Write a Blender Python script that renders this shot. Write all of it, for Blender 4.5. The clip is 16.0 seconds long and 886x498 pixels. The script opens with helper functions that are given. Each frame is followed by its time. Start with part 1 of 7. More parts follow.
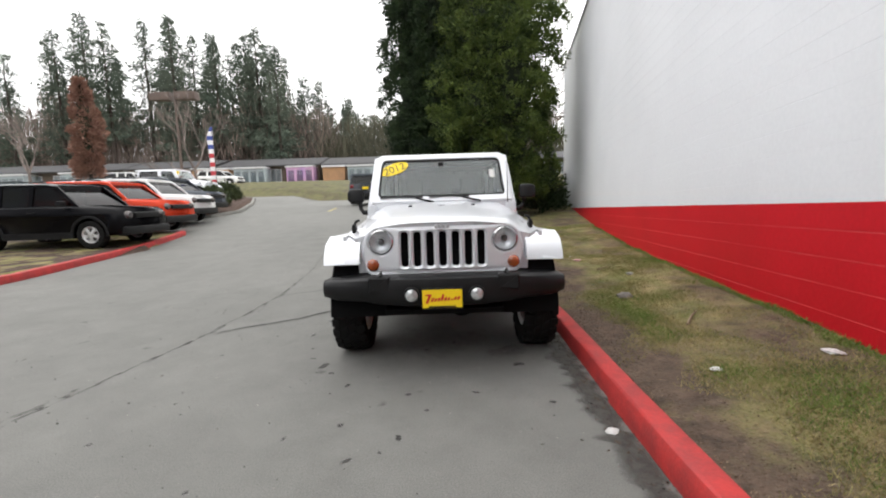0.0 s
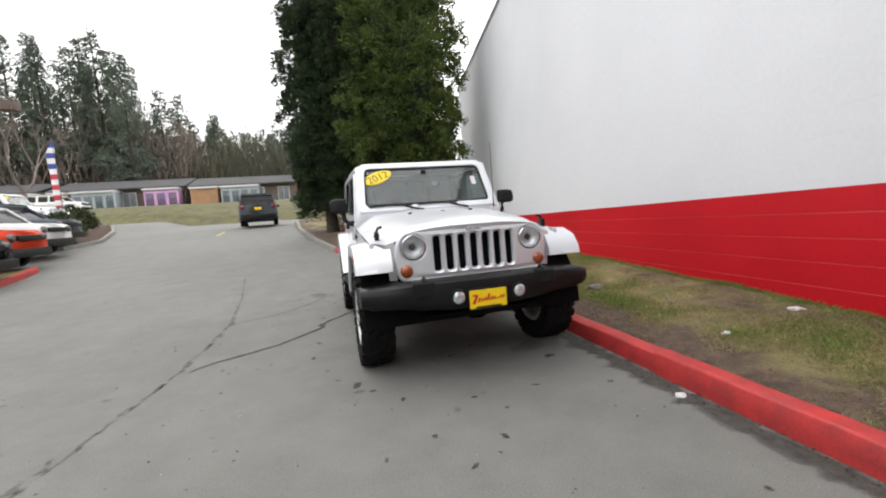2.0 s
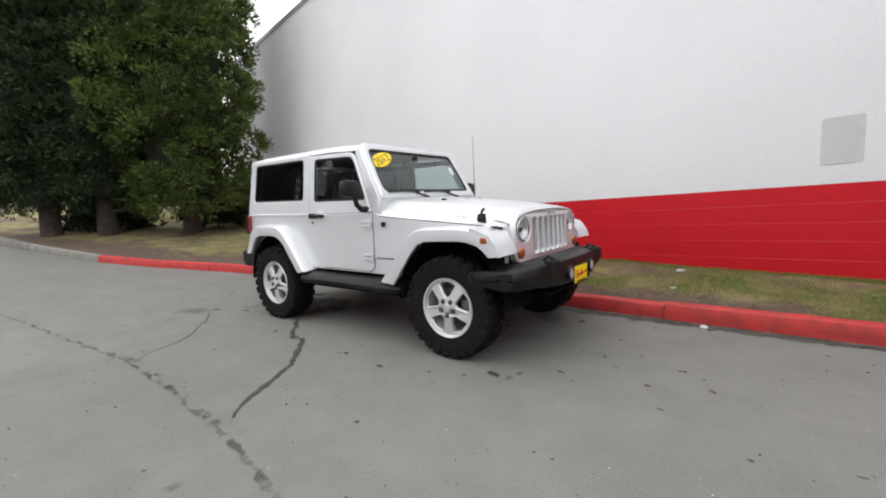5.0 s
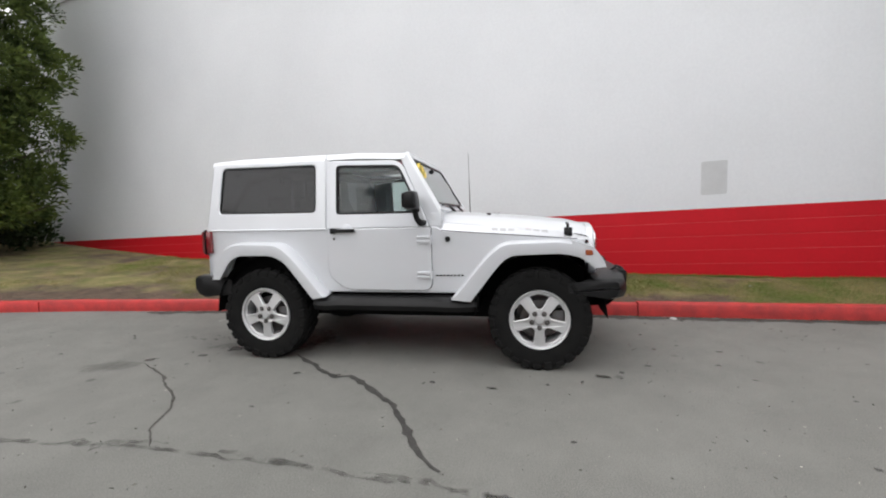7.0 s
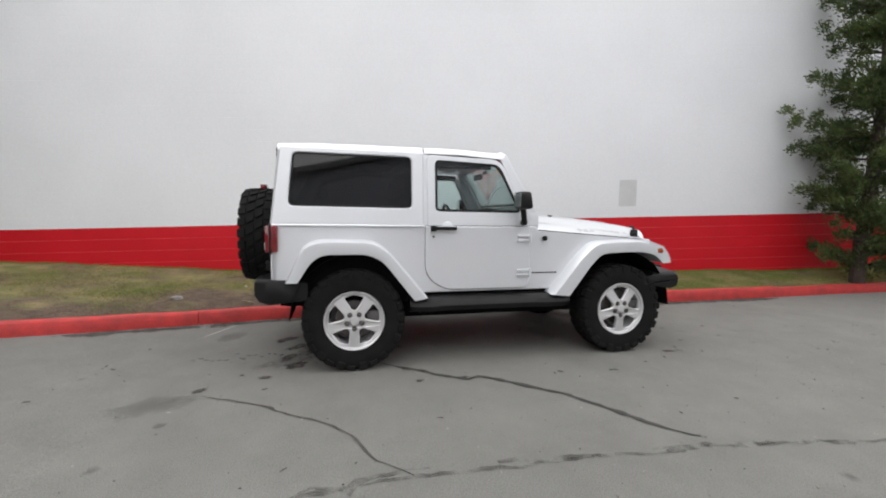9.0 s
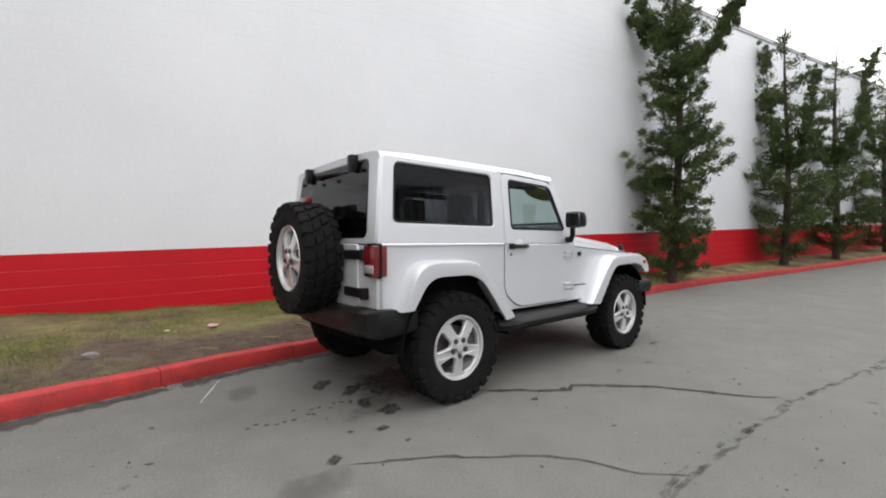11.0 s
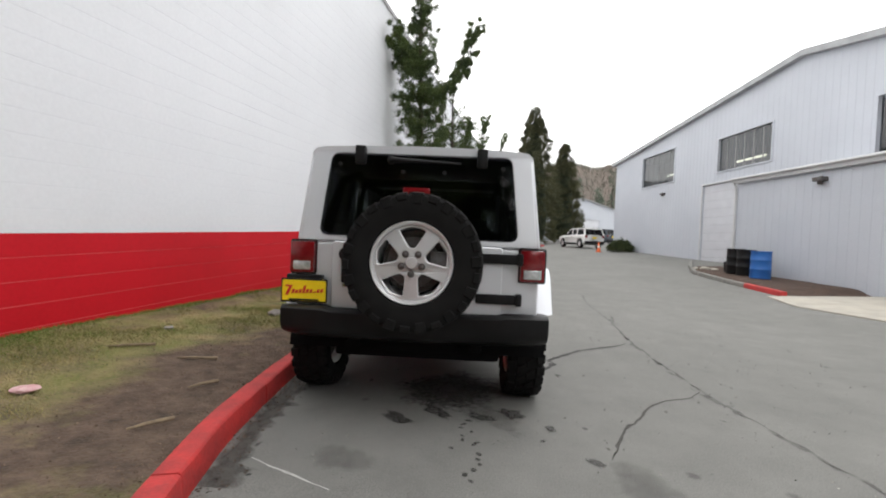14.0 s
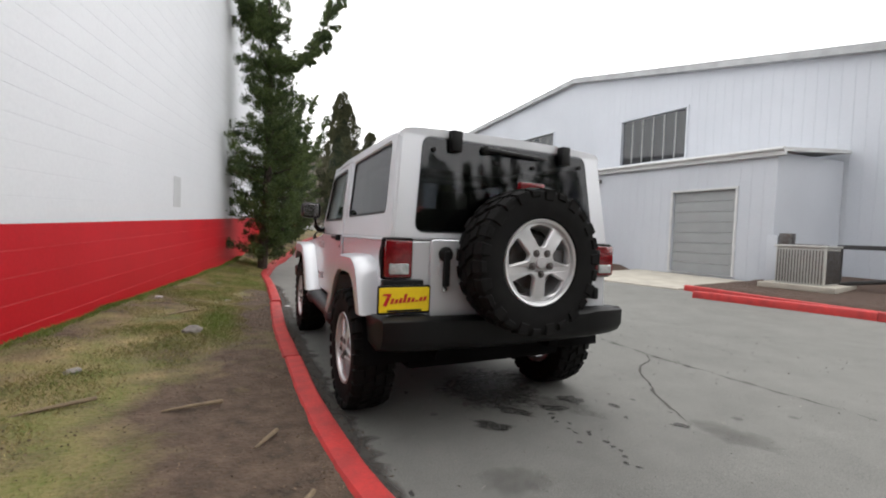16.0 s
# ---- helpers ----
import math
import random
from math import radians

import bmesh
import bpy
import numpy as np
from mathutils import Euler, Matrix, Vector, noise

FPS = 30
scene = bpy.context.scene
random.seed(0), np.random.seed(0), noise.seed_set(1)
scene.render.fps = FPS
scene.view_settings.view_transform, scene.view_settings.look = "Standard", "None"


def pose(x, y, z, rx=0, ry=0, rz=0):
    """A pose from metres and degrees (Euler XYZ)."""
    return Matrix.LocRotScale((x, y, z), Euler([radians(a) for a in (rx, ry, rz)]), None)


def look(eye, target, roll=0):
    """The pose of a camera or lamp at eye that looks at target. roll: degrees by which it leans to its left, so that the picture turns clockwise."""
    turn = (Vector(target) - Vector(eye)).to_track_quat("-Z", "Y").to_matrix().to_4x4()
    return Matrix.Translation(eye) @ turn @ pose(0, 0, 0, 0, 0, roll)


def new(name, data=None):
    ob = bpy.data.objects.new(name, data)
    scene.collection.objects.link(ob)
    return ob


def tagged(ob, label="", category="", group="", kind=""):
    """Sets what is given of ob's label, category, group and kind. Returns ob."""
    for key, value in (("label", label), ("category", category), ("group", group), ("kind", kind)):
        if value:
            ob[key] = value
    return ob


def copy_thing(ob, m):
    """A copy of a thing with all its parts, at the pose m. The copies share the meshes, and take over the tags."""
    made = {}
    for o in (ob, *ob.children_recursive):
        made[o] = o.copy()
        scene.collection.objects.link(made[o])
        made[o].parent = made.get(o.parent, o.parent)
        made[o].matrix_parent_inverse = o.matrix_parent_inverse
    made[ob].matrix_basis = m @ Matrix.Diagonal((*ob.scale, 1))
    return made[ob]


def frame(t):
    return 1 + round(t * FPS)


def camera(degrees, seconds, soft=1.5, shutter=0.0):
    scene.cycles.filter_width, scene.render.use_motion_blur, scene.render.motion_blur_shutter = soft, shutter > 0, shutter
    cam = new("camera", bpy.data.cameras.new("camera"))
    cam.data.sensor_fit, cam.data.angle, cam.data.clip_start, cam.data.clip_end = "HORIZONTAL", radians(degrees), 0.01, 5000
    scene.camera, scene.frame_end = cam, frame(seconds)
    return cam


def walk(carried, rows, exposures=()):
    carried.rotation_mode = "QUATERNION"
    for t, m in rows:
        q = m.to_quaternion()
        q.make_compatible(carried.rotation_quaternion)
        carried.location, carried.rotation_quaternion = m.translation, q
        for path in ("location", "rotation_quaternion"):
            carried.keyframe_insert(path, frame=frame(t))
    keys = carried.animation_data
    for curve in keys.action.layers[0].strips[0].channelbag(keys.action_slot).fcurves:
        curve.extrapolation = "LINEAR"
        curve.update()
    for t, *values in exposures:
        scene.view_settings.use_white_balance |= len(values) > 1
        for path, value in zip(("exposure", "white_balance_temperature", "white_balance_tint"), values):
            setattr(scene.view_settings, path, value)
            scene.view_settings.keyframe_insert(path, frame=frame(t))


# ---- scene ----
cam = camera(92.5, 16.0, soft=2.0)
PATH = [
    (0, (-0.011, -3.788, 1.325), (-0.016, -1.801, 1.09), -1.8),
    (0.5, (-0.052, -3.784, 1.324), (-0.034, -1.793, 1.136), -1.7),
    (1, (-0.294, -3.802, 1.308), (-0.16, -1.815, 1.118), -1.0),
    (1.5, (-0.704, -3.776, 1.283), (-0.376, -1.809, 1.124), -2.9),
    (2, (-1.162, -3.636, 1.261), (-0.626, -1.718, 1.083), -4.1),
    (2.5, (-1.654, -3.48, 1.237), (-0.928, -1.624, 1.068), -4.9),
    (3, (-2.058, -3.238, 1.255), (-1.133, -1.473, 1.09), -5.1),
    (3.5, (-2.462, -2.999, 1.237), (-1.418, -1.306, 1.03), -2.5),
    (4, (-2.863, -2.728, 1.237), (-1.616, -1.177, 1.037), -1.0),
    (4.5, (-3.208, -2.382, 1.234), (-1.792, -0.989, 1.004), -2.8),
    (5, (-3.525, -1.981, 1.23), (-1.949, -0.769, 1.013), -2.3),
    (7.5, (-4.421, 0.684, 1.251), (-2.44, 0.897, 1.075), -1.6),
    (8, (-4.459, 1.295, 1.239), (-2.47, 1.332, 1.04), -1.3),
    (8.5, (-4.446, 1.899, 1.248), (-2.464, 1.69, 1.08), -0.2),
    (9, (-4.339, 2.501, 1.242), (-2.397, 2.046, 1.091), 0.5),
    (9.5, (-4.175, 3.033, 1.24), (-2.293, 2.365, 1.142), -1.4),
    (12, (-2.396, 5.245, 1.181), (-1.234, 3.618, 1.134), 1.3),
    (12.5, (-1.901, 5.514, 1.192), (-0.98, 3.74, 1.122), 0.7),
    (13, (-1.356, 5.712, 1.2), (-0.673, 3.835, 1.109), 1.8),
    (13.5, (-0.851, 5.847, 1.199), (-0.492, 3.881, 1.137), 1.7),
    (14, (-0.315, 5.881, 1.22), (-0.228, 3.883, 1.171), 2.4),
    (14.5, (0.184, 5.9, 1.205), (-0.039, 3.913, 1.164), 3.1),
    (15, (0.64, 5.758, 1.21), (0.096, 3.833, 1.23), 2.7),
    (15.5, (1.103, 5.561, 1.2), (0.429, 3.678, 1.218), 4.6),
    (16, (1.523, 5.314, 1.211), (0.673, 3.505, 1.138), 2.2),
]
walk(cam, [(t, look(eye, target, roll)) for t, eye, target, roll in PATH],
     [(0, 0.13), (5, 0.08), (7.5, -0.05), (9.5, -0.05), (12, 0.0), (16, 0.03)])

from mathutils.geometry import tessellate_polygon

# ---------------------------------------------------------------- light
world = bpy.data.worlds.new("overcast_sky")
scene.world = world
world.use_nodes = True
wn = world.node_tree
wn.nodes.clear()
sky = wn.nodes.new("ShaderNodeTexSky")
sky.sky_type = "NISHITA"
sky.sun_disc = False
sky.sun_elevation, sky.sun_rotation = radians(48), radians(200)
sky.air_density, sky.dust_density = 1.0, 3.0
grey = wn.nodes.new("ShaderNodeHueSaturation")
grey.inputs["Saturation"].default_value = 0.15
clouds = wn.nodes.new("ShaderNodeMix")
clouds.data_type = "RGBA"
clouds.inputs[0].default_value = 0.9
clouds.inputs[7].default_value = (14.3, 14.2, 14.25, 1)
bg = wn.nodes.new("ShaderNodeBackground")
bg.inputs["Strength"].default_value = 0.16
wo = wn.nodes.new("ShaderNodeOutputWorld")
wn.links.new(sky.outputs[0], grey.inputs["Color"])
wn.links.new(grey.outputs[0], clouds.inputs[6])
wn.links.new(clouds.outputs[2], bg.inputs["Color"])
wn.links.new(bg.outputs[0], wo.inputs["Surface"])

sun_data = bpy.data.lights.new("sun", "SUN")
sun_data.energy, sun_data.angle, sun_data.color = 0.55, radians(60), (1.0, 0.97, 0.93)
sun = new("sun", sun_data)
sun.matrix_world = look((-4, 9, 29), (0, 0, 0))

# ---------------------------------------------------------------- materials


def surface(name, base, second=None, rough=0.6, metal=0.0, scale=3.0, fine=60.0, bump=0.15, spread=0.25,
            coat=0.0, piece=0.0, island=0.0, depth=0.004, spec=0.5):
    """A node material: two colours mixed by coarse and fine noise, with fine relief."""
    m = bpy.data.materials.new(name)
    m.use_nodes = True
    t = m.node_tree
    b = t.nodes["Principled BSDF"]
    b.inputs["Roughness"].default_value = rough
    b.inputs["Metallic"].default_value = metal
    b.inputs["Coat Weight"].default_value = coat
    b.inputs["Coat Roughness"].default_value = 0.06
    b.inputs["Specular IOR Level"].default_value = spec
    second = second or tuple(c * (1 - spread) for c in base)
    co = t.nodes.new("ShaderNodeTexCoord")
    n1 = t.nodes.new("ShaderNodeTexNoise")
    n1.inputs["Scale"].default_value, n1.inputs["Detail"].default_value = scale, 5
    n2 = t.nodes.new("ShaderNodeTexNoise")
    n2.inputs["Scale"].default_value, n2.inputs["Detail"].default_value = fine, 3
    for n in (n1, n2):
        t.links.new(co.outputs["Object"], n.inputs["Vector"])
    add = t.nodes.new("ShaderNodeMath")
    add.operation = "MULTIPLY_ADD"
    t.links.new(n2.outputs["Fac"], add.inputs[0])
    add.inputs[1].default_value = 0.5
    t.links.new(n1.outputs["Fac"], add.inputs[2])
    ramp = t.nodes.new("ShaderNodeMapRange")
    ramp.inputs[1].default_value, ramp.inputs[2].default_value = 0.55, 0.95
    t.links.new(add.outputs[0], ramp.inputs[0])
    mix = t.nodes.new("ShaderNodeMix")
    mix.data_type = "RGBA"
    mix.inputs[6].default_value, mix.inputs[7].default_value = (*base, 1), (*second, 1)
    t.links.new(ramp.outputs[0], mix.inputs[0])
    out = mix.outputs[2]
    for amount, node, socket in ((piece, "ShaderNodeObjectInfo", "Random"), (island, "ShaderNodeNewGeometry", "Random Per Island")):
        if amount:
            info = t.nodes.new(node)
            r = t.nodes.new("ShaderNodeMapRange")
            r.inputs[3].default_value, r.inputs[4].default_value = 1 - amount, 1 + amount
            t.links.new(info.outputs[socket], r.inputs[0])
            hs = t.nodes.new("ShaderNodeHueSaturation")
            t.links.new(r.outputs[0], hs.inputs["Value"])
            t.links.new(out, hs.inputs["Color"])
            out = hs.outputs[0]
    t.links.new(out, b.inputs["Base Color"])
    if bump:
        bp = t.nodes.new("ShaderNodeBump")
        bp.inputs["Strength"].default_value, bp.inputs["Distance"].default_value = bump, depth
        t.links.new(n2.outputs["Fac"], bp.inputs["Height"])
        t.links.new(bp.outputs[0], b.inputs["Normal"])
    return m


def glass(name, tint, gloss=1.0):
    """A pane: tinted see-through with a mirror-like sheen by Fresnel."""
    m = bpy.data.materials.new(name)
    m.use_nodes = True
    t = m.node_tree
    t.nodes.clear()
    tr = t.nodes.new("ShaderNodeBsdfTransparent")
    tr.inputs[0].default_value = (*tint, 1)
    gl = t.nodes.new("ShaderNodeBsdfGlossy")
    gl.inputs["Roughness"].default_value = 0.02
    lw = t.nodes.new("ShaderNodeLayerWeight")
    lw.inputs[0].default_value = 0.5
    fr = t.nodes.new("ShaderNodeMath")
    fr.operation = "POWER"
    fr.inputs[1].default_value = 5.0
    t.links.new(lw.outputs["Facing"], fr.inputs[0])
    mu = t.nodes.new("ShaderNodeMath")
    mu.operation, mu.use_clamp = "MULTIPLY_ADD", True
    mu.inputs[1].default_value, mu.inputs[2].default_value = 0.6 * gloss, 0.03 * gloss
    mx = t.nodes.new("ShaderNodeMixShader")
    o = t.nodes.new("ShaderNodeOutputMaterial")
    t.links.new(fr.outputs[0], mu.inputs[0])
    t.links.new(mu.outputs[0], mx.inputs[0])
    t.links.new(tr.outputs[0], mx.inputs[1])
    t.links.new(gl.outputs[0], mx.inputs[2])
    t.links.new(mx.outputs[0], o.inputs[0])
    return m


def foliage(name, dark, light, rough=0.65, island=0.3, scale=1.6):
    """Leaf material: colour varies from leaf to leaf, a little light passes through."""
    m = bpy.data.materials.new(name)
    m.use_nodes = True
    t = m.node_tree
    b = t.nodes["Principled BSDF"]
    b.inputs["Roughness"].default_value = rough
    b.inputs["Specular IOR Level"].default_value = 0.3
    g = t.nodes.new("ShaderNodeNewGeometry")
    co = t.nodes.new("ShaderNodeTexCoord")
    n = t.nodes.new("ShaderNodeTexNoise")
    n.inputs["Scale"].default_value = scale
    t.links.new(co.outputs["Object"], n.inputs["Vector"])
    a = t.nodes.new("ShaderNodeMath")
    a.operation = "MULTIPLY_ADD"
    a.inputs[1].default_value = island
    t.links.new(g.outputs["Random Per Island"], a.inputs[0])
    t.links.new(n.outputs["Fac"], a.inputs[2])
    r = t.nodes.new("ShaderNodeMapRange")
    r.inputs[1].default_value, r.inputs[2].default_value = 0.4, 0.75 + island * 0.6
    t.links.new(a.outputs[0], r.inputs[0])
    mix = t.nodes.new("ShaderNodeMix")
    mix.data_type = "RGBA"
    mix.inputs[6].default_value, mix.inputs[7].default_value = (*dark, 1), (*light, 1)
    t.links.new(r.outputs[0], mix.inputs[0])
    t.links.new(mix.outputs[2], b.inputs["Base Color"])
    return m


def soft_mark(name, dark, light, strength=1.0, scale=9.0, rough=0.75, span=(0.62, 1.05)):
    """A stain that fades out at its rim and in patches; its cover runs from 0 at the rim to 1 inside."""
    m = surface(name, dark, light, rough=rough, scale=scale, fine=80, bump=0.2)
    t = m.node_tree
    at = t.nodes.new("ShaderNodeAttribute")
    at.attribute_name = "cover"
    co = t.nodes.new("ShaderNodeTexCoord")
    n = t.nodes.new("ShaderNodeTexNoise")
    n.inputs["Scale"].default_value, n.inputs["Detail"].default_value = scale * 1.7, 8
    t.links.new(co.outputs["Object"], n.inputs["Vector"])
    a = t.nodes.new("ShaderNodeMath")
    a.operation = "ADD"
    t.links.new(at.outputs["Fac"], a.inputs[0])
    t.links.new(n.outputs["Fac"], a.inputs[1])
    r = t.nodes.new("ShaderNodeMapRange")
    r.inputs[1].default_value, r.inputs[2].default_value, r.inputs[4].default_value = span[0], span[1], strength
    t.links.new(a.outputs[0], r.inputs[0])
    tr = t.nodes.new("ShaderNodeBsdfTransparent")
    mx = t.nodes.new("ShaderNodeMixShader")
    t.links.new(r.outputs[0], mx.inputs[0])
    t.links.new(tr.outputs[0], mx.inputs[1])
    t.links.new(t.nodes["Principled BSDF"].outputs[0], mx.inputs[2])
    t.links.new(mx.outputs[0], t.nodes["Material Output"].inputs["Surface"])
    return m


SILVER = surface("silver_paint", (0.685, 0.70, 0.73), (0.65, 0.665, 0.695), rough=0.42, metal=0.42, coat=0.6, scale=2, fine=900, bump=0.03)
BLACK_PLASTIC = surface("black_plastic", (0.008, 0.008, 0.0085), (0.013, 0.013, 0.0135), rough=0.4, spec=0.2, scale=6, fine=300, bump=0.25, depth=0.001)
# near-black, so the shade of recesses and the underside is in the colour
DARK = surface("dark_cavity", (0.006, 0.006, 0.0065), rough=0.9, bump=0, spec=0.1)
RUBBER = surface("tyre_rubber", (0.006, 0.006, 0.0063), (0.01, 0.0098, 0.0095), rough=0.8, spec=0.15, scale=9, fine=150, bump=0.3, depth=0.002)
ALLOY = surface("alloy_rim", (0.68, 0.68, 0.69), (0.6, 0.6, 0.61), rough=0.32, metal=0.5, scale=5, fine=400, bump=0.03)
CHROME = surface("bright_metal", (0.7, 0.7, 0.71), rough=0.15, metal=1.0, bump=0)
STEEL = surface("dull_steel", (0.16, 0.16, 0.165), (0.1, 0.08, 0.07), rough=0.5, metal=0.8, scale=12, fine=90)
SEAT = surface("seat_cloth", (0.03, 0.03, 0.033), (0.05, 0.05, 0.052), rough=0.9, scale=20, fine=300)
GLASS_CLEAR = glass("clear_glass", (0.86, 0.91, 0.9), 1.3)
GLASS_FRONT = glass("windshield_glass", (0.8, 0.86, 0.85), 2.4)
GLASS_DARK = glass("privacy_glass", (0.3, 0.3, 0.32), 1.6)
GLASS_SHOP = glass("window_glass", (0.5, 0.53, 0.55), 1.5)
GLASS_DUSTY = glass("dusty_window_glass", (0.62, 0.64, 0.66), 2.0)
LENS_CLEAR = surface("lamp_glass", (0.75, 0.77, 0.78), (0.4, 0.42, 0.43), rough=0.08, metal=0.5, scale=30, fine=120, bump=0.1, coat=1)
REFLECTOR = surface("lamp_reflector", (0.8, 0.81, 0.83), (0.62, 0.63, 0.65), rough=0.38, metal=0.6, scale=40, fine=160, bump=0.1)
LENS_AMBER = surface("amber_lens", (0.36, 0.075, 0.015), (0.22, 0.04, 0.008), rough=0.15, scale=40, fine=200, coat=1)
LENS_RED = surface("red_lens", (0.2, 0.008, 0.012), (0.12, 0.004, 0.007), rough=0.12, scale=30, fine=200, coat=1)
YELLOW = surface("yellow_sheet", (0.9, 0.68, 0.01), (0.85, 0.6, 0.01), rough=0.4, scale=8, bump=0.02)
RED_INK = surface("red_ink", (0.6, 0.02, 0.02), rough=0.5, bump=0)
DARK_INK = surface("dark_ink", (0.09, 0.07, 0.03), rough=0.5, bump=0)
DECAL = surface("grey_decal", (0.46, 0.46, 0.48), rough=0.4, bump=0)
WHITE_PLASTIC = surface("white_plastic", (0.75, 0.75, 0.73), rough=0.4, bump=0.05)

# ---------------------------------------------------------------- mesh helpers


def finish(bm, name, material, sharp=38):
    me = bpy.data.meshes.new(name)
    bmesh.ops.remove_doubles(bm, verts=bm.verts, dist=0.00005)
    bmesh.ops.recalc_face_normals(bm, faces=bm.faces)
    for f in bm.faces:
        f.smooth = True
    bm.to_mesh(me)
    bm.free()
    for m in material if isinstance(material, (list, tuple)) else (material,):
        me.materials.append(m)
    me.set_sharp_from_angle(angle=radians(sharp))
    return me


def part(name, bm, material, parent=None, label="", at=None, sharp=38):
    """Links a bmesh, or a finished mesh, as one object under a thing or a part."""
    me = finish(bm, name, material, sharp) if isinstance(bm, bmesh.types.BMesh) else bm
    ob = new(name, me)
    if at is not None:
        ob.matrix_basis = at
    if parent is not None:
        ob.parent = parent
    return tagged(ob, label=label)


def thing(name, label, category, at=None, group="", kind=""):
    ob = new(name)
    ob.empty_display_size = 0.2
    if at is not None:
        ob.matrix_basis = at
    return tagged(ob, label, category, group, kind)


def rounded(points, radius, steps=4):
    """A polygon with its corners rounded; radius may be one number or one for each corner."""
    out, n = [], len(points)
    for i, p in enumerate(points):
        r = radius[i] if isinstance(radius, (list, tuple)) else radius
        a, p, b = Vector(points[i - 1]), Vector(p), Vector(points[(i + 1) % n])
        u, v = (a - p), (b - p)
        r = min(r, u.length * 0.49, v.length * 0.49)
        if r < 1e-5:
            out.append(tuple(p))
            continue
        s, e = p + u.normalized() * r, p + v.normalized() * r
        for k in range(steps + 1):
            w = k / steps
            q = s * (1 - w) ** 2 + p * 2 * w * (1 - w) + e * w ** 2
            out.append(tuple(q))
    return out


def circle(cx, cy, r, n=24, ry=None):
    return [(cx + r * math.cos(2 * math.pi * k / n), cy + (ry or r) * math.sin(2 * math.pi * k / n)) for k in range(n)]


def area2(p):
    return sum(p[i - 1][0] * p[i][1] - p[i][0] * p[i - 1][1] for i in range(len(p)))


def offset(points, d):
    """The polygon moved inwards by d (outwards for a hole, when d is negative)."""
    n, out = len(points), []
    sgn = 1 if area2(points) > 0 else -1
    for i in range(n):
        a, p, b = Vector(points[i - 1]), Vector(points[i]), Vector(points[(i + 1) % n])
        u, v = (p - a), (b - p)
        u, v = (u.normalized() if u.length else v.normalized()), (v.normalized() if v.length else u.normalized())
        nu, nv = Vector((-u.y, u.x)) * sgn, Vector((-v.y, v.x)) * sgn
        m = (nu + nv)
        k = m.length_squared
        m = m * (2 / k) if k > 0.3 else nu
        out.append(tuple(p + m * d))
    return out


def plate(outer, holes=(), thick=0.02, chamfer=0.003, place=None, bm=None, mat=0):
    """A plate from a 2D outline with holes, its front edges chamfered. place(u, v, w) puts it into space; w runs from 0 (back) to thick."""
    bm = bm or bmesh.new()
    place = place or (lambda u, v, w: (u, v, w))
    loops = [(outer, 1)] + [(h, -1) for h in holes]
    layers = []
    for depth, inset in ((0, 0), (thick - chamfer, 0), (thick, chamfer)) if chamfer else ((0, 0), (thick, 0)):
        rings = []
        for pts, sign in loops:
            q = offset(pts, inset * sign) if inset else pts
            rings.append([bm.verts.new(place(u, v, depth)) for u, v in q])
        layers.append(rings)
    new_faces = []
    for lo, hi in ((0, 1), (1, 2)) if chamfer else ((0, 1),):
        for ra, rb in zip(layers[lo], layers[hi]):
            for i in range(len(ra)):
                j = (i + 1) % len(ra)
                new_faces.append(bm.faces.new((ra[i], ra[j], rb[j], rb[i])))
    for rings in (layers[0], layers[-1]):
        if len(rings) == 1:
            new_faces.append(bm.faces.new(rings[0]))
        else:
            flat = [v for r in rings for v in r]
            q = [[Vector((u, v, 0)) for u, v in pts] for pts, sign in loops]
            for a, b, c in tessellate_polygon(q):
                if len({a, b, c}) == 3:
                    new_faces.append(bm.faces.new((flat[a], flat[b], flat[c])))
    for f in new_faces:
        f.material_index = mat
    return bm


def loft(sections, caps=True, closed=True, bm=None, mat=0):
    """Skins rings of points; each ring is closed unless told otherwise."""
    bm = bm or bmesh.new()
    rings = [[bm.verts.new(p) for p in s] for s in sections]
    n = len(rings[0])
    for a, b in zip(rings, rings[1:]):
        for i in range(n if closed else n - 1):
            j = (i + 1) % n
            f = bm.faces.new((a[i], a[j], b[j], b[i]))
            f.material_index = mat
    if caps:
        for r in (rings[0], rings[-1]):
            bm.faces.new(r).material_index = mat
    return bm


def lathe(profile, n=32, axis="x", bm=None, centre=(0, 0, 0), mat=0, closed=False):
    """Turns (radius, along) pairs about an axis."""
    bm = bm or bmesh.new()
    rings = []
    for r, a in profile:
        ring = []
        for k in range(n):
            c, s = r * math.cos(2 * math.pi * k / n), r * math.sin(2 * math.pi * k / n)
            p = {"x": (a, c, s), "y": (c, a, s), "z": (c, s, a)}[axis]
            ring.append(bm.verts.new([p[i] + centre[i] for i in range(3)]))
        rings.append(ring)
    pairs = list(zip(rings, rings[1:])) + ([(rings[-1], rings[0])] if closed else [])
    for a, b in pairs:
        for i in range(n):
            j = (i + 1) % n
            bm.faces.new((a[i], a[j], b[j], b[i])).material_index = mat
    if not closed:
        for r in (rings[0], rings[-1]):
            bm.faces.new(r).material_index = mat
    return bm


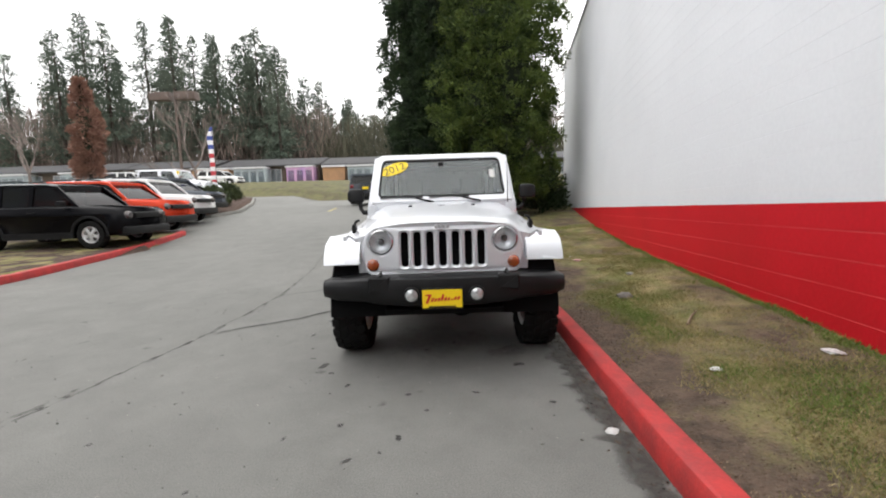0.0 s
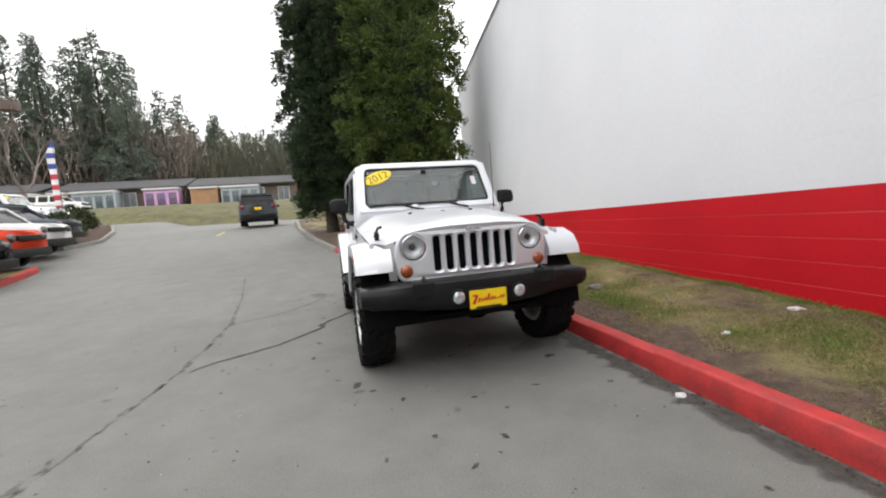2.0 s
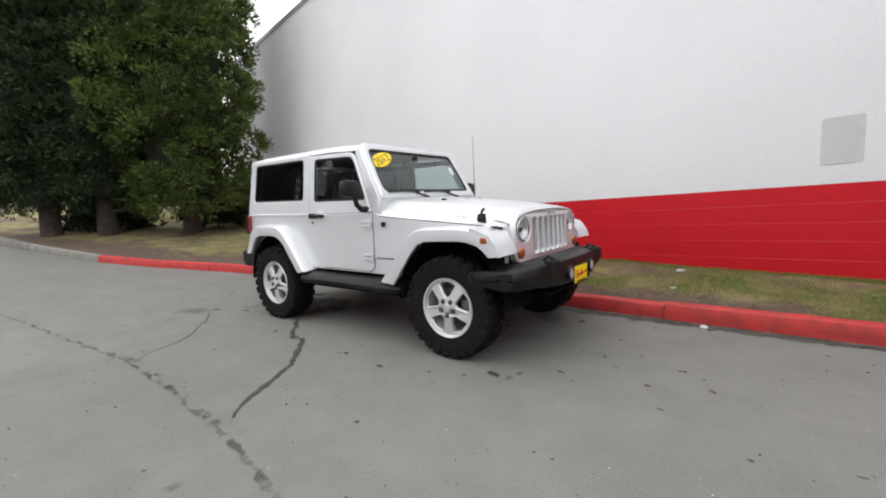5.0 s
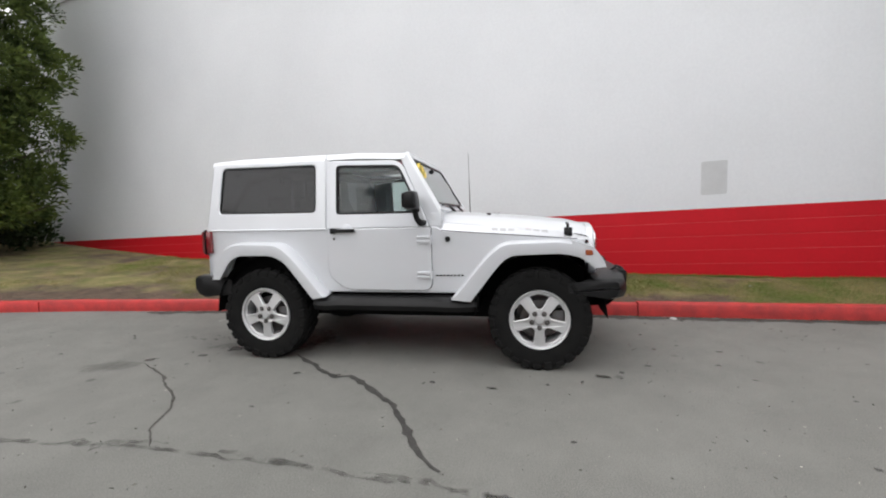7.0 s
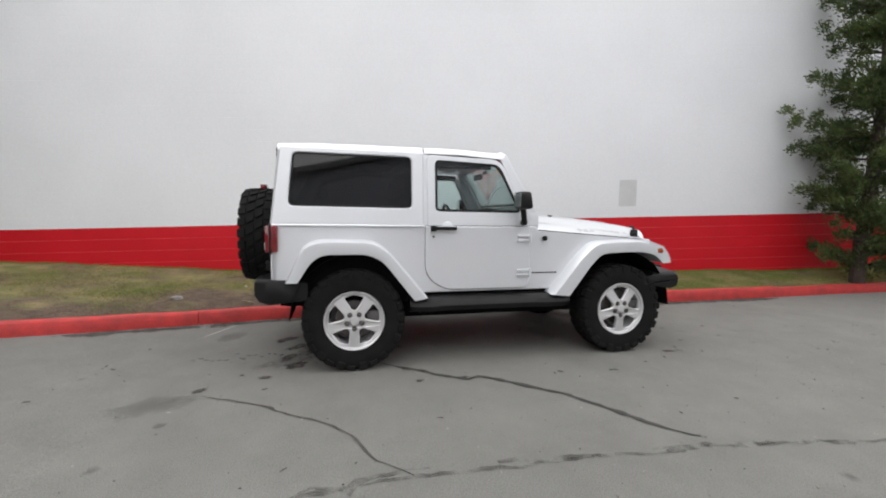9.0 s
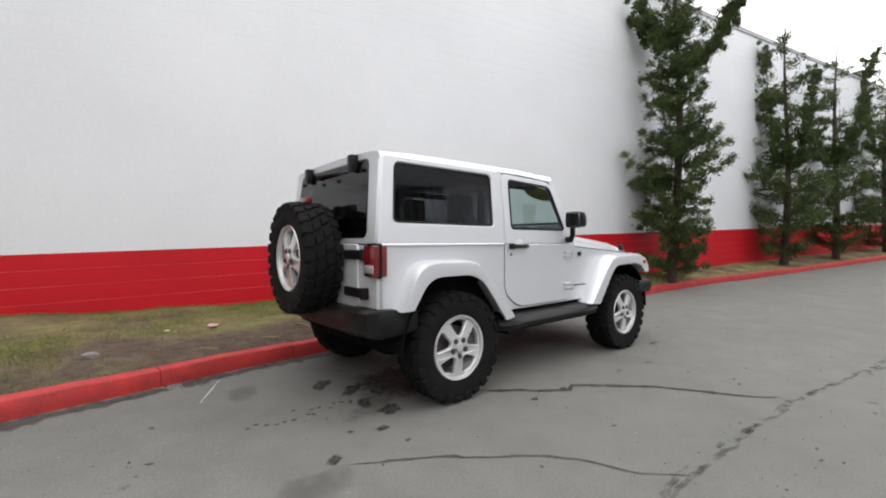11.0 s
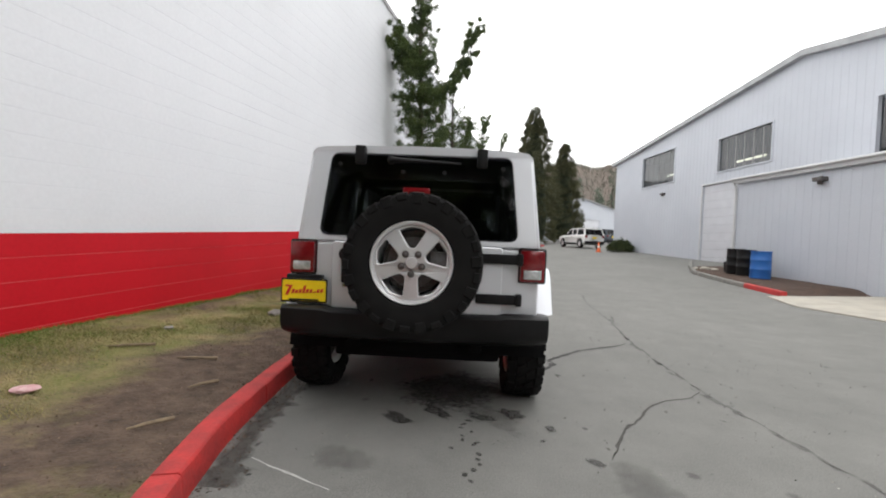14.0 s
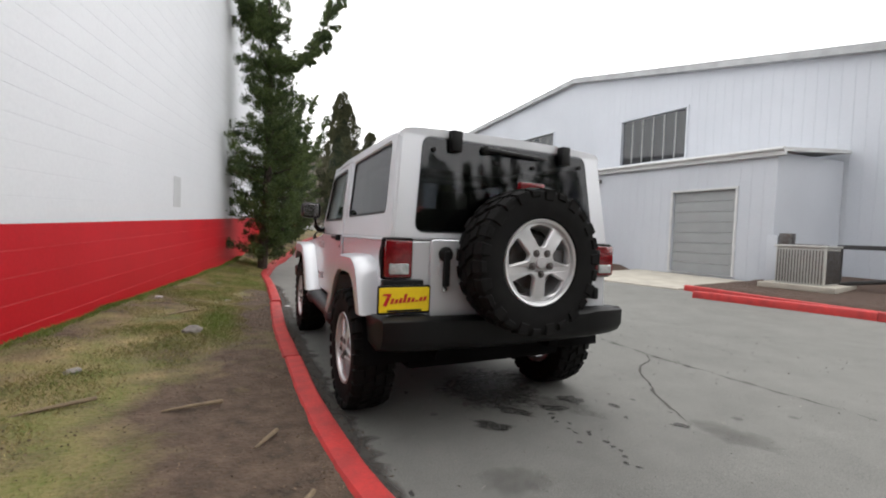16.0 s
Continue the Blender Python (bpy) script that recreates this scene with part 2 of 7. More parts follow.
def block(x0, x1, y0, y1, z0, z1, bevel=0.01, bm=None, mat=0, taper=0.0):
    """A bevelled block; taper narrows its top."""
    own = bmesh.new()
    bmesh.ops.create_cube(own, size=1)
    for v in own.verts:
        k = 1 - taper if v.co.z > 0 else 1
        v.co = ((x0 + x1) / 2 + v.co.x * (x1 - x0) * k, (y0 + y1) / 2 + v.co.y * (y1 - y0) * k, (z0 + z1) / 2 + v.co.z * (z1 - z0))
    if bevel:
        bmesh.ops.bevel(own, geom=own.edges[:], offset=bevel, segments=2, affect="EDGES", profile=0.6)
    if bm is None:
        for f in own.faces:
            f.material_index = mat
        return own
    index = {v: bm.verts.new(v.co) for v in own.verts}
    for f in own.faces:
        bm.faces.new([index[v] for v in f.verts]).material_index = mat
    own.free()
    return bm


def tube(path, radius, n=8, bm=None, mat=0, ends=None):
    """A round bar along points; radius may be a list."""
    pts = [Vector(p) for p in path]
    secs = []
    up = Vector((0.13, 0.21, 0.97))
    for i, p in enumerate(pts):
        d = (pts[min(i + 1, len(pts) - 1)] - pts[max(i - 1, 0)]).normalized()
        a = d.cross(up)
        a = a.normalized() if a.length > 0.05 else d.cross(Vector((1, 0, 0))).normalized()
        b = d.cross(a)
        r = radius[i] if isinstance(radius, (list, tuple)) else radius
        secs.append([p + (a * math.cos(2 * math.pi * k / n) + b * math.sin(2 * math.pi * k / n)) * r for k in range(n)])
    return loft(secs, bm=bm, mat=mat)


def mirror_x(points):
    return [(-p[0], *p[1:]) for p in points]


def lettering(text, size, material, parent, at, name="lettering", depth=0.001):
    cu = bpy.data.curves.new(name, "FONT")
    cu.body, cu.size, cu.extrude, cu.align_x, cu.align_y = text, size, depth, "CENTER", "CENTER"
    tmp = bpy.data.objects.new(name, cu)
    me = bpy.data.meshes.new_from_object(tmp)
    bpy.data.objects.remove(tmp)
    me.materials.clear()
    me.materials.append(material)
    return part(name, me, material, parent, at=at)


def blades_mesh(name, base, along, width, material, normal=None):
    """Many small pointed leaves: base points, vectors along them and widths, as one mesh."""
    n = len(base)
    rng = np.random.default_rng(n)
    side = np.cross(along, rng.normal(size=(n, 3)))
    side /= np.linalg.norm(side, axis=1, keepdims=True) + 1e-9
    w = np.asarray(width).reshape(-1, 1) * np.ones((n, 1))
    verts = np.empty((n, 4, 3))
    verts[:, 0] = base
    verts[:, 1] = base + along * 0.45 + side * w
    verts[:, 2] = base + along
    verts[:, 3] = base + along * 0.45 - side * w
    me = bpy.data.meshes.new(name)
    me.vertices.add(n * 4)
    me.vertices.foreach_set("co", verts.ravel())
    me.loops.add(n * 4)
    me.loops.foreach_set("vertex_index", np.arange(n * 4, dtype=np.int32))
    me.polygons.add(n)
    me.polygons.foreach_set("loop_start", np.arange(0, n * 4, 4, dtype=np.int32))
    me.polygons.foreach_set("loop_total", np.full(n, 4, dtype=np.int32))
    me.update(calc_edges=True)
    me.materials.append(material)
    return me


# ---------------------------------------------------------------- lie of the land


def smooth(a, b, x):
    t = min(1.0, max(0.0, (x - a) / (b - a)))
    return t * t * (3 - 2 * t)


RISE_Y = (-300, -100, -60, -30, -20, -10, -5, 4, 8, 11.6, 14, 20, 30, 32, 36, 45, 60, 400)
RISE_Z = (2.6, 1.6, 1.3, 0.75, 0.45, 0.15, 0, 0, 0.15, 0.42, 0.62, 1.1, 1.38, 1.45, 2.3, 3.2, 4.0, 7.0)
KERB_Y = (-34, -30, -24, -20.7, -17.9, -12.7, -9.1, -7.75, -5.3, -2.8, -1.1, 0.4, 2.5, 3.4, 4.1, 4.8, 6, 7.6, 9.5, 12.3, 16.6, 21, 25, 29)
KERB_X = (-8, -5.2, -3.2, -1.95, -1.35, -0.35, 0.3, 0.67, 1.02, 1.0, 1.02, 1.07, 1.05, 1.0, 0.86, 0.66, 0.35, -0.15, -0.9, -1.5, -2.2, -2.55, -2.0, 1.0)


def ground_z(x, y):
    z = float(np.interp(y, RISE_Y, RISE_Z)) + 0.035 * min(20, max(0, -x - 6)) * (1 - 0.7 * smooth(2, 8, y))
    lot = smooth(-10, -12.5, x)
    return z + lot * (0.28 * smooth(15.5, 19, y) + 0.012 * max(0, min(y, 32) - 19)) * (1 - smooth(34, 48, y))


def kerb_x(y):
    return float(np.interp(y, KERB_Y, KERB_X))


def wall_x(y):
    return 2.52 + 0.165 * (y + 2.4)


def lawn_z(x, y):
    k, w = kerb_x(y) + 0.14, wall_x(y)
    f = min(1.0, max(0.0, (x - k) / max(0.6, w - k)))
    return ground_z(k, y) + 0.125 + 0.15 * f

# ---------------------------------------------------------------- the off-road car


def wheel_meshes():
    """Rim, tyre, brake and nut meshes of one wheel, its outer face towards -x, its centre at the origin."""
    R = 0.41
    prof = [(0.236, -0.095), (0.25, -0.118), (0.30, -0.128), (0.35, -0.127), (0.384, -0.12), (0.397, -0.107), (0.398, 0), (0.397, 0.107), (0.384, 0.12),
            (0.35, 0.127), (0.30, 0.128), (0.25, 0.118), (0.236, 0.095), (0.232, 0)]
    tyre = lathe(prof, 56, closed=True)
    # blocky tread: two staggered inner rows, and shoulder lugs that wrap on to the sidewalls
    tread = bmesh.new()
    n = 26

    def lug(th, rings):
        c, d = math.cos(th), math.sin(th)
        loft([[(a, r * c - u * d, r * d + u * c) for a, r, u in ring] for ring in rings], bm=tread)

    for k in range(n):
        for side in (-1, 1):
            th = 2 * math.pi * (k + (0.25 if side > 0 else 0.75)) / n
            long = k % 2 == 0
            a0, a1, h = side * 0.07, side * (0.134 if long else 0.127), 0.036
            lug(th, [[(a0, 0.385, -h), (a1 * 0.96, 0.38, -h), (a1 * 0.96, 0.38, h), (a0, 0.385, h)],
                     [(a0 * 1.08, R, -h * 0.86), (a1, R - 0.012, -h * 0.82), (a1, R - 0.012, h * 0.82), (a0 * 1.08, R, h * 0.86)]])
            lo = 0.335 if long else 0.355
            lug(th, [[(side * 0.122, lo, -0.03), (side * 0.122, R - 0.014, -0.034), (side * 0.122, R - 0.014, 0.034), (side * 0.122, lo, 0.03)],
                     [(side * 0.1345, lo + 0.008, -0.024), (side * 0.1345, R - 0.02, -0.028), (side * 0.1345, R - 0.02, 0.028), (side * 0.1345, lo + 0.008, 0.024)]])
            th = 2 * math.pi * (k + (0.0 if side > 0 else 0.5)) / n
            b0, b1, sk = side * 0.005, side * 0.062, 0.016 * side
            lug(th, [[(b0, 0.388, -0.034 + sk), (b1, 0.388, -0.034 - sk), (b1, 0.388, 0.034 - sk), (b0, 0.388, 0.034 + sk)],
                     [(b0 * 1.4, R + 0.001, -0.028 + sk), (b1 * 0.95, R + 0.001, -0.028 - sk), (b1 * 0.95, R + 0.001, 0.028 - sk), (b0 * 1.4, R + 0.001, 0.028 + sk)]])
    holes = []
    for k in range(5):
        mid = -math.pi / 2 + 2 * math.pi * (k + 0.5) / 5
        pts = [(0.088, -0.2), (0.20, -0.40), (0.21, 0), (0.20, 0.40), (0.088, 0.2)]
        holes.append(rounded([(r * math.cos(mid + a), r * math.sin(mid + a)) for r, a in pts], 0.014, 3))
    dish = lambda u, v, w: (-(0.062 + w + 0.022 * math.cos(min(1.5, math.hypot(u, v) / 0.15))), u, v)
    rim = plate(circle(0, 0, 0.222, 60), holes, 0.03, 0.006, dish)
    lathe([(0.215, -0.085), (0.222, -0.112), (0.236, -0.118), (0.242, -0.108), (0.232, -0.09), (0.21, -0.05), (0.2, 0.09), (0.236, 0.11), (0.24, 0.1), (0.206, 0.085)], 48, bm=rim, closed=True)
    lathe([(0.001, -0.118), (0.03, -0.116), (0.036, -0.108), (0.036, -0.08)], 20, bm=rim)
    brake = lathe([(0.001, -0.03), (0.15, -0.03), (0.155, -0.02), (0.155, -0.005), (0.12, 0.0), (0.001, 0.0)], 36)
    block(-0.06, 0.0, -0.2, -0.1, -0.07, 0.07, 0.012, brake)
    lathe([(0.19, 0.04), (0.19, 0.05), (0.03, 0.06)], 24, bm=brake)
    nut = lathe([(0.013, -0.104), (0.012, -0.118), (0.006, -0.121), (0.001, -0.121)], 8)
    # darker disc on the rim face stands for the shade in a nut's recess
    recess = lathe([(0.021, -0.106), (0.0205, -0.1145), (0.001, -0.1145)], 14)
    return {"tyre": finish(tyre, "tyre", RUBBER, 30), "tread": finish(tread, "tread", RUBBER, 30), "recess": finish(recess, "nut_recess", STEEL), "rim": finish(rim, "rim", ALLOY, 40), "brake": finish(brake, "brake_disc", STEEL), "nut": finish(nut, "lug_nut", STEEL)}


WHEEL = wheel_meshes()


def add_wheel(car, at, name="wheel"):
    w = part(name, WHEEL["brake"], None, car, at=at)
    part("tyre", WHEEL["tyre"], None, w, "black off-road tyre with knobbly tread")
    tagged(part("tread", WHEEL["tread"], None, w), "knobbly black tread blocks", kind="stuff")
    part("rim", WHEEL["rim"], None, w, "silver five-spoke alloy rim")
    for k in range(5):
        a = -math.pi / 2 + 2 * math.pi * k / 5
        part("nut_recess", WHEEL["recess"], None, w, at=Matrix.Translation((0, 0.062 * math.cos(a), 0.062 * math.sin(a))))
        part("lug_nut", WHEEL["nut"], None, w, at=Matrix.Translation((-0.004, 0.062 * math.cos(a), 0.062 * math.sin(a))))
    return w


def side_x(z):
    """Half width of the cabin at a height."""
    return 0.81 if z < 1.165 else 0.81 - 0.10 * (z - 1.165)


def side_place(s, base=0.0):
    return lambda y, z, w: (s * (side_x(z) + base + w), y, z)


def flare(outer, inner, s, name, car):
    """A bowed mudguard: outer and inner edges as (y, z) rows of equal length; it hangs out from the body."""
    secs = []
    for (oy, oz), (iy, iz) in zip(outer, inner):
        secs.append([(s * 0.78, oy, oz + 0.005), (s * 0.85, oy, oz + 0.004), (s * 0.915, oy * 0.985 + iy * 0.015, oz - 0.004), (s * 0.94, oy * 0.85 + iy * 0.15, oz * 0.85 + iz * 0.15),
                     (s * 0.945, iy * 0.7 + oy * 0.3, iz * 0.7 + oz * 0.3), (s * 0.94, iy, iz), (s * 0.915, iy, iz), (s * 0.90, iy * 0.6 + oy * 0.4, iz * 0.6 + oz * 0.4), (s * 0.78, iy * 0.5 + oy * 0.5, iz * 0.5 + oz * 0.5)])
    bm = loft(secs)
    return part(name, bm, SILVER, car, "silver bowed mudguard over the wheel", sharp=42)


def resample(pts, n, rad=0.09):
    """Rounds a polyline's inner corners and gives n points evenly along it."""
    q = [pts[0]]
    for i in range(1, len(pts) - 1):
        a, p, b = (Vector(pts[j]) for j in (i - 1, i, i + 1))
        r = min(rad, (a - p).length * 0.45, (b - p).length * 0.45)
        s, e = p + (a - p).normalized() * r, p + (b - p).normalized() * r
        q += [tuple(s * (1 - w) ** 2 + p * 2 * w * (1 - w) + e * w * w) for w in (0, 0.25, 0.5, 0.75, 1)]
    q.append(pts[-1])
    d = [0]
    for a, b in zip(q, q[1:]):
        d.append(d[-1] + math.dist(a, b))
    return [(float(np.interp(t, d, [p[0] for p in q])), float(np.interp(t, d, [p[1] for p in q]))) for t in np.linspace(0, d[-1], n)]


def build_jeep(at):
    car = thing("off_road_car", "silver two-door off-road car with hard top by the red kerb", "car", at)
    # ---- tub: side panels with wheel openings, floor, rear panel, cowl
    arch_r = [(2.86, 0.725), (2.79, 0.90), (2.70, 0.965), (2.24, 0.965), (2.12, 0.88), (1.92, 0.60)]
    arch_f = [(0.56, 0.60), (0.30, 0.93), (0.20, 0.965), (-0.22, 0.965)]
    for s in (-1, 1):
        pts = [(0.80, 1.132), (0.84, 1.165), (3.055, 1.165), (3.06, 0.725)] + arch_r + arch_f + [(-0.36, 0.93), (-0.36, 1.045)]
        part("body_side", plate(pts, (), 0.03, 0.006, side_place(s, -0.03)), SILVER, car)
        # belt moulding, a rolled edge under the hard top
        part("belt_line", tube([(s * 0.812, 1.845, 1.163), (s * 0.815, 2.4, 1.166), (s * 0.812, 3.05, 1.168)], 0.011, 6), SILVER, car)
    tub = block(-0.77, 0.77, 0.75, 3.0, 0.52, 0.62, 0.01)
    block(-0.74, 0.74, 0.62, 0.80, 0.55, 1.15, 0.01, tub)
    for s in (-1, 1):
        block(min(s * 0.5, s * 0.77), max(s * 0.5, s * 0.77), 1.95, 2.98, 0.6, 0.99, 0.02, tub)
    for y0, y1 in ((-0.40, 0.62), (1.9, 2.85)):
        block(-0.5, 0.5, y0, y1, 0.45, 0.92, 0.02, tub)
    part("floor_pan", tub, DARK, car)
    rear = plate(rounded([(-0.81, 0.70), (0.81, 0.70), (0.81, 1.165), (-0.81, 1.165)], [0.02, 0.02, 0.03, 0.03]), (), 0.04, 0.012, lambda u, v, w: (u, 3.02 + w, v))
    part("rear_panel", rear, SILVER, car)
    gate = plate(rounded([(-0.57, 0.725), (0.57, 0.725), (0.57, 1.175), (-0.57, 1.175)], 0.03), (), 0.018, 0.006, lambda u, v, w: (u, 3.062 + w, v))
    tail = part("tailgate", gate, SILVER, car)
    for z in (0.835, 1.10):
        h = block(-0.69, -0.40, 3.075, 3.10, z - 0.033, z + 0.033, 0.008)
        block(-0.70, -0.66, 3.06, 3.115, z - 0.04, z + 0.04, 0.008, h)
        part("gate_hinge", h, BLACK_PLASTIC, tail)
    hd = block(0.455, 0.495, 3.085, 3.115, 0.90, 1.11, 0.012)
    lathe([(0.045, 3.075), (0.045, 3.09), (0.03, 3.1), (0.001, 3.1)], 18, "y", hd, (0.475, 0, 1.09))
    part("gate_handle", hd, BLACK_PLASTIC, tail, "black upright tailgate handle")
    lock = lathe([(0.016, 3.075), (0.016, 3.088), (0.001, 3.09)], 12, "y", None, (0.475, 0, 0.885))
    part("gate_lock", lock, CHROME, tail)
    part("release_scoop", lathe([(0.05, 3.076), (0.046, 3.083), (0.02, 3.08), (0.001, 3.079)], 18, "y", None, (0.475, 0, 1.0)), SILVER, tail)

    # ---- hood, cowl, grille
    secs = []
    for y, zc, ze, hw in ((0.86, 1.283, 1.205, 0.735), (0.80, 1.282, 1.20, 0.735), (0.60, 1.266, 1.18, 0.72), (0.30, 1.243, 1.152, 0.69), (0.0, 1.213, 1.12, 0.665), (-0.25, 1.186, 1.09, 0.643), (-0.37, 1.168, 1.068, 0.632), (-0.41, 1.145, 1.05, 0.625)):
        row = []
        for k in range(13):
            u = -1 + 2 * k / 12
            e = abs(u)
            z = zc - (zc - ze - 0.03) * e ** 7 - 0.012 * e ** 2 + (0.014 if e < 0.5 and y > -0.3 else 0) * (1 - smooth(0.36, 0.5, e))
            if k in (0, 12):
                z = ze
            row.append((hw * (u if k not in (0, 12) else math.copysign(1.005, u)), y, z))
        secs.append(row)
    bm = bmesh.new()
    loft(secs, caps=False, closed=False, bm=bm)
    hood = part("hood", bm, SILVER, car, sharp=50)
    part("hood_seam", plate([(-0.30, 1.048), (0.80, 1.135), (0.80, 1.128), (-0.30, 1.041)], (), 0.004, 0.001, lambda y, z, w: (-(0.806 + w), y, z)), DARK, hood)
    # sloping shoulders between the hood and the body sides
    for s in (-1, 1):
        row = [[(s * 0.735, 0.86, 1.205), (s * 0.81, 0.86, 1.138)], [(s * 0.69, 0.30, 1.152), (s * 0.808, 0.30, 1.096)], [(s * 0.643, -0.25, 1.09), (s * 0.80, -0.25, 1.055)], [(s * 0.625, -0.40, 1.05), (s * 0.70, -0.40, 1.03)], [(s * 0.62, -0.40, 0.75), (s * 0.68, -0.40, 0.75)]]
        part("fender_top", loft(row, caps=False, closed=False), SILVER, car)
        l = block(s * 0.735 - 0.016, s * 0.735 + 0.016, -0.27, -0.205, 1.06, 1.135, 0.008)
        tube([(s * 0.735, -0.235, 1.13), (s * 0.72, -0.235, 1.16), (s * 0.69, -0.23, 1.168)], 0.012, 8, l)
        lathe([(0.02, -0.03), (0.024, 0), (0.02, 0.03)], 10, "y", l, (s * 0.735, -0.235, 1.10))
        part("hood_latch", l, BLACK_PLASTIC, hood, "black rubber hood latch")
        part("washer_nozzle", block(s * 0.31 - 0.018, s * 0.31 + 0.018, 0.42, 0.46, 1.24, 1.27, 0.008), BLACK_PLASTIC, hood)
        # faint lettering on the hood side shows as grey bars
        for k in range(7):
            y = 0.38 - 0.068 * k
            part("decal_mark", plate(rounded([(y, 0), (y - 0.05, 0), (y - 0.05, 0.042), (y, 0.042)], 0.006, 2), (), 0.002, 0.0005, lambda u, v, w, s=s: (s * (0.772 - 0.11 * (0.38 - u) - 0.86 * v + w * 0.45), u, 1.123 - 0.063 * (0.38 - u) + v * 0.44 + w)), DECAL, hood)
    bump_stop = tube([(-0.05, 0.40, 1.258), (0, 0.37, 1.265), (0.05, 0.40, 1.258)], 0.005, 6)
    part("hood_loop", bump_stop, BLACK_PLASTIC, hood)
    part("cowl", block(-0.735, 0.735, 0.815, 0.93, 1.12, 1.29, 0.012), SILVER, car)
    slots = []
    for k in range(7):
        x = -0.303 + 0.101 * k
        slots.append(rounded([(x - 0.033, 0.795), (x + 0.033, 0.795), (x + 0.033, 1.078), (x - 0.033, 1.078)], 0.03, 4))
    lamps = [circle(sx * 0.49, 1.0, 0.1, 36) for sx in (-1, 1)]
    outline = rounded([(-0.61, 0.735), (0.61, 0.735), (0.645, 0.93), (0.60, 1.115), (0.30, 1.158), (-0.30, 1.158), (-0.60, 1.115), (-0.645, 0.93)], [0.07, 0.07, 0.06, 0.11, 0.2, 0.2, 0.11, 0.06], 5)
    bow = lambda u, v, w: (u, -0.40 - w - 0.035 * (1 - (u / 0.65) ** 2) + 0.05 * (v - 0.95), v)
    grille = part("grille", plate(outline, slots + lamps, 0.055, 0.012, bow), SILVER, car, "silver grille with seven upright slots")
    for sl in slots:
        part("slot_rim", plate(offset(sl, -0.001), [offset(sl, 0.004)], 0.012, 0.002, lambda u, v, w: bow(u, v, 0.02 + w)), SILVER, grille)
    back = plate(rounded([(-0.42, 0.77), (0.42, 0.77), (0.42, 1.10), (-0.42, 1.10)], 0.02), (), 0.01, 0.002, lambda u, v, w: (u, -0.375 - w, v))
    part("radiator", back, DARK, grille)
    # faint emblem above the slots, as bars
    for k in range(4):
        part("emblem_mark", block(-0.06 + 0.03 * k, -0.036 + 0.03 * k, -0.502, -0.485, 1.10, 1.128, 0.004), DECAL, grille)
    for s in (-1, 1):
        hl = lathe([(0.001, -0.495), (0.046, -0.492), (0.078, -0.478), (0.088, -0.46), (0.088, -0.42)], 36, "y", None, (s * 0.49, 0, 1.0))
        lamp = part("headlight", hl, glass("headlight_glass", (0.93, 0.94, 0.95), 1.6), car, "round clear headlight in a bright bezel")
        part("bezel", lathe([(0.087, -0.43), (0.089, -0.474), (0.098, -0.47), (0.1, -0.43)], 36, "y", None, (s * 0.49, 0, 1.0), closed=True), CHROME, lamp)
        part("reflector", lathe([(0.086, -0.462), (0.078, -0.44), (0.055, -0.422), (0.012, -0.415), (0.012, -0.405), (0.06, -0.41), (0.086, -0.43), (0.0875, -0.462)], 30, "y", None, (s * 0.49, 0, 1.0), closed=True), REFLECTOR, lamp)
        part("bulb_shield", lathe([(0.001, -0.45), (0.02, -0.446), (0.026, -0.43), (0.02, -0.41)], 16, "y", None, (s * 0.49, 0, 1.0)), STEEL, lamp)
        tl = lathe([(0.001, -0.497), (0.03, -0.494), (0.045, -0.484), (0.05, -0.47), (0.05, -0.41)], 24, "y", None, (s * 0.555, 0, 0.82))
        part("turn_signal", tl, LENS_AMBER, car, "round amber turn signal")
        part("side_marker", plate(rounded([(-0.405, 0.925), (-0.345, 0.925), (-0.345, 0.968), (-0.395, 0.968)], 0.012, 3), (), 0.012, 0.004, lambda y, z, w, s=s: (s * (0.938 + w), y, z)), LENS_AMBER, car)
        # mudguards
        rf_o = resample([(2.945, 0.725), (2.81, 1.015), (2.69, 1.056), (2.25, 1.045), (2.11, 0.92), (1.825, 0.575)], 26)
        rf_i = resample([(2.85, 0.725), (2.745, 0.89), (2.66, 0.94), (2.32, 0.94), (2.20, 0.885), (1.94, 0.555)], 26)
        flare(rf_o, rf_i, s, "rear_mudguard", car)
        ff_o = resample([(0.715, 0.565), (0.42, 0.92), (0.29, 1.03), (-0.20, 1.045), (-0.40, 0.985), (-0.50, 0.835)], 26)
        ff_i = resample([(0.545, 0.55), (0.33, 0.83), (0.235, 0.925), (-0.18, 0.94), (-0.33, 0.905), (-0.41, 0.825)], 26)
        flare(ff_o, ff_i, s, "front_mudguard", car)
        # the mudguard's flat front end towards the grille
        front = loft([[(s * x, -0.50 + 0.03 * (0.945 - x), 0.832), (s * x, -0.475, 0.90), (s * x, -0.41, 0.985 + 0.05 * (0.94 - x)), (s * x, -0.25, 1.04 + 0.05 * (0.94 - x)), (s * x, -0.25, 0.95), (s * x, -0.42, 0.832)] for x in (0.66, 0.75, 0.84, 0.91, 0.94)])
        part("mudguard_nose", front, SILVER, car, sharp=45)
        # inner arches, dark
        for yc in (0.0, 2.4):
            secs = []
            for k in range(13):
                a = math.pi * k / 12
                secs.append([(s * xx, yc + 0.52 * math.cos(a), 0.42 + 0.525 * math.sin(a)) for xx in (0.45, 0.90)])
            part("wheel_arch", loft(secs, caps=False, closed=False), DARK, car)
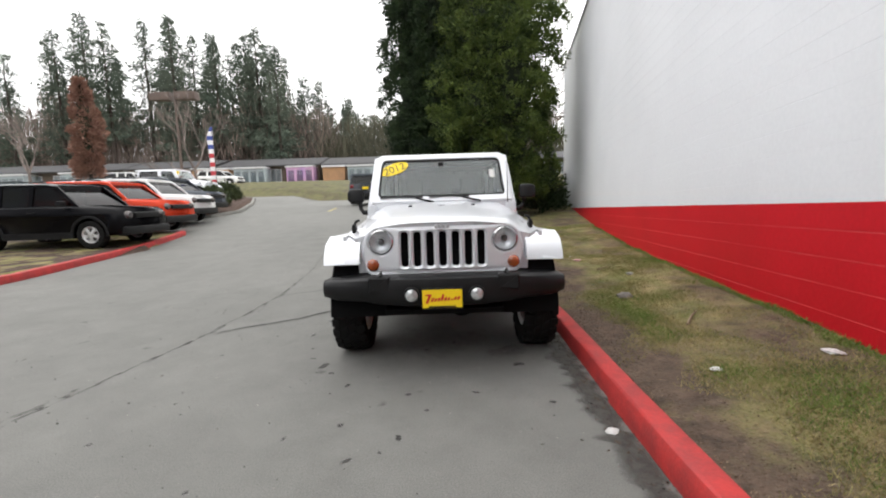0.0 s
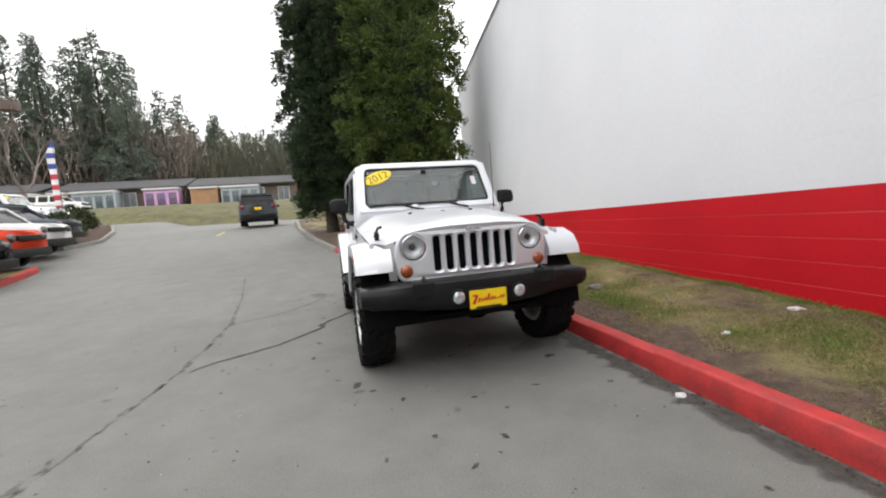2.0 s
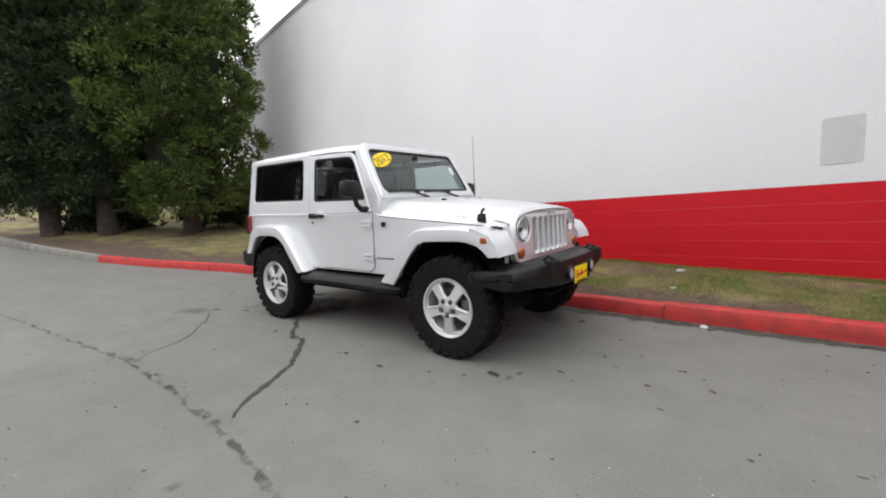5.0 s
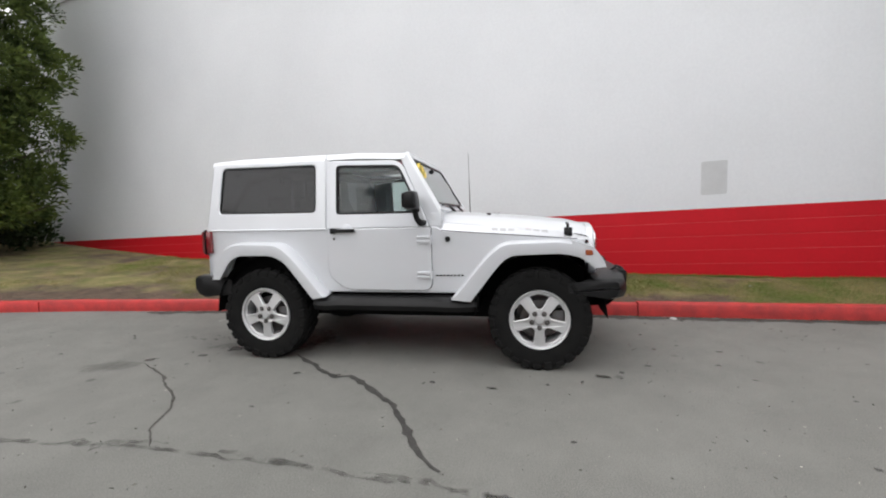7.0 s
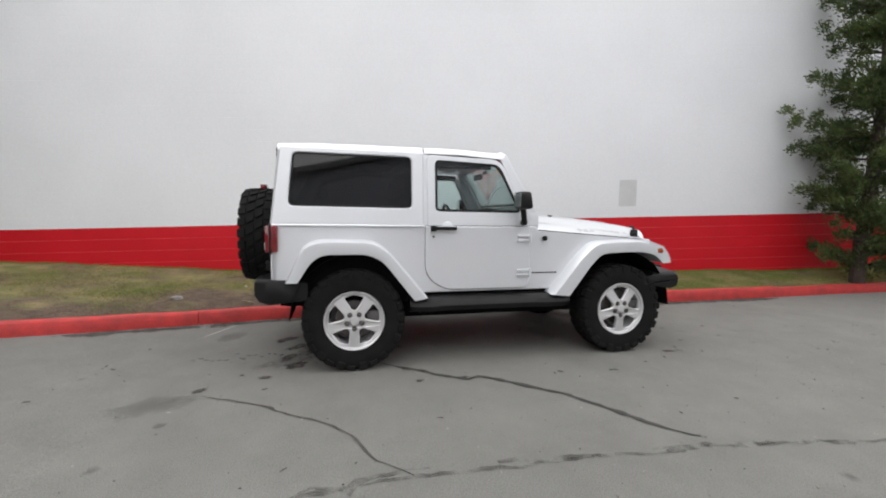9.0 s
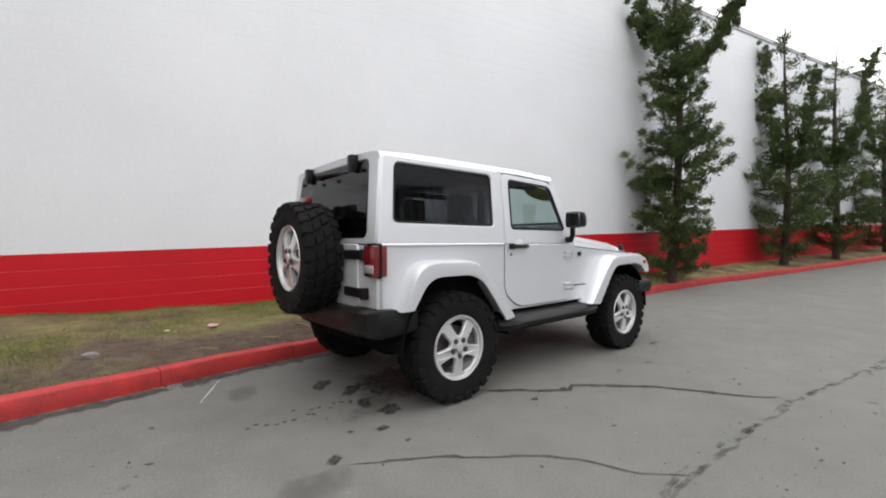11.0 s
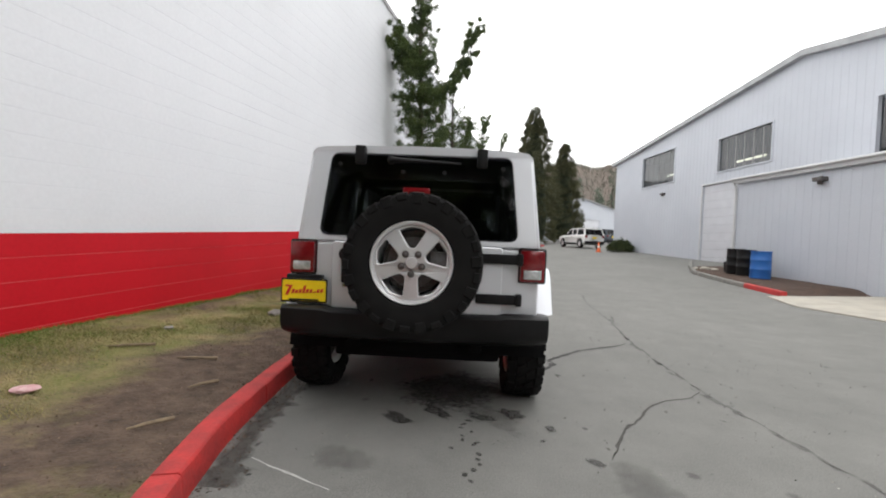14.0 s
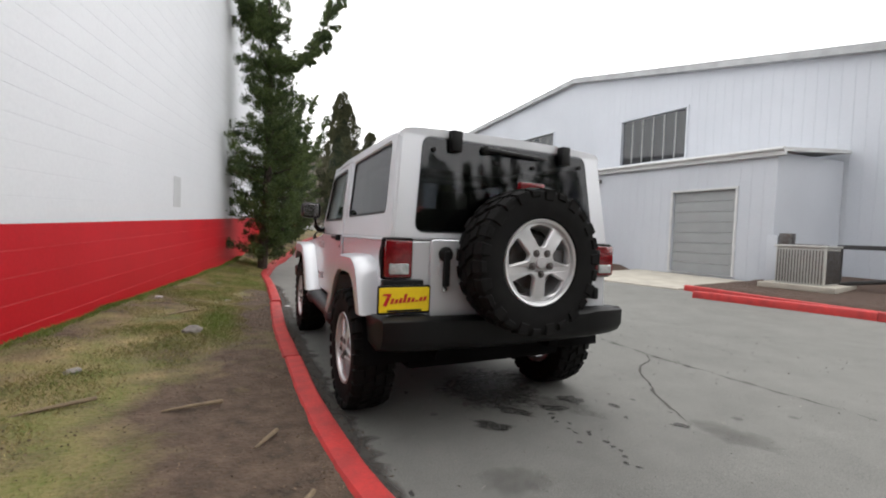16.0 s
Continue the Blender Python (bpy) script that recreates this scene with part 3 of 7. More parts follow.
        # pillar beside the windshield, and the cowl's corner
        part("windshield_pillar", plate([(0.80, 1.166), (0.905, 1.166), (1.15, 1.742), (1.19, 1.79), (1.10, 1.80), (0.80, 1.275)], (), 0.04, 0.008, side_place(s, -0.045)), SILVER, car)
        part("cowl_corner", block(min(s * 0.69, s * 0.80), max(s * 0.69, s * 0.80), 0.795, 0.90, 1.12, 1.285, 0.02), SILVER, car)
        # doors
        dpts = rounded([(0.888, 1.162), (1.832, 1.162), (1.832, 0.74), (1.66, 0.62), (0.93, 0.62), (0.888, 0.66)], [0.01, 0.01, 0.12, 0.08, 0.04, 0.03], 5)
        gap = part("door_gap", plate(offset(dpts, -0.004), (), 0.003, 0.001, side_place(s, 0.0)), DARK, car)
        door = part("door", plate(dpts, (), 0.014, 0.005, side_place(s, 0.001)), SILVER, car)
        frame_o = rounded([(0.905, 1.166), (1.815, 1.166), (1.815, 1.765), (1.15, 1.742)], [0.02, 0.01, 0.05, 0.09])
        frame_i = rounded([(0.985, 1.295), (1.735, 1.300), (1.735, 1.712), (1.175, 1.692)], [0.03, 0.03, 0.035, 0.06])
        part("window_frame", plate(frame_o, [frame_i], 0.022, 0.006, side_place(s, -0.012)), SILVER, door)
        part("window_seal", plate(offset(frame_i, -0.012), [offset(frame_i, 0.008)], 0.013, 0.003, side_place(s, 0.0)), BLACK_PLASTIC, door)
        pane = part("door_window", plate(offset(frame_i, -0.003), (), 0.005, 0.001, side_place(s, -0.006)), GLASS_CLEAR, door, "clear door window")
        pane.visible_shadow = False
        hnd = lathe([(0.001, 0.822), (0.05, 0.8225), (0.062, 0.816)], 22, "x", None, (0, 1.645, 1.143))
        if s < 0:
            for v in hnd.verts:
                v.co.x = -v.co.x
        part("handle_scoop", hnd, SILVER, door)
        hb = block(min(s * 0.83, s * 0.862), max(s * 0.83, s * 0.862), 1.565, 1.785, 1.13, 1.16, 0.01)
        block(min(s * 0.815, s * 0.862), max(s * 0.815, s * 0.862), 1.745, 1.79, 1.12, 1.17, 0.01, hb)
        part("door_handle", hb, BLACK_PLASTIC, door, "black door handle")
        part("door_lock", lathe([(0.011, 0.823), (0.011, 0.83), (0.001, 0.831)], 10, "x", None, (0 if s > 0 else -1.654, 1.765, 1.075)), STEEL, door)
        for z in (1.06, 0.755):
            hg = block(min(s * 0.82, s * 0.845), max(s * 0.82, s * 0.845), 0.895, 1.01, z - 0.03, z - 0.008, 0.006)
            block(min(s * 0.82, s * 0.845), max(s * 0.82, s * 0.845), 0.895, 1.01, z + 0.008, z + 0.03, 0.006, hg)
            tube([(s * 0.838, 0.89, z - 0.036), (s * 0.838, 0.89, z + 0.036)], 0.012, 8, hg)
            part("door_hinge", hg, SILVER, door)
        # round fastener and a small dark nameplate on the body side
        part("body_knob", lathe([(0.024, 0.81), (0.022, 0.825), (0.001, 0.83)], 14, "x", None, (0 if s > 0 else -1.64, 0.744, 1.058)), BLACK_PLASTIC, car)
        for k in range(8):
            y = 0.855 - 0.031 * k
            part("badge_mark", plate([(y, 0.742), (y - 0.022, 0.742), (y - 0.022, 0.756), (y, 0.756)], (), 0.003, 0.001, side_place(s, 0.0)), BLACK_PLASTIC, car)
        # running board
        rb = loft([[(s * 0.70, y, 0.50), (s * 0.78, y, 0.575), (s * 0.86, y, 0.565), (s * (0.93 - d), y, 0.535), (s * (0.945 - d), y, 0.50), (s * (0.92 - d), y, 0.455), (s * 0.80, y, 0.44)] for y, d in ((0.50, 0.06), (0.58, 0.02), (0.78, 0.005), (0.85, 0.03), (1.70, 0.03), (1.78, 0.005), (1.90, 0.01), (1.97, 0.06))])
        part("running_board", rb, BLACK_PLASTIC, car, "black moulded running board")
        # mirror
        mh = loft([[(s * x, y, z) for y, z in rounded([(1.07 - g, 1.315 + g), (1.07 - g, 1.46 - g), (0.975 + g * 0.5, 1.465 - g), (0.955 + g * 0.5, 1.31 + g)], 0.025, 3)] for x, g in ((0.875, 0.012), (0.885, 0.002), (0.98, 0), (1.03, 0.008), (1.048, 0.03))])
        tube([(s * 0.80, 0.95, 1.20), (s * 0.87, 0.965, 1.20), (s * 0.905, 0.985, 1.24), (s * 0.915, 1.0, 1.33)], [0.03, 0.028, 0.024, 0.026], 10, mh)
        mir = part("door_mirror", mh, BLACK_PLASTIC, car, "black door mirror on a curved arm")
        part("mirror_glass", plate(rounded([(0.893, 1.33), (1.03, 1.33), (1.035, 1.445), (0.893, 1.445)], 0.015), (), 0.003, 0.001, lambda u, v, w, s=s: (s * u, 1.071 + w, v)), CHROME, mir)
        # tail lights
        tlm = block(min(s * 0.685, s * 0.845), max(s * 0.685, s * 0.845), 3.0, 3.095, 0.955, 1.165, 0.014)
        tlp = part("tail_light", tlm, LENS_RED, car, "red tail light with a clear reversing lens")
        part("reversing_lens", block(s * 0.765 - 0.058, s * 0.765 + 0.058, 3.08, 3.102, 0.975, 1.035, 0.008), LENS_CLEAR, tlp)
        part("light_surround", plate(rounded([(0.672, 0.945), (0.858, 0.945), (0.858, 1.178), (0.672, 1.178)], 0.02), (), 0.012, 0.004, lambda u, v, w, s=s: (s * u, 3.05 + w, v)), BLACK_PLASTIC, tlp)
    # fuel cap on the driver's side
    fc = lathe([(0.085, 0.812), (0.085, 0.82), (0.07, 0.822), (0.06, 0.812), (0.001, 0.811)], 26, "x", None, (0, 2.965, 1.06))
    for v in fc.verts:
        v.co.y = 2.965 + (v.co.y - 2.965) * 0.95
    part("fuel_cap", fc, BLACK_PLASTIC, car, "round black fuel filler cap")

    # ---- windshield frame and glass, leaning back
    def wind(u, v, w):
        t = (v - 1.29) / 0.5
        return (u * (1 - 0.03 * t), 0.845 + 0.29 * t - w * 0.85, v + w * 0.5)
    wo = rounded([(-0.755, 1.275), (0.755, 1.275), (0.735, 1.815), (-0.735, 1.815)], [0.03, 0.03, 0.08, 0.08])
    wi = rounded([(-0.685, 1.345), (0.685, 1.345), (0.668, 1.745), (-0.668, 1.745)], [0.04, 0.04, 0.06, 0.06])
    wf = part("windshield_frame", plate(wo, [wi], 0.045, 0.012, wind), SILVER, car)
    part("windshield_seal", plate(offset(wi, -0.012), [offset(wi, 0.014)], 0.012, 0.004, lambda u, v, w: wind(u, v, 0.028 + w)), BLACK_PLASTIC, wf)
    ws = part("windshield", plate(offset(wi, -0.003), (), 0.005, 0.001, lambda u, v, w: wind(u, v, 0.026 + w)), GLASS_FRONT, car, "clear windshield with stickers and wipers")
    ws.visible_shadow = False
    # yellow oval with the model year
    oval = part("year_sticker", plate(circle(0, 0, 0.165, 36, 0.072), (), 0.002, 0.0005), YELLOW, ws, "yellow oval sticker with the year 2012",
                at=Matrix.Translation(wind(-0.53, 1.652, 0.036)) @ Matrix.Rotation(radians(60), 4, "X") @ Matrix.Rotation(radians(22), 4, "Z"))
    lettering("2012", 0.125, DARK_INK, oval, Matrix.Translation((0, -0.004, 0.003)), "year_digits")
    part("paper_sticker", plate([(0, 0), (0.055, 0), (0.055, 0.09), (0, 0.09)], (), 0.001, 0.0003, lambda u, v, w: wind(0.545 + u, 1.53 + v, 0.032 + w)), WHITE_PLASTIC, ws)
    part("mirror_pad", block(-0.03, 0.03, 1.03, 1.06, 1.69, 1.73, 0.008), BLACK_PLASTIC, ws)
    part("rear_view_mirror", block(-0.11, 0.11, 1.10, 1.135, 1.63, 1.69, 0.012), BLACK_PLASTIC, car)
    for xa, xb in ((-0.22, -0.66), (0.28, -0.14)):
        wp = tube([(xa + 0.14, 0.80, 1.295), (xa + 0.05, 0.80, 1.315), (xa - 0.06, 0.815, 1.345)], [0.012, 0.011, 0.008], 8)
        tube([(xa + 0.02, 0.812, 1.352), (xb + 0.2, 0.817, 1.36), (xb, 0.812, 1.352)], 0.009, 6, wp)
        part("wiper", wp, BLACK_PLASTIC, wf)
    part("antenna", tube([(0.70, 0.75, 1.27), (0.70, 0.755, 1.6), (0.70, 0.76, 1.98)], [0.006, 0.003, 0.002], 6), BLACK_PLASTIC, car)

    # ---- hard top
    for s in (-1, 1):
        ho = rounded([(1.842, 1.168), (3.058, 1.172), (2.985, 1.79), (1.842, 1.782)], [0.01, 0.02, 0.03, 0.01])
        hi = rounded([(1.948, 1.312), (2.925, 1.322), (2.888, 1.742), (1.948, 1.735)], 0.045, 5)
        part("hard_top_side", plate(ho, [hi], 0.035, 0.010, side_place(s, -0.028)), SILVER, car)
        pn = part("rear_side_window", plate(offset(hi, 0.002), (), 0.006, 0.001, side_place(s, -0.012)), GLASS_DARK, car, "dark tinted rear side window")
        pn.visible_shadow = False
        part("side_window_seal", plate(offset(hi, -0.002), [offset(hi, 0.012)], 0.006, 0.002, side_place(s, -0.004)), BLACK_PLASTIC, car)
        part("door_pillar", plate([(1.80, 1.166), (1.846, 1.166), (1.846, 1.785), (1.80, 1.785)], (), 0.02, 0.004, side_place(s, -0.026)), SILVER, car)
    def roof_panel(y0, y1, name):
        secs = []
        n = 8
        for i in range(n + 1):
            y = y0 + (y1 - y0) * i / n
            drop = 0.022 * smooth(1.6, 1.1, y) + 0.016 * smooth(2.6, 3.0, y) ** 2
            top = []
            for hw, z in ((0.752, 1.772), (0.747, 1.800), (0.722, 1.824), (0.66, 1.836), (0.4, 1.848), (0, 1.853)):
                top.append((hw, y, z - drop))
            ring = top + [(-x, yy, z) for x, yy, z in reversed(top[:-1])]
            ring += [(-0.70, y, 1.765 - drop), (0, y, 1.79 - drop), (0.70, y, 1.765 - drop)]
            secs.append(ring)
        return part(name, loft(secs), SILVER, car, sharp=60)
    roof_panel(1.115, 1.838, "front_roof_panel")
    roof_panel(1.846, 3.0, "rear_roof")
    # rear glass, tilted, with its hinges, wiper, brake light
    def back_pane(u, v, w):
        t = (v - 1.2) / 0.6
        return (u, 3.055 - 0.062 * t + w, v)
    fo = rounded([(-0.80, 1.17), (0.80, 1.17), (0.745, 1.815), (-0.745, 1.815)], [0.01, 0.01, 0.06, 0.06])
    fi = rounded([(-0.655, 1.225), (0.655, 1.225), (0.60, 1.768), (-0.60, 1.768)], 0.05)
    part("rear_frame", plate(fo, [fi], 0.035, 0.014, lambda u, v, w: back_pane(u, v, w - 0.03)), SILVER, car)
    rg = part("rear_window", plate(offset(fi, -0.012), (), 0.007, 0.002, lambda u, v, w: back_pane(u, v, 0.004 + w)), GLASS_DARK, car, "dark tinted lifting rear window")
    rg.visible_shadow = False
    for x in (0.41, -0.41):
        hb = block(x - 0.035, x + 0.035, 2.99, 3.055, 1.70, 1.825, 0.012)
        part("glass_hinge", hb, BLACK_PLASTIC, rg)
    rw = tube([(0.20, 3.035, 1.735), (0.0, 3.04, 1.73), (-0.27, 3.035, 1.722)], [0.02, 0.012, 0.005], 8)
    lathe([(0.028, 3.0), (0.028, 3.04), (0.001, 3.05)], 14, "y", rw, (0.20, 0, 1.735))
    part("rear_wiper", rw, BLACK_PLASTIC, rg)
    for x, z in ((0.55, 1.70), (-0.55, 1.70), (0.12, 1.66), (-0.16, 1.66)):
        part("glass_bolt", lathe([(0.013, 3.0), (0.013, 3.03), (0.001, 3.033)], 10, "y", None, (x, 0, z)), BLACK_PLASTIC, rg)

    # ---- spare wheel on the tailgate
    sp = add_wheel(car, pose(0.0, 3.245, 1.065, 0, 0, -90) @ Matrix.Scale(1.05, 4), "spare_wheel")
    part("spare_carrier", block(-0.16, 0.16, 3.07, 3.20, 0.9, 1.25, 0.02), BLACK_PLASTIC, tail)
    bl = block(-0.085, 0.085, 3.20, 3.25, 1.488, 1.53, 0.008)
    brk = part("brake_light", bl, LENS_RED, car, "red high-mounted brake light")
    part("brake_light_stalk", block(-0.04, 0.04, 3.10, 3.22, 1.40, 1.495, 0.01), BLACK_PLASTIC, brk)

    # ---- bumpers
    secs = []
    for x, yf, z0, z1 in ((-0.93, -0.50, 0.60, 0.715), (-0.925, -0.60, 0.585, 0.725), (-0.83, -0.665, 0.572, 0.738), (-0.60, -0.695, 0.56, 0.752), (-0.51, -0.715, 0.545, 0.757), (-0.28, -0.735, 0.525, 0.758), (0, -0.74, 0.52, 0.758)):
        secs.append([(x, yf + 0.28, z1 - 0.01), (x, yf + 0.05, z1), (x, yf + 0.012, z1 - 0.015), (x, yf, z1 - 0.06), (x, yf, z0 + 0.07), (x, yf + 0.02, z0 + 0.02), (x, yf + 0.08, z0), (x, yf + 0.28, z0 + 0.03)])
    secs += [[(-p[0], p[1], p[2]) for p in s] for s in reversed(secs[:-1])]
    fb = part("front_bumper", loft(secs), BLACK_PLASTIC, car, "black plastic front bumper", sharp=50)
    for s in (-1, 1):
        blk = plate(rounded([(s * 0.56, 0.645), (s * 0.40, 0.655), (s * 0.40, 0.764), (s * 0.56, 0.764)], 0.012, 3), (), 0.06, 0.012, lambda u, v, w: (u, -0.665 - w, v))
        part("bumper_pad", blk, surface("grey_plastic", (0.012, 0.012, 0.0125), (0.018, 0.018, 0.018), rough=0.6, spec=0.12, fine=300), fb)
        part("tow_hook", tube([(s * 0.47, -0.60, 0.74), (s * 0.47, -0.66, 0.79), (s * 0.47, -0.71, 0.765)], 0.012, 8), BLACK_PLASTIC, fb)
        fg = lathe([(0.001, -0.768), (0.03, -0.765), (0.046, -0.755), (0.048, -0.72)], 24, "y", None, (s * 0.24, 0, 0.63))
        lamp = part("fog_light", fg, LENS_CLEAR, fb, "round clear fog light")
        part("fog_bezel", lathe([(0.048, -0.72), (0.05, -0.762), (0.06, -0.758), (0.062, -0.72)], 24, "y", None, (s * 0.24, 0, 0.63), closed=True), BLACK_PLASTIC, lamp)
    part("skid_plate", loft([[(x, -0.70 + abs(x) * 0.1, 0.50), (x, -0.60, 0.445), (x, -0.40, 0.43), (x, -0.40, 0.5)] for x in (-0.45, -0.3, 0.3, 0.45)]), DARK, fb)
    def number_plate(name, at):
        p = part(name, plate(rounded([(-0.155, -0.08), (0.155, -0.08), (0.155, 0.08), (-0.155, 0.08)], 0.012, 3), (), 0.006, 0.002), BLACK_PLASTIC, car, "yellow dealer plate with red script in a black frame", at=at)
        part("plate_sheet", plate(rounded([(-0.146, -0.068), (0.146, -0.068), (0.146, 0.068), (-0.146, 0.068)], 0.008, 2), (), 0.003, 0.001, lambda u, v, w: (u, v, 0.006 + w)), YELLOW, p)
        bar = bmesh.new()
        plate(rounded([(-0.125, -0.03), (-0.105, -0.035), (-0.075, 0.035), (-0.12, 0.035), (-0.13, 0.025), (-0.10, 0.022)], 0.004, 2), (), 0.002, 0.0005, lambda u, v, w: (u, v, 0.009 + w), bar)
        for k in range(9):
            x = -0.085 + 0.024 * k
            hgt = (0.03, 0.024, 0.028, 0.05, 0.028, 0.024, 0.01, 0.024, 0.026)[k]
            plate(rounded([(x, -0.02), (x + 0.018, -0.016), (x + 0.02, -0.018 + hgt), (x + 0.003, -0.02 + hgt)], 0.003, 2), (), 0.002, 0.0005, lambda u, v, w: (u + 0.15 * v + 0.004, v + 0.002 + 0.06 * u, 0.009 + w), bar)
        tagged(part("plate_script", bar, RED_INK, p), "red script shown as bars", kind="stuff")
        part("plate_edge", plate([(-0.1, -0.066), (0.1, -0.066), (0.1, -0.054), (-0.1, -0.054)], (), 0.002, 0.0005, lambda u, v, w: (u, v, 0.009 + w)), BLACK_PLASTIC, p)
        return p
    number_plate("front_plate", pose(-0.015, -0.742, 0.60, 90, 0, 0))
    number_plate("rear_plate", pose(0.735, 3.115, 0.838, 90, 0, 180))
    part("plate_bracket", block(0.62, 0.86, 3.06, 3.113, 0.77, 0.945, 0.01), BLACK_PLASTIC, car)
    secs = []
    for x, yb, z0, z1 in ((-0.875, 3.10, 0.56, 0.735), (-0.87, 3.17, 0.55, 0.745), (-0.78, 3.19, 0.54, 0.748), (-0.60, 3.20, 0.535, 0.748), (-0.56, 3.185, 0.53, 0.735), (0, 3.19, 0.52, 0.725)):
        secs.append([(x, yb - 0.32, z1 - 0.02), (x, yb - 0.03, z1), (x, yb, z1 - 0.02), (x, yb, z0 + 0.08), (x, yb - 0.03, z0 + 0.03), (x, yb - 0.10, z0), (x, yb - 0.32, z0 + 0.02)])
    secs += [[(-p[0], p[1], p[2]) for p in s] for s in reversed(secs[:-1])]
    part("rear_bumper", loft(secs), BLACK_PLASTIC, car, "black plastic rear bumper", sharp=50)

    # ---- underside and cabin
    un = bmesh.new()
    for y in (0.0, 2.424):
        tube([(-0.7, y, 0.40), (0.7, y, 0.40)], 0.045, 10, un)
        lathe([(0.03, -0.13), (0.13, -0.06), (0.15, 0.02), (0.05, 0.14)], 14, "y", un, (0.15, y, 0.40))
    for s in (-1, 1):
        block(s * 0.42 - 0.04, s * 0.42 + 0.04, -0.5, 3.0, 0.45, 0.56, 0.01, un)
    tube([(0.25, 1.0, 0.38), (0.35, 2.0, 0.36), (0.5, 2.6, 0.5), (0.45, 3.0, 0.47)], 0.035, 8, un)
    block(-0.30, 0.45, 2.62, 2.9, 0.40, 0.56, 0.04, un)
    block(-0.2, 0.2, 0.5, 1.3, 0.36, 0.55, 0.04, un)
    # belly slab added only to deepen the darkness under the car
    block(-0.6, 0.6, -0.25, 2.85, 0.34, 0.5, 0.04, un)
    part("underbody_and_shade_slab", un, DARK, car)
    dash = block(-0.72, 0.72, 0.93, 1.18, 0.95, 1.30, 0.05)
    block(-0.5, -0.2, 1.1, 1.2, 1.26, 1.33, 0.03, dash)
    part("dashboard", dash, SEAT, car)
    sw = bmesh.new()
    ring = [(0.19 * math.cos(a), 0.19 * math.sin(a)) for a in [2 * math.pi * k / 24 for k in range(25)]]
    tube([(0.36 + u, 1.32 + v * 0.35, 1.20 + v * 0.9) for u, v in ring], 0.016, 8, sw)
    tube([(0.36, 1.15, 1.12), (0.36, 1.32, 1.20)], 0.03, 8, sw)
    tube([(0.18, 1.32, 1.20), (0.54, 1.32, 1.20)], 0.014, 6, sw)
    part("steering_wheel", sw, BLACK_PLASTIC, car)
    for x in (-0.36, 0.36):
        st = block(x - 0.24, x + 0.24, 1.35, 1.82, 0.72, 0.90, 0.06)
        b = loft([[(x + u * hw, y + d, z) for u, d in ((-1, 0), (-0.8, -0.07), (0.8, -0.07), (1, 0), (0.85, 0.07), (-0.85, 0.07))] for z, y, hw in ((0.85, 1.80, 0.23), (1.05, 1.84, 0.25), (1.30, 1.89, 0.23), (1.38, 1.91, 0.15), (1.42, 1.92, 0.11), (1.58, 1.93, 0.12), (1.61, 1.93, 0.08))], bm=st)
        part("front_seat", st, SEAT, car)
    rs = block(-0.48, 0.48, 2.25, 2.65, 0.78, 0.98, 0.05)
    block(-0.48, 0.48, 2.60, 2.74, 0.95, 1.38, 0.05, rs)
    for x in (-0.25, 0.25):
        block(x - 0.11, x + 0.11, 2.62, 2.72, 1.36, 1.50, 0.04, rs)
    part("rear_seat", rs, SEAT, car)
    rb = bmesh.new()
    for s in (-1, 1):
        tube([(s * 0.66, 1.95, 0.9), (s * 0.66, 1.96, 1.55), (s * 0.62, 1.98, 1.70), (s * 0.60, 2.3, 1.73), (s * 0.62, 2.7, 1.62), (s * 0.66, 2.95, 1.2)], 0.035, 8, rb)
        tube([(s * 0.62, 1.98, 1.70), (s * 0.62, 1.2, 1.70)], 0.03, 8, rb)
    tube([(-0.62, 1.98, 1.71), (0.62, 1.98, 1.71)], 0.035, 8, rb)
    part("roll_bar", rb, SEAT, car)
    for y in (0.0, 2.424):
        add_wheel(car, pose(-0.80, y, 0.405))
        add_wheel(car, pose(0.80, y, 0.405, 0, 0, 180))
    return car


JEEP = build_jeep(pose(-0.02, 0, 0))

# ---------------------------------------------------------------- ground


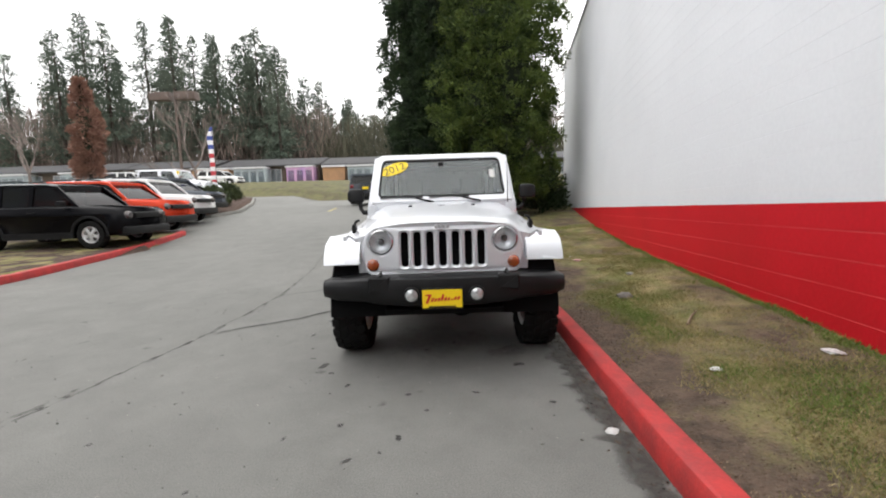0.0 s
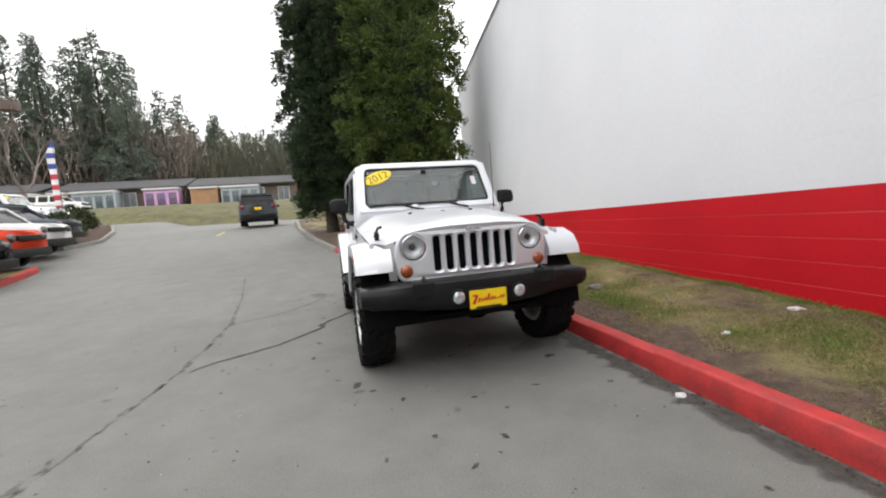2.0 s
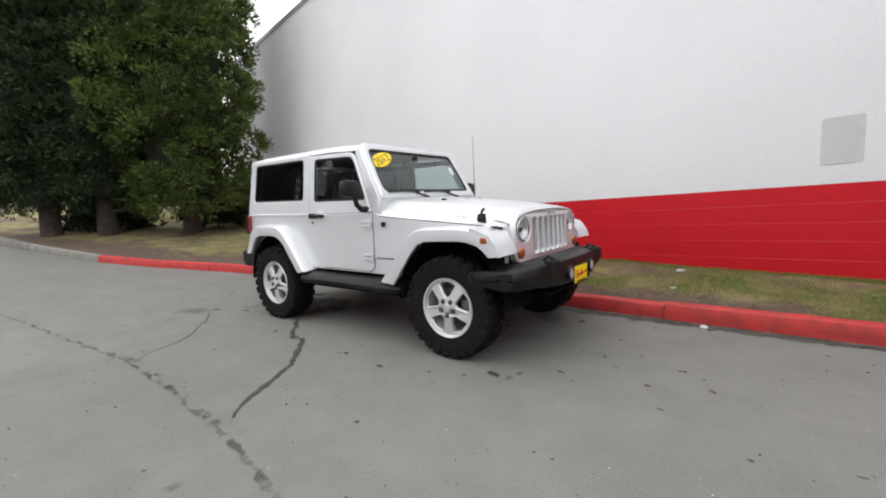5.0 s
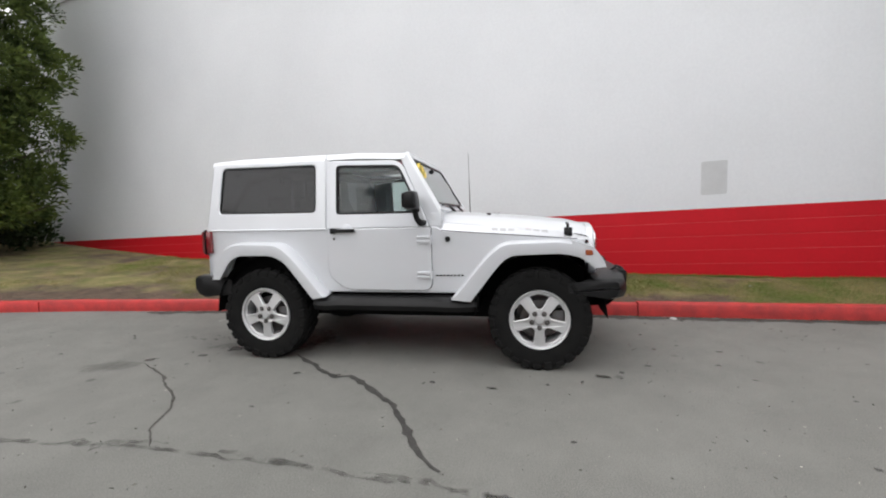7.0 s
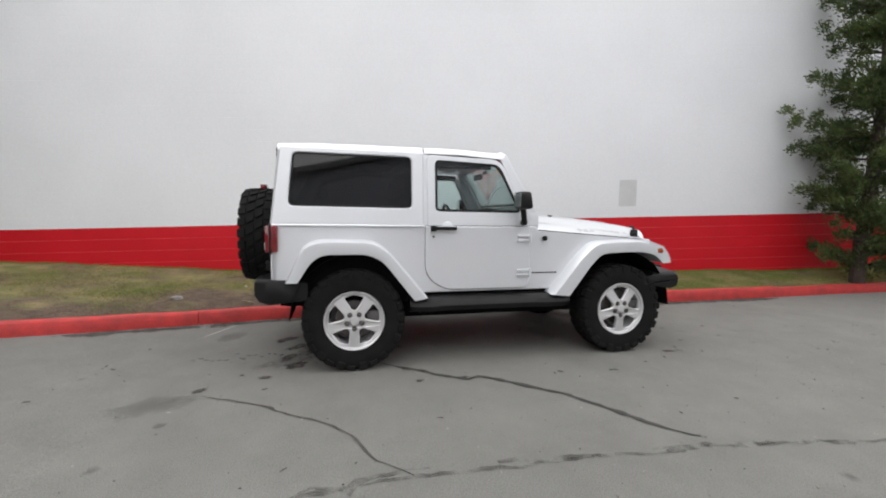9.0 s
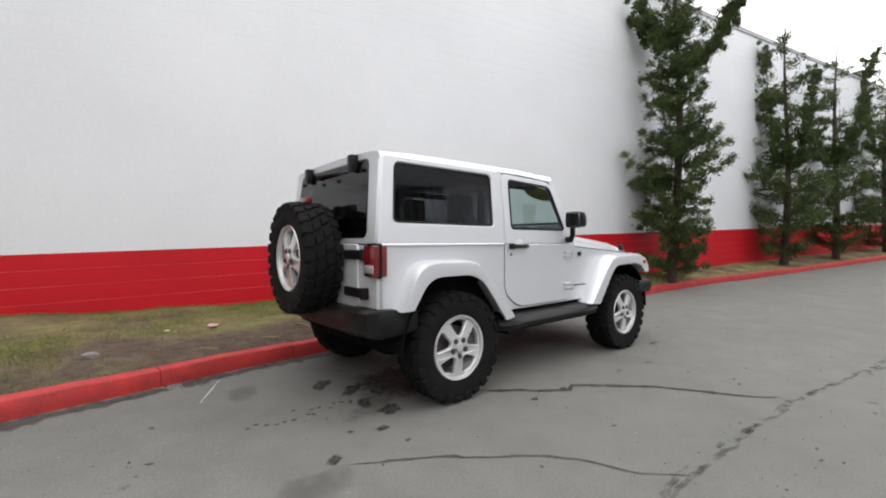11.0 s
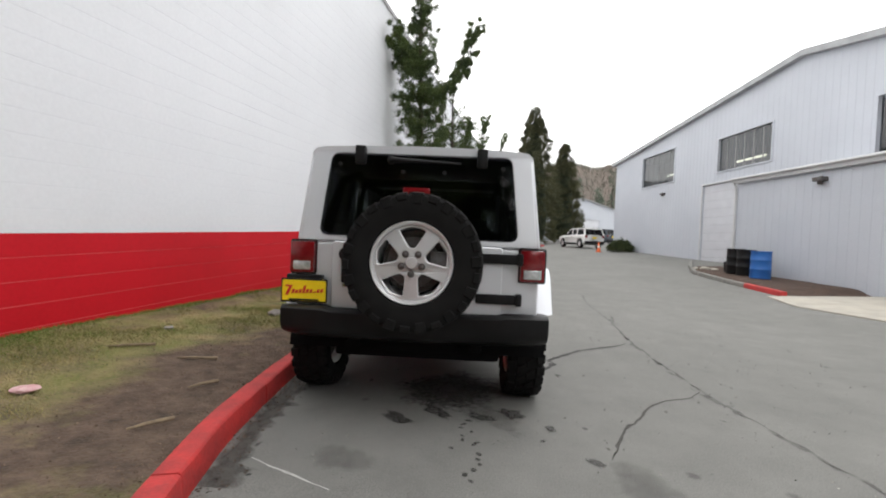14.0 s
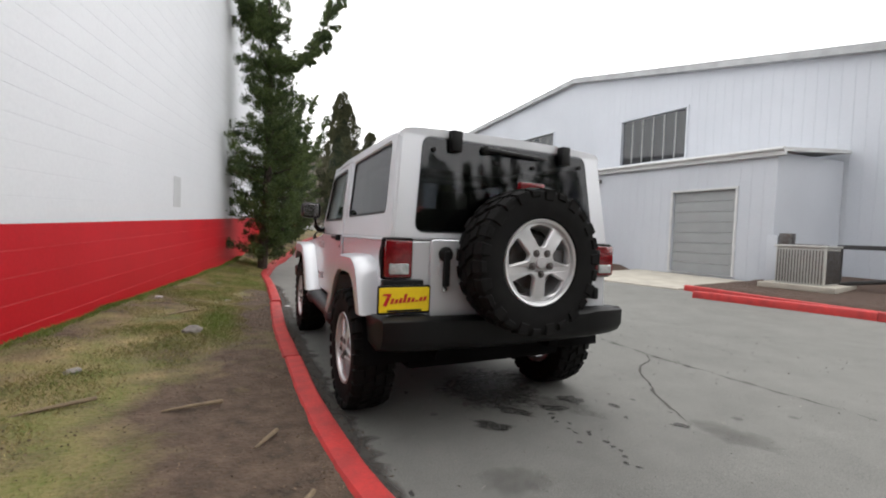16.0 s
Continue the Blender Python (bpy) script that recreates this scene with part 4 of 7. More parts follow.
def asphalt_material():
    m = surface("worn_asphalt", (0.164, 0.163, 0.151), (0.138, 0.138, 0.127), rough=0.85, scale=0.35, fine=90, bump=0.5, depth=0.006)
    t = m.node_tree
    b = t.nodes["Principled BSDF"]
    src = b.inputs["Base Color"].links[0].from_socket
    co = t.nodes.new("ShaderNodeTexCoord")
    # grit
    v = t.nodes.new("ShaderNodeTexNoise")
    v.inputs["Scale"].default_value, v.inputs["Detail"].default_value = 140, 4
    t.links.new(co.outputs["Object"], v.inputs["Vector"])
    # old damp drips, small and scattered
    d = t.nodes.new("ShaderNodeTexVoronoi")
    d.inputs["Scale"].default_value = 2.1
    t.links.new(co.outputs["Object"], d.inputs["Vector"])
    wob = t.nodes.new("ShaderNodeTexNoise")
    wob.inputs["Scale"].default_value = 14
    t.links.new(co.outputs["Object"], wob.inputs["Vector"])
    a = t.nodes.new("ShaderNodeMath")
    a.operation = "MULTIPLY_ADD"
    a.inputs[1].default_value = 0.16
    t.links.new(wob.outputs["Fac"], a.inputs[0])
    t.links.new(d.outputs["Distance"], a.inputs[2])
    r = t.nodes.new("ShaderNodeMapRange")
    r.inputs[1].default_value, r.inputs[2].default_value, r.inputs[3].default_value, r.inputs[4].default_value = 0.11, 0.17, 0.55, 1.0
    t.links.new(a.outputs[0], r.inputs[0])
    r2 = t.nodes.new("ShaderNodeMapRange")
    r2.inputs[1].default_value, r2.inputs[2].default_value, r2.inputs[3].default_value, r2.inputs[4].default_value = 0.3, 0.7, 0.76, 1.24
    t.links.new(v.outputs["Fac"], r2.inputs[0])
    mu = t.nodes.new("ShaderNodeMath")
    mu.operation = "MULTIPLY"
    t.links.new(r.outputs[0], mu.inputs[0])
    t.links.new(r2.outputs[0], mu.inputs[1])
    # worn mottling, a hand's width to a pace across
    mo = t.nodes.new("ShaderNodeTexNoise")
    mo.inputs["Scale"].default_value, mo.inputs["Detail"].default_value, mo.inputs["Roughness"].default_value = 2.2, 9, 0.7
    t.links.new(co.outputs["Object"], mo.inputs["Vector"])
    r3 = t.nodes.new("ShaderNodeMapRange")
    r3.inputs[1].default_value, r3.inputs[2].default_value, r3.inputs[3].default_value, r3.inputs[4].default_value = 0.3, 0.7, 0.86, 1.13
    t.links.new(mo.outputs["Fac"], r3.inputs[0])
    mu2 = t.nodes.new("ShaderNodeMath")
    mu2.operation = "MULTIPLY"
    t.links.new(mu.outputs[0], mu2.inputs[0])
    t.links.new(r3.outputs[0], mu2.inputs[1])
    hs = t.nodes.new("ShaderNodeHueSaturation")
    t.links.new(src, hs.inputs["Color"])
    t.links.new(mu2.outputs[0], hs.inputs["Value"])
    t.links.new(hs.outputs[0], b.inputs["Base Color"])
    return m


def grass_material(name, green, straw, soil, green_share=0.5):
    m = surface(name, green, straw, rough=0.95, scale=3.4, fine=45, bump=1.0, depth=0.03)
    t = m.node_tree
    b = t.nodes["Principled BSDF"]
    src = b.inputs["Base Color"].links[0].from_socket
    co = t.nodes.new("ShaderNodeTexCoord")
    n = t.nodes.new("ShaderNodeTexNoise")
    n.inputs["Scale"].default_value, n.inputs["Detail"].default_value, n.inputs["Roughness"].default_value = 1.1, 10, 0.66
    t.links.new(co.outputs["Object"], n.inputs["Vector"])
    r = t.nodes.new("ShaderNodeMapRange")
    r.inputs[1].default_value, r.inputs[2].default_value = green_share - 0.04, green_share + 0.16
    worn = t.nodes.new("ShaderNodeAttribute")
    worn.attribute_name = "worn"
    ad = t.nodes.new("ShaderNodeMath")
    ad.operation = "MULTIPLY_ADD"
    ad.inputs[1].default_value = 0.14
    t.links.new(worn.outputs["Fac"], ad.inputs[0])
    t.links.new(n.outputs["Fac"], ad.inputs[2])
    t.links.new(ad.outputs[0], r.inputs[0])
    mix = t.nodes.new("ShaderNodeMix")
    mix.data_type = "RGBA"
    n3 = t.nodes.new("ShaderNodeTexNoise")
    n3.inputs["Scale"].default_value, n3.inputs["Detail"].default_value, n3.inputs["Roughness"].default_value = 7, 9, 0.7
    t.links.new(co.outputs["Object"], n3.inputs["Vector"])
    r3 = t.nodes.new("ShaderNodeMapRange")
    r3.inputs[1].default_value, r3.inputs[2].default_value = 0.35, 0.65
    t.links.new(n3.outputs["Fac"], r3.inputs[0])
    earth = t.nodes.new("ShaderNodeMix")
    earth.data_type = "RGBA"
    earth.inputs[6].default_value = (*[c * 0.55 for c in soil], 1)
    earth.inputs[7].default_value = (*[c * 1.45 for c in soil], 1)
    t.links.new(r3.outputs[0], earth.inputs[0])
    t.links.new(earth.outputs[2], mix.inputs[7])
    t.links.new(src, mix.inputs[6])
    t.links.new(r.outputs[0], mix.inputs[0])
    t.links.new(mix.outputs[2], b.inputs["Base Color"])
    return m


ASPHALT = asphalt_material()
LAWN = grass_material("mossy_lawn", (0.12, 0.14, 0.03), (0.3, 0.235, 0.115), (0.095, 0.066, 0.046), 0.46)
BANK = grass_material("rough_grass", (0.075, 0.085, 0.028), (0.14, 0.12, 0.055), (0.07, 0.058, 0.035), 0.5)
MULCH = surface("bark_mulch", (0.1, 0.06, 0.042), (0.05, 0.032, 0.024), rough=0.95, scale=9, fine=70, bump=1.0, depth=0.03)
CONCRETE = surface("concrete", (0.42, 0.39, 0.33), (0.32, 0.3, 0.26), rough=0.9, scale=2.5, fine=80, bump=0.3)
KERB_GREY = surface("kerb_concrete", (0.24, 0.23, 0.21), (0.15, 0.15, 0.135), rough=0.9, scale=4, fine=60, bump=0.5, piece=0.12)
KERB_RED = surface("red_kerb_paint", (0.5, 0.033, 0.03), (0.3, 0.026, 0.026), rough=0.62, scale=7, fine=55, bump=0.5, piece=0.08)
TAR = soft_mark("crack_tar", (0.022, 0.021, 0.02), (0.045, 0.043, 0.04), 0.95, 12, 0.8, (0.5, 0.95))
STAIN_SHADE = soft_mark("oil_stain_and_shade", (0.025, 0.023, 0.021), (0.05, 0.048, 0.045), 0.9, 11, 0.6, (0.85, 1.4))
DAMP = soft_mark("damp_patch", (0.07, 0.068, 0.063), (0.1, 0.097, 0.09), 0.42, 9, 0.75, (0.8, 1.6))
BLOTCH = soft_mark("seam_blotch", (0.045, 0.043, 0.04), (0.08, 0.077, 0.071), 0.8, 5, 0.85, (1.38, 1.74))
GRIME = soft_mark("gutter_grime", (0.04, 0.037, 0.033), (0.075, 0.07, 0.063), 0.8, 13, 0.85, (0.55, 1.45))
CHALK = surface("white_mark", (0.55, 0.55, 0.52), (0.3, 0.3, 0.28), rough=0.9, scale=25, fine=120)


def sheet(name, xs, ys, height, material, kind="structure", label="", category=""):
    """A grid of points over the plan, at the height that height(x, y) gives."""
    verts = [(x, y, height(x, y)) for y in ys for x in xs]
    nx = len(xs)
    faces = [(j * nx + i, j * nx + i + 1, (j + 1) * nx + i + 1, (j + 1) * nx + i) for j in range(len(ys) - 1) for i in range(nx - 1)]
    me = bpy.data.meshes.new(name)
    me.from_pydata(verts, [], faces)
    me.materials.append(material)
    for p in me.polygons:
        p.use_smooth = True
    return tagged(new(name, me), label, category, kind=kind)


def steps(*spans):
    out = []
    for a, b, n in spans:
        out += list(np.linspace(a, b, n, endpoint=False))
    return out + [spans[-1][1]]


GROUND = sheet("road", steps((-900, -80, 8), (-80, -16, 20), (-16, 8, 60), (8, 40, 10), (40, 900, 8)),
               steps((-900, -110, 8), (-110, -36, 20), (-36, 50, 190), (50, 900, 16)), lambda x, y: ground_z(x, y), ASPHALT,
               label="worn grey asphalt road with cracks and drips", category="road")

WALL_Y0, WALL_Y1 = -34.0, 15.6


def worn_soil(x, y):
    """How far the grass is trodden away, from 0 to 1: most beside the kerb and behind the car."""
    w = 0.4 + 0.5 * smooth(0.8, 3.0, y)
    return smooth(-3.4, -1.0, y) * (1 - smooth(w * 0.6, w * 1.5, x - kerb_x(y) - 0.13))


def lawn_rows():
    verts, faces = [], []
    ys = steps((-33, -8, 50), (-8, 9, 170), (9, 29, 40))
    n = 26
    for y in ys:
        x0 = kerb_x(y) + 0.13
        x1 = wall_x(y) + 0.05 if y < WALL_Y1 else wall_x(y) + 22 * smooth(WALL_Y1, WALL_Y1 + 0.4, y)
        for k in range(n):
            f = k / (n - 1)
            x = x0 + (x1 - x0) * f
            z = lawn_z(x, y) + 0.028 * noise.noise((x * 1.3, y * 1.3, 0)) * min(1, f * 5) + 0.012 * noise.noise((x * 5, y * 5, 2))
            if y > WALL_Y1:
                z = ground_z(kerb_x(y), y) + 0.14 + 0.3 * smooth(0, 5, x - x0) + 0.03 * noise.noise((x, y, 1))
            verts.append((x, y, z))
    for j in range(len(ys) - 1):
        for i in range(n - 1):
            faces.append((j * n + i, j * n + i + 1, (j + 1) * n + i + 1, (j + 1) * n + i))
    me = bpy.data.meshes.new("lawn")
    me.from_pydata(verts, [], faces)
    me.materials.append(LAWN)
    wear = me.attributes.new("worn", "FLOAT", "POINT")
    for k, v in enumerate(verts):
        wear.data[k].value = worn_soil(v[0], v[1])
    for p in me.polygons:
        p.use_smooth = True
    return tagged(new("lawn", me), "thin mossy lawn with bare soil between kerb and wall", "lawn", kind="structure")


lawn_rows()
sheet("grass_bank", steps((-120, -12, 40), (-12, 60, 30)), steps((31.3, 60, 40), (60, 200, 10)),
      lambda x, y: ground_z(x, y) - 0.05 + 0.5 * smooth(31.3, 33, y) + 0.12 * noise.noise((x * 0.4, y * 0.4, 3)) * smooth(31.5, 34, y), BANK, label="rough green grass bank", category="bank")

# ---------------------------------------------------------------- the big painted block wall
WALL_WHITE = surface("white_wall_paint", (0.735, 0.75, 0.775), (0.675, 0.69, 0.715), rough=0.55, scale=0.5, fine=26, bump=0.2)
WALL_RED = surface("red_wall_paint", (0.55, 0.008, 0.018), (0.46, 0.007, 0.014), rough=0.5, scale=0.9, fine=30, bump=0.25, spec=0.25)
WALL_JOINT = surface("pale_joint", (0.62, 0.085, 0.09), (0.52, 0.015, 0.022), rough=0.7, scale=0.8, fine=5, bump=0.2)
ROOF_METAL = surface("grey_flashing", (0.35, 0.35, 0.36), rough=0.5, metal=0.4)


def block_wall():
    """Courses of painted blocks with recessed joints; red below, white above."""
    bm = bmesh.new()
    ys = steps((WALL_Y0, -10, 12), (-10, 10, 30), (10, WALL_Y1, 4))
    band, top, course, joint = 1.20, 7.35, 0.203, 0.009
    rows = []
    z = band - course * 7
    while z < top - 0.01:
        rows += [(z, 0.0), (min(z + course - joint, top), 0.0), (min(z + course - joint + 0.001, top), 0.004 if z < band - 0.05 else 0.0012), (min(z + course - 0.001, top), 0.004 if z < band - 0.05 else 0.0012)]
        z += course
    rows.append((top, 0.0))
    grid = [[bm.verts.new((wall_x(y) + d, y, zz - 0.029 * y)) for y in ys] for zz, d in rows]
    for j in range(len(rows) - 1):
        lo = rows[j][0]
        groove = rows[j][1] > 0.002 or rows[j + 1][1] > 0.002
        for i in range(len(ys) - 1):
            f = bm.faces.new((grid[j][i], grid[j][i + 1], grid[j + 1][i + 1], grid[j + 1][i]))
            f.material_index = (2 if groove else 1) if lo < band - 0.012 else 0
    # thickness: top and back and the two ends
    back = [[bm.verts.new((wall_x(y) + 0.4, y, zz - 0.029 * y)) for y in ys] for zz in (band - course * 7, top)]
    for i in range(len(ys) - 1):
        bm.faces.new((grid[-1][i], grid[-1][i + 1], back[1][i + 1], back[1][i]))
        bm.faces.new((back[0][i], back[0][i + 1], back[1][i + 1], back[1][i]))
    for i in (0, len(ys) - 1):
        bm.faces.new([g[i] for g in grid] + [back[1][i], back[0][i]])
    w = tagged(part("wall_east", bm, [WALL_WHITE, WALL_RED, WALL_JOINT]), "tall block wall painted white over a red band", "wall", kind="structure")
    # flashing along the top
    path = [(wall_x(y), y, top - 0.029 * y) for y in (WALL_Y0, WALL_Y1)]
    secs = [[(x - 0.03, y, z - 0.10), (x - 0.03, y, z + 0.03), (x + 0.43, y, z + 0.03), (x + 0.43, y, z - 0.05), (x, y, z - 0.0), (x - 0.012, y, z - 0.10)] for x, y, z in path]
    part("flashing", loft(secs), ROOF_METAL, w)
    # grey painted patch
    vx = lambda u, v, ww: (wall_x(u) - ww, u, v)
    part("grey_patch", plate(rounded([(-2.72, 1.47), (-2.40, 1.46), (-2.40, 1.94), (-2.72, 1.95)], 0.03), (), 0.006, 0.002, vx), surface("grey_patch_paint", (0.56, 0.57, 0.58), (0.5, 0.51, 0.52), rough=0.6, scale=4), w, "rounded grey painted patch")
    # return wall at the far end and the rest of the building
    e = block(wall_x(WALL_Y1) + 0.0, 30, WALL_Y1 - 0.4, WALL_Y1, -0.3, 6.9, 0.0)
    tagged(part("wall_north", e, WALL_WHITE), "white painted end wall of the big building", "wall", kind="structure")
    e = plate([(-34.0, -0.5), (-44.0, -0.5), (-44.0, 7.9), (-34.0, 8.25)], (), 0.4, 0.0, lambda u, v, ww: (wall_x(u) + 0.55 + ww, u, v))
    tagged(part("wall_south", e, WALL_WHITE), "white painted side wall set back", "wall", kind="structure")
    return w


block_wall()

# ---------------------------------------------------------------- kerbs


def kerb_piece(rows, material, parent, seed, height=0.15, width=0.15):
    """One cast length of kerb along rows of (x, y, heading sign), slightly worn."""
    rnd = random.Random(seed * 7 + 3)
    dz, dn = rnd.uniform(-0.014, 0.01), rnd.uniform(-0.012, 0.012)
    secs = []
    for i, (x, y, z, nx, ny) in enumerate(rows):
        x, y, z = x + nx * dn, y + ny * dn, z + dz
        j = 0.006 * noise.noise((x * 3 + seed, y * 3, 0.5)) + 0.004 * noise.noise((x * 11, y * 11, seed))
        prof = ((0.0, -0.12), (0.0 + j, 0.05), (0.006 + j, height - 0.02 + j), (0.012 + j, height - 0.008 + j), (0.026, height + j), (width - 0.02, height + j * 0.6), (width, height - 0.02), (width, -0.12))
        secs.append([(x + nx * w, y + ny * w, z + h) for w, h in prof])
    return part("kerb_stone", loft(secs), material, parent, sharp=28)


def run_kerb(name, pts, joints, pick, parent_label, closed_side=1, height=0.15):
    """A kerb along points (x, y), cut at the given distances."""
    base = tagged(thing(name, parent_label, "kerb"), kind="structure")
    d = [0.0]
    for a, b in zip(pts, pts[1:]):
        d.append(d[-1] + math.dist(a, b))
    f = lambda t: (float(np.interp(t, d, [p[0] for p in pts])), float(np.interp(t, d, [p[1] for p in pts])))
    cuts = [0.0] + [j for j in joints if 0 < j < d[-1]] + [d[-1]]
    for k, (a, b) in enumerate(zip(cuts, cuts[1:])):
        rows = []
        n = max(3, int((b - a) / 0.22))
        for i in range(n + 1):
            t = a + 0.004 + (b - a - 0.008) * i / n
            x, y = f(t)
            xa, ya = f(max(0, t - 0.4))
            xb, yb = f(min(d[-1], t + 0.4))
            l = math.hypot(xb - xa, yb - ya)
            nx, ny = closed_side * (yb - ya) / l, -closed_side * (xb - xa) / l
            rows.append((x, y, ground_z(x, y), nx, ny))
        kerb_piece(rows, pick((a + b) / 2, f((a + b) / 2)), base, k, height)
    return base


yk = list(np.linspace(-34, 29, 127))
main_pts = [(kerb_x(y), y) for y in yk]
md = [0.0]
for p, q in zip(main_pts, main_pts[1:]):
    md.append(md[-1] + math.dist(p, q))
joint_at = [float(np.interp(y, yk, md)) for y in (-29, -24, -19.5, -15, -11, -7.2, -4.3, -1.2, 1.6, 2.95, 4.1, 6.6, 9.4, 12.2, 15, 18, 21, 24)]
run_kerb("kerb", main_pts, joint_at, lambda t, p: KERB_RED if p[1] < 9.4 else KERB_GREY, "cast concrete kerb painted red along the wall")

# kerb and planting strips on the other side of the road
lot_pts = [(-7.2, -0.6), (-7.75, 2.0), (-7.85, 3.5), (-8.0, 5.0), (-8.25, 7.0), (-8.6, 9.8), (-8.75, 10.6)]
run_kerb("lot_kerb", lot_pts, [2.8, 5.8, 8.8], lambda t, p: KERB_RED, "red painted kerb beside the car park", -1)
isle_pts = [(-12.6, 15.2), (-10.6, 15.6), (-10.1, 17.5), (-11.0, 21.0), (-12.6, 25.0), (-15.5, 28.5)]
run_kerb("island_kerb", isle_pts, [3.0, 6.5, 10], lambda t, p: KERB_GREY, "grey concrete kerb round a planting island", -1)
sheet("verge", steps((-14.6, -7.75, 24)), steps((2.2, 10.4, 30)), lambda x, y: (ground_z(x, y) + 0.12 + 0.02 * noise.noise((x * 2, y * 2, 0)) if x < -8.15 - 0.09 * (y - 3.5) else ground_z(x, y) - 0.05), LAWN, label="patchy grass verge under the parked cars", category="verge")
sheet("planting_island", steps((-15, -10.3, 20)), steps((15.6, 27, 30)), lambda x, y: ground_z(x, y) + (0.16 if x < float(np.interp(y, [15.6, 17.5, 21, 25, 28], [-10.8, -10.4, -11.2, -12.8, -15])) else -0.08), MULCH, label="mulched planting island", category="planting bed")

# warehouse side: kerbs, mulch, apron
wk = [(-11.6, -15.6), (-10.3, -13.2), (-9.1, -10.6), (-8.7, -8.0), (-8.5, -5.3)]
run_kerb("warehouse_kerb", wk, [3.0, 6.0, 9.3], lambda t, p: KERB_RED if p[1] > -6.3 else KERB_GREY, "worn concrete kerb with a red painted end", -1, 0.13)
run_kerb("warehouse_kerb", [(-8.05, -1.4), (-7.9, 0.3), (-7.85, 2.2), (-7.8, 6.0), (-8.0, 9.0)][:3] + [(-7.75, 2.6)], [1.9], lambda t, p: KERB_RED, "red painted kerb beside a mulch bed", -1, 0.14)
sheet("mulch_bed", steps((-11.4, -8.4, 14)), steps((-12.5, -5.25, 24)), lambda x, y: ground_z(x, y) + ((0.13 + 0.02 * noise.noise((x * 4, y * 4, 0))) * (1 - smooth(-5.9, -5.35, y)) - 0.03 * smooth(-5.9, -5.35, y) if x < float(np.interp(y, [-12.5, -10.6, -8, -5.3], [-10.2, -9.3, -8.9, -8.7])) else -0.08), MULCH, label="dark bark mulch bed", category="planting bed")
sheet("mulch_bed", steps((-14.3, -8.1, 24)), steps((-1.35, 8.0, 24)), lambda x, y: ground_z(x, y) + (0.12 + 0.02 * noise.noise((x * 4, y * 4, 1)) if x < -8.15 else -0.08), MULCH, label="dark bark mulch bed beside the warehouse", category="planting bed")
apron = plate([(-8.1, -5.2), (-7.6, -3.6), (-7.95, -1.5), (-11.0, -1.5), (-11.0, -5.2)], (), 0.05, 0.01, lambda u, v, w: (u, v, ground_z(u, v) - 0.02 + w + 0.02 * smooth(-8.5, -10.8, u)))
tagged(part("apron", apron, CONCRETE), "pale concrete apron before the roller door", "apron", kind="structure")

# ---------------------------------------------------------------- marks on the asphalt


def ribbon(name, pts, width, material, seed, lift=0.004, jag=0.02, label="", category="crack"):
    """A thin irregular band lying on the road."""
    rnd = random.Random(seed)
    fine = []
    for (xa, ya), (xb, yb) in zip(pts, pts[1:]):
        n = max(2, int(math.dist((xa, ya), (xb, yb)) / 0.05))
        for i in range(n):
            fine.append((xa + (xb - xa) * i / n, ya + (yb - ya) * i / n))
    fine.append(pts[-1])
    bm = bmesh.new()
    cover = bm.verts.layers.float.new("cover")
    rows = []
    for i, (x, y) in enumerate(fine):
        a, b = fine[max(0, i - 1)], fine[min(len(fine) - 1, i + 1)]
        dx, dy = b[0] - a[0], b[1] - a[1]
        l = math.hypot(dx, dy) or 1
        o = jag * (noise.noise((x * 7, y * 7, seed)) + 0.5 * noise.noise((x * 23, y * 23, seed)))
        w = width * (0.35 + 0.65 * abs(noise.noise((x * 9, y * 9, seed + 5))) * 1.8) * min(1, 0.3 + i / 6, 0.3 + (len(fine) - 1 - i) / 6)
        px, py = x - dy / l * o, y + dx / l * o
        row = [bm.verts.new((px - dy / l * s * w, py + dx / l * s * w, ground_z(px, py) + lift)) for s in (-1, -0.3, 0.3, 1)]
        for vert, c in zip(row, (0.0, 1.0, 1.0, 0.0)):
            vert[cover] = c
        rows.append(row)
    for r, q in zip(rows, rows[1:]):
        for k in range(3):
            bm.faces.new((r[k], r[k + 1], q[k + 1], q[k]))
    return part(name, bm, material, GROUND, label)


def blot(cx, cy, rx, ry, material, seed, lift=0.004, name="stain", turn=0.0):
    bm = bmesh.new()
    cover = bm.verts.layers.float.new("cover")
    n = 22
    rim, mid = [], []
    hub = bm.verts.new((cx, cy, ground_z(cx, cy) + lift))
    hub[cover] = 0.9
    for k in range(n):
        a = 2 * math.pi * k / n
        r = 1 + 0.45 * noise.noise((math.cos(a) * 1.6 + seed, math.sin(a) * 1.6, seed * 0.7)) + 0.2 * noise.noise((math.cos(a) * 5, math.sin(a) * 5, seed))
        u, v = rx * r * math.cos(a), ry * r * math.sin(a)
        for store, f, c in ((rim, 1.35, 0.0), (mid, 0.7, 0.7)):
            x, y = cx + f * (u * math.cos(turn) - v * math.sin(turn)), cy + f * (u * math.sin(turn) + v * math.cos(turn))
            store.append(bm.verts.new((x, y, ground_z(x, y) + lift)))
            store[-1][cover] = c
    for k in range(n):
        j = (k + 1) % n
        bm.faces.new((rim[k], rim[j], mid[j], mid[k]))
        bm.faces.new((mid[k], mid[j], hub))
    return part(name, bm, material, GROUND)


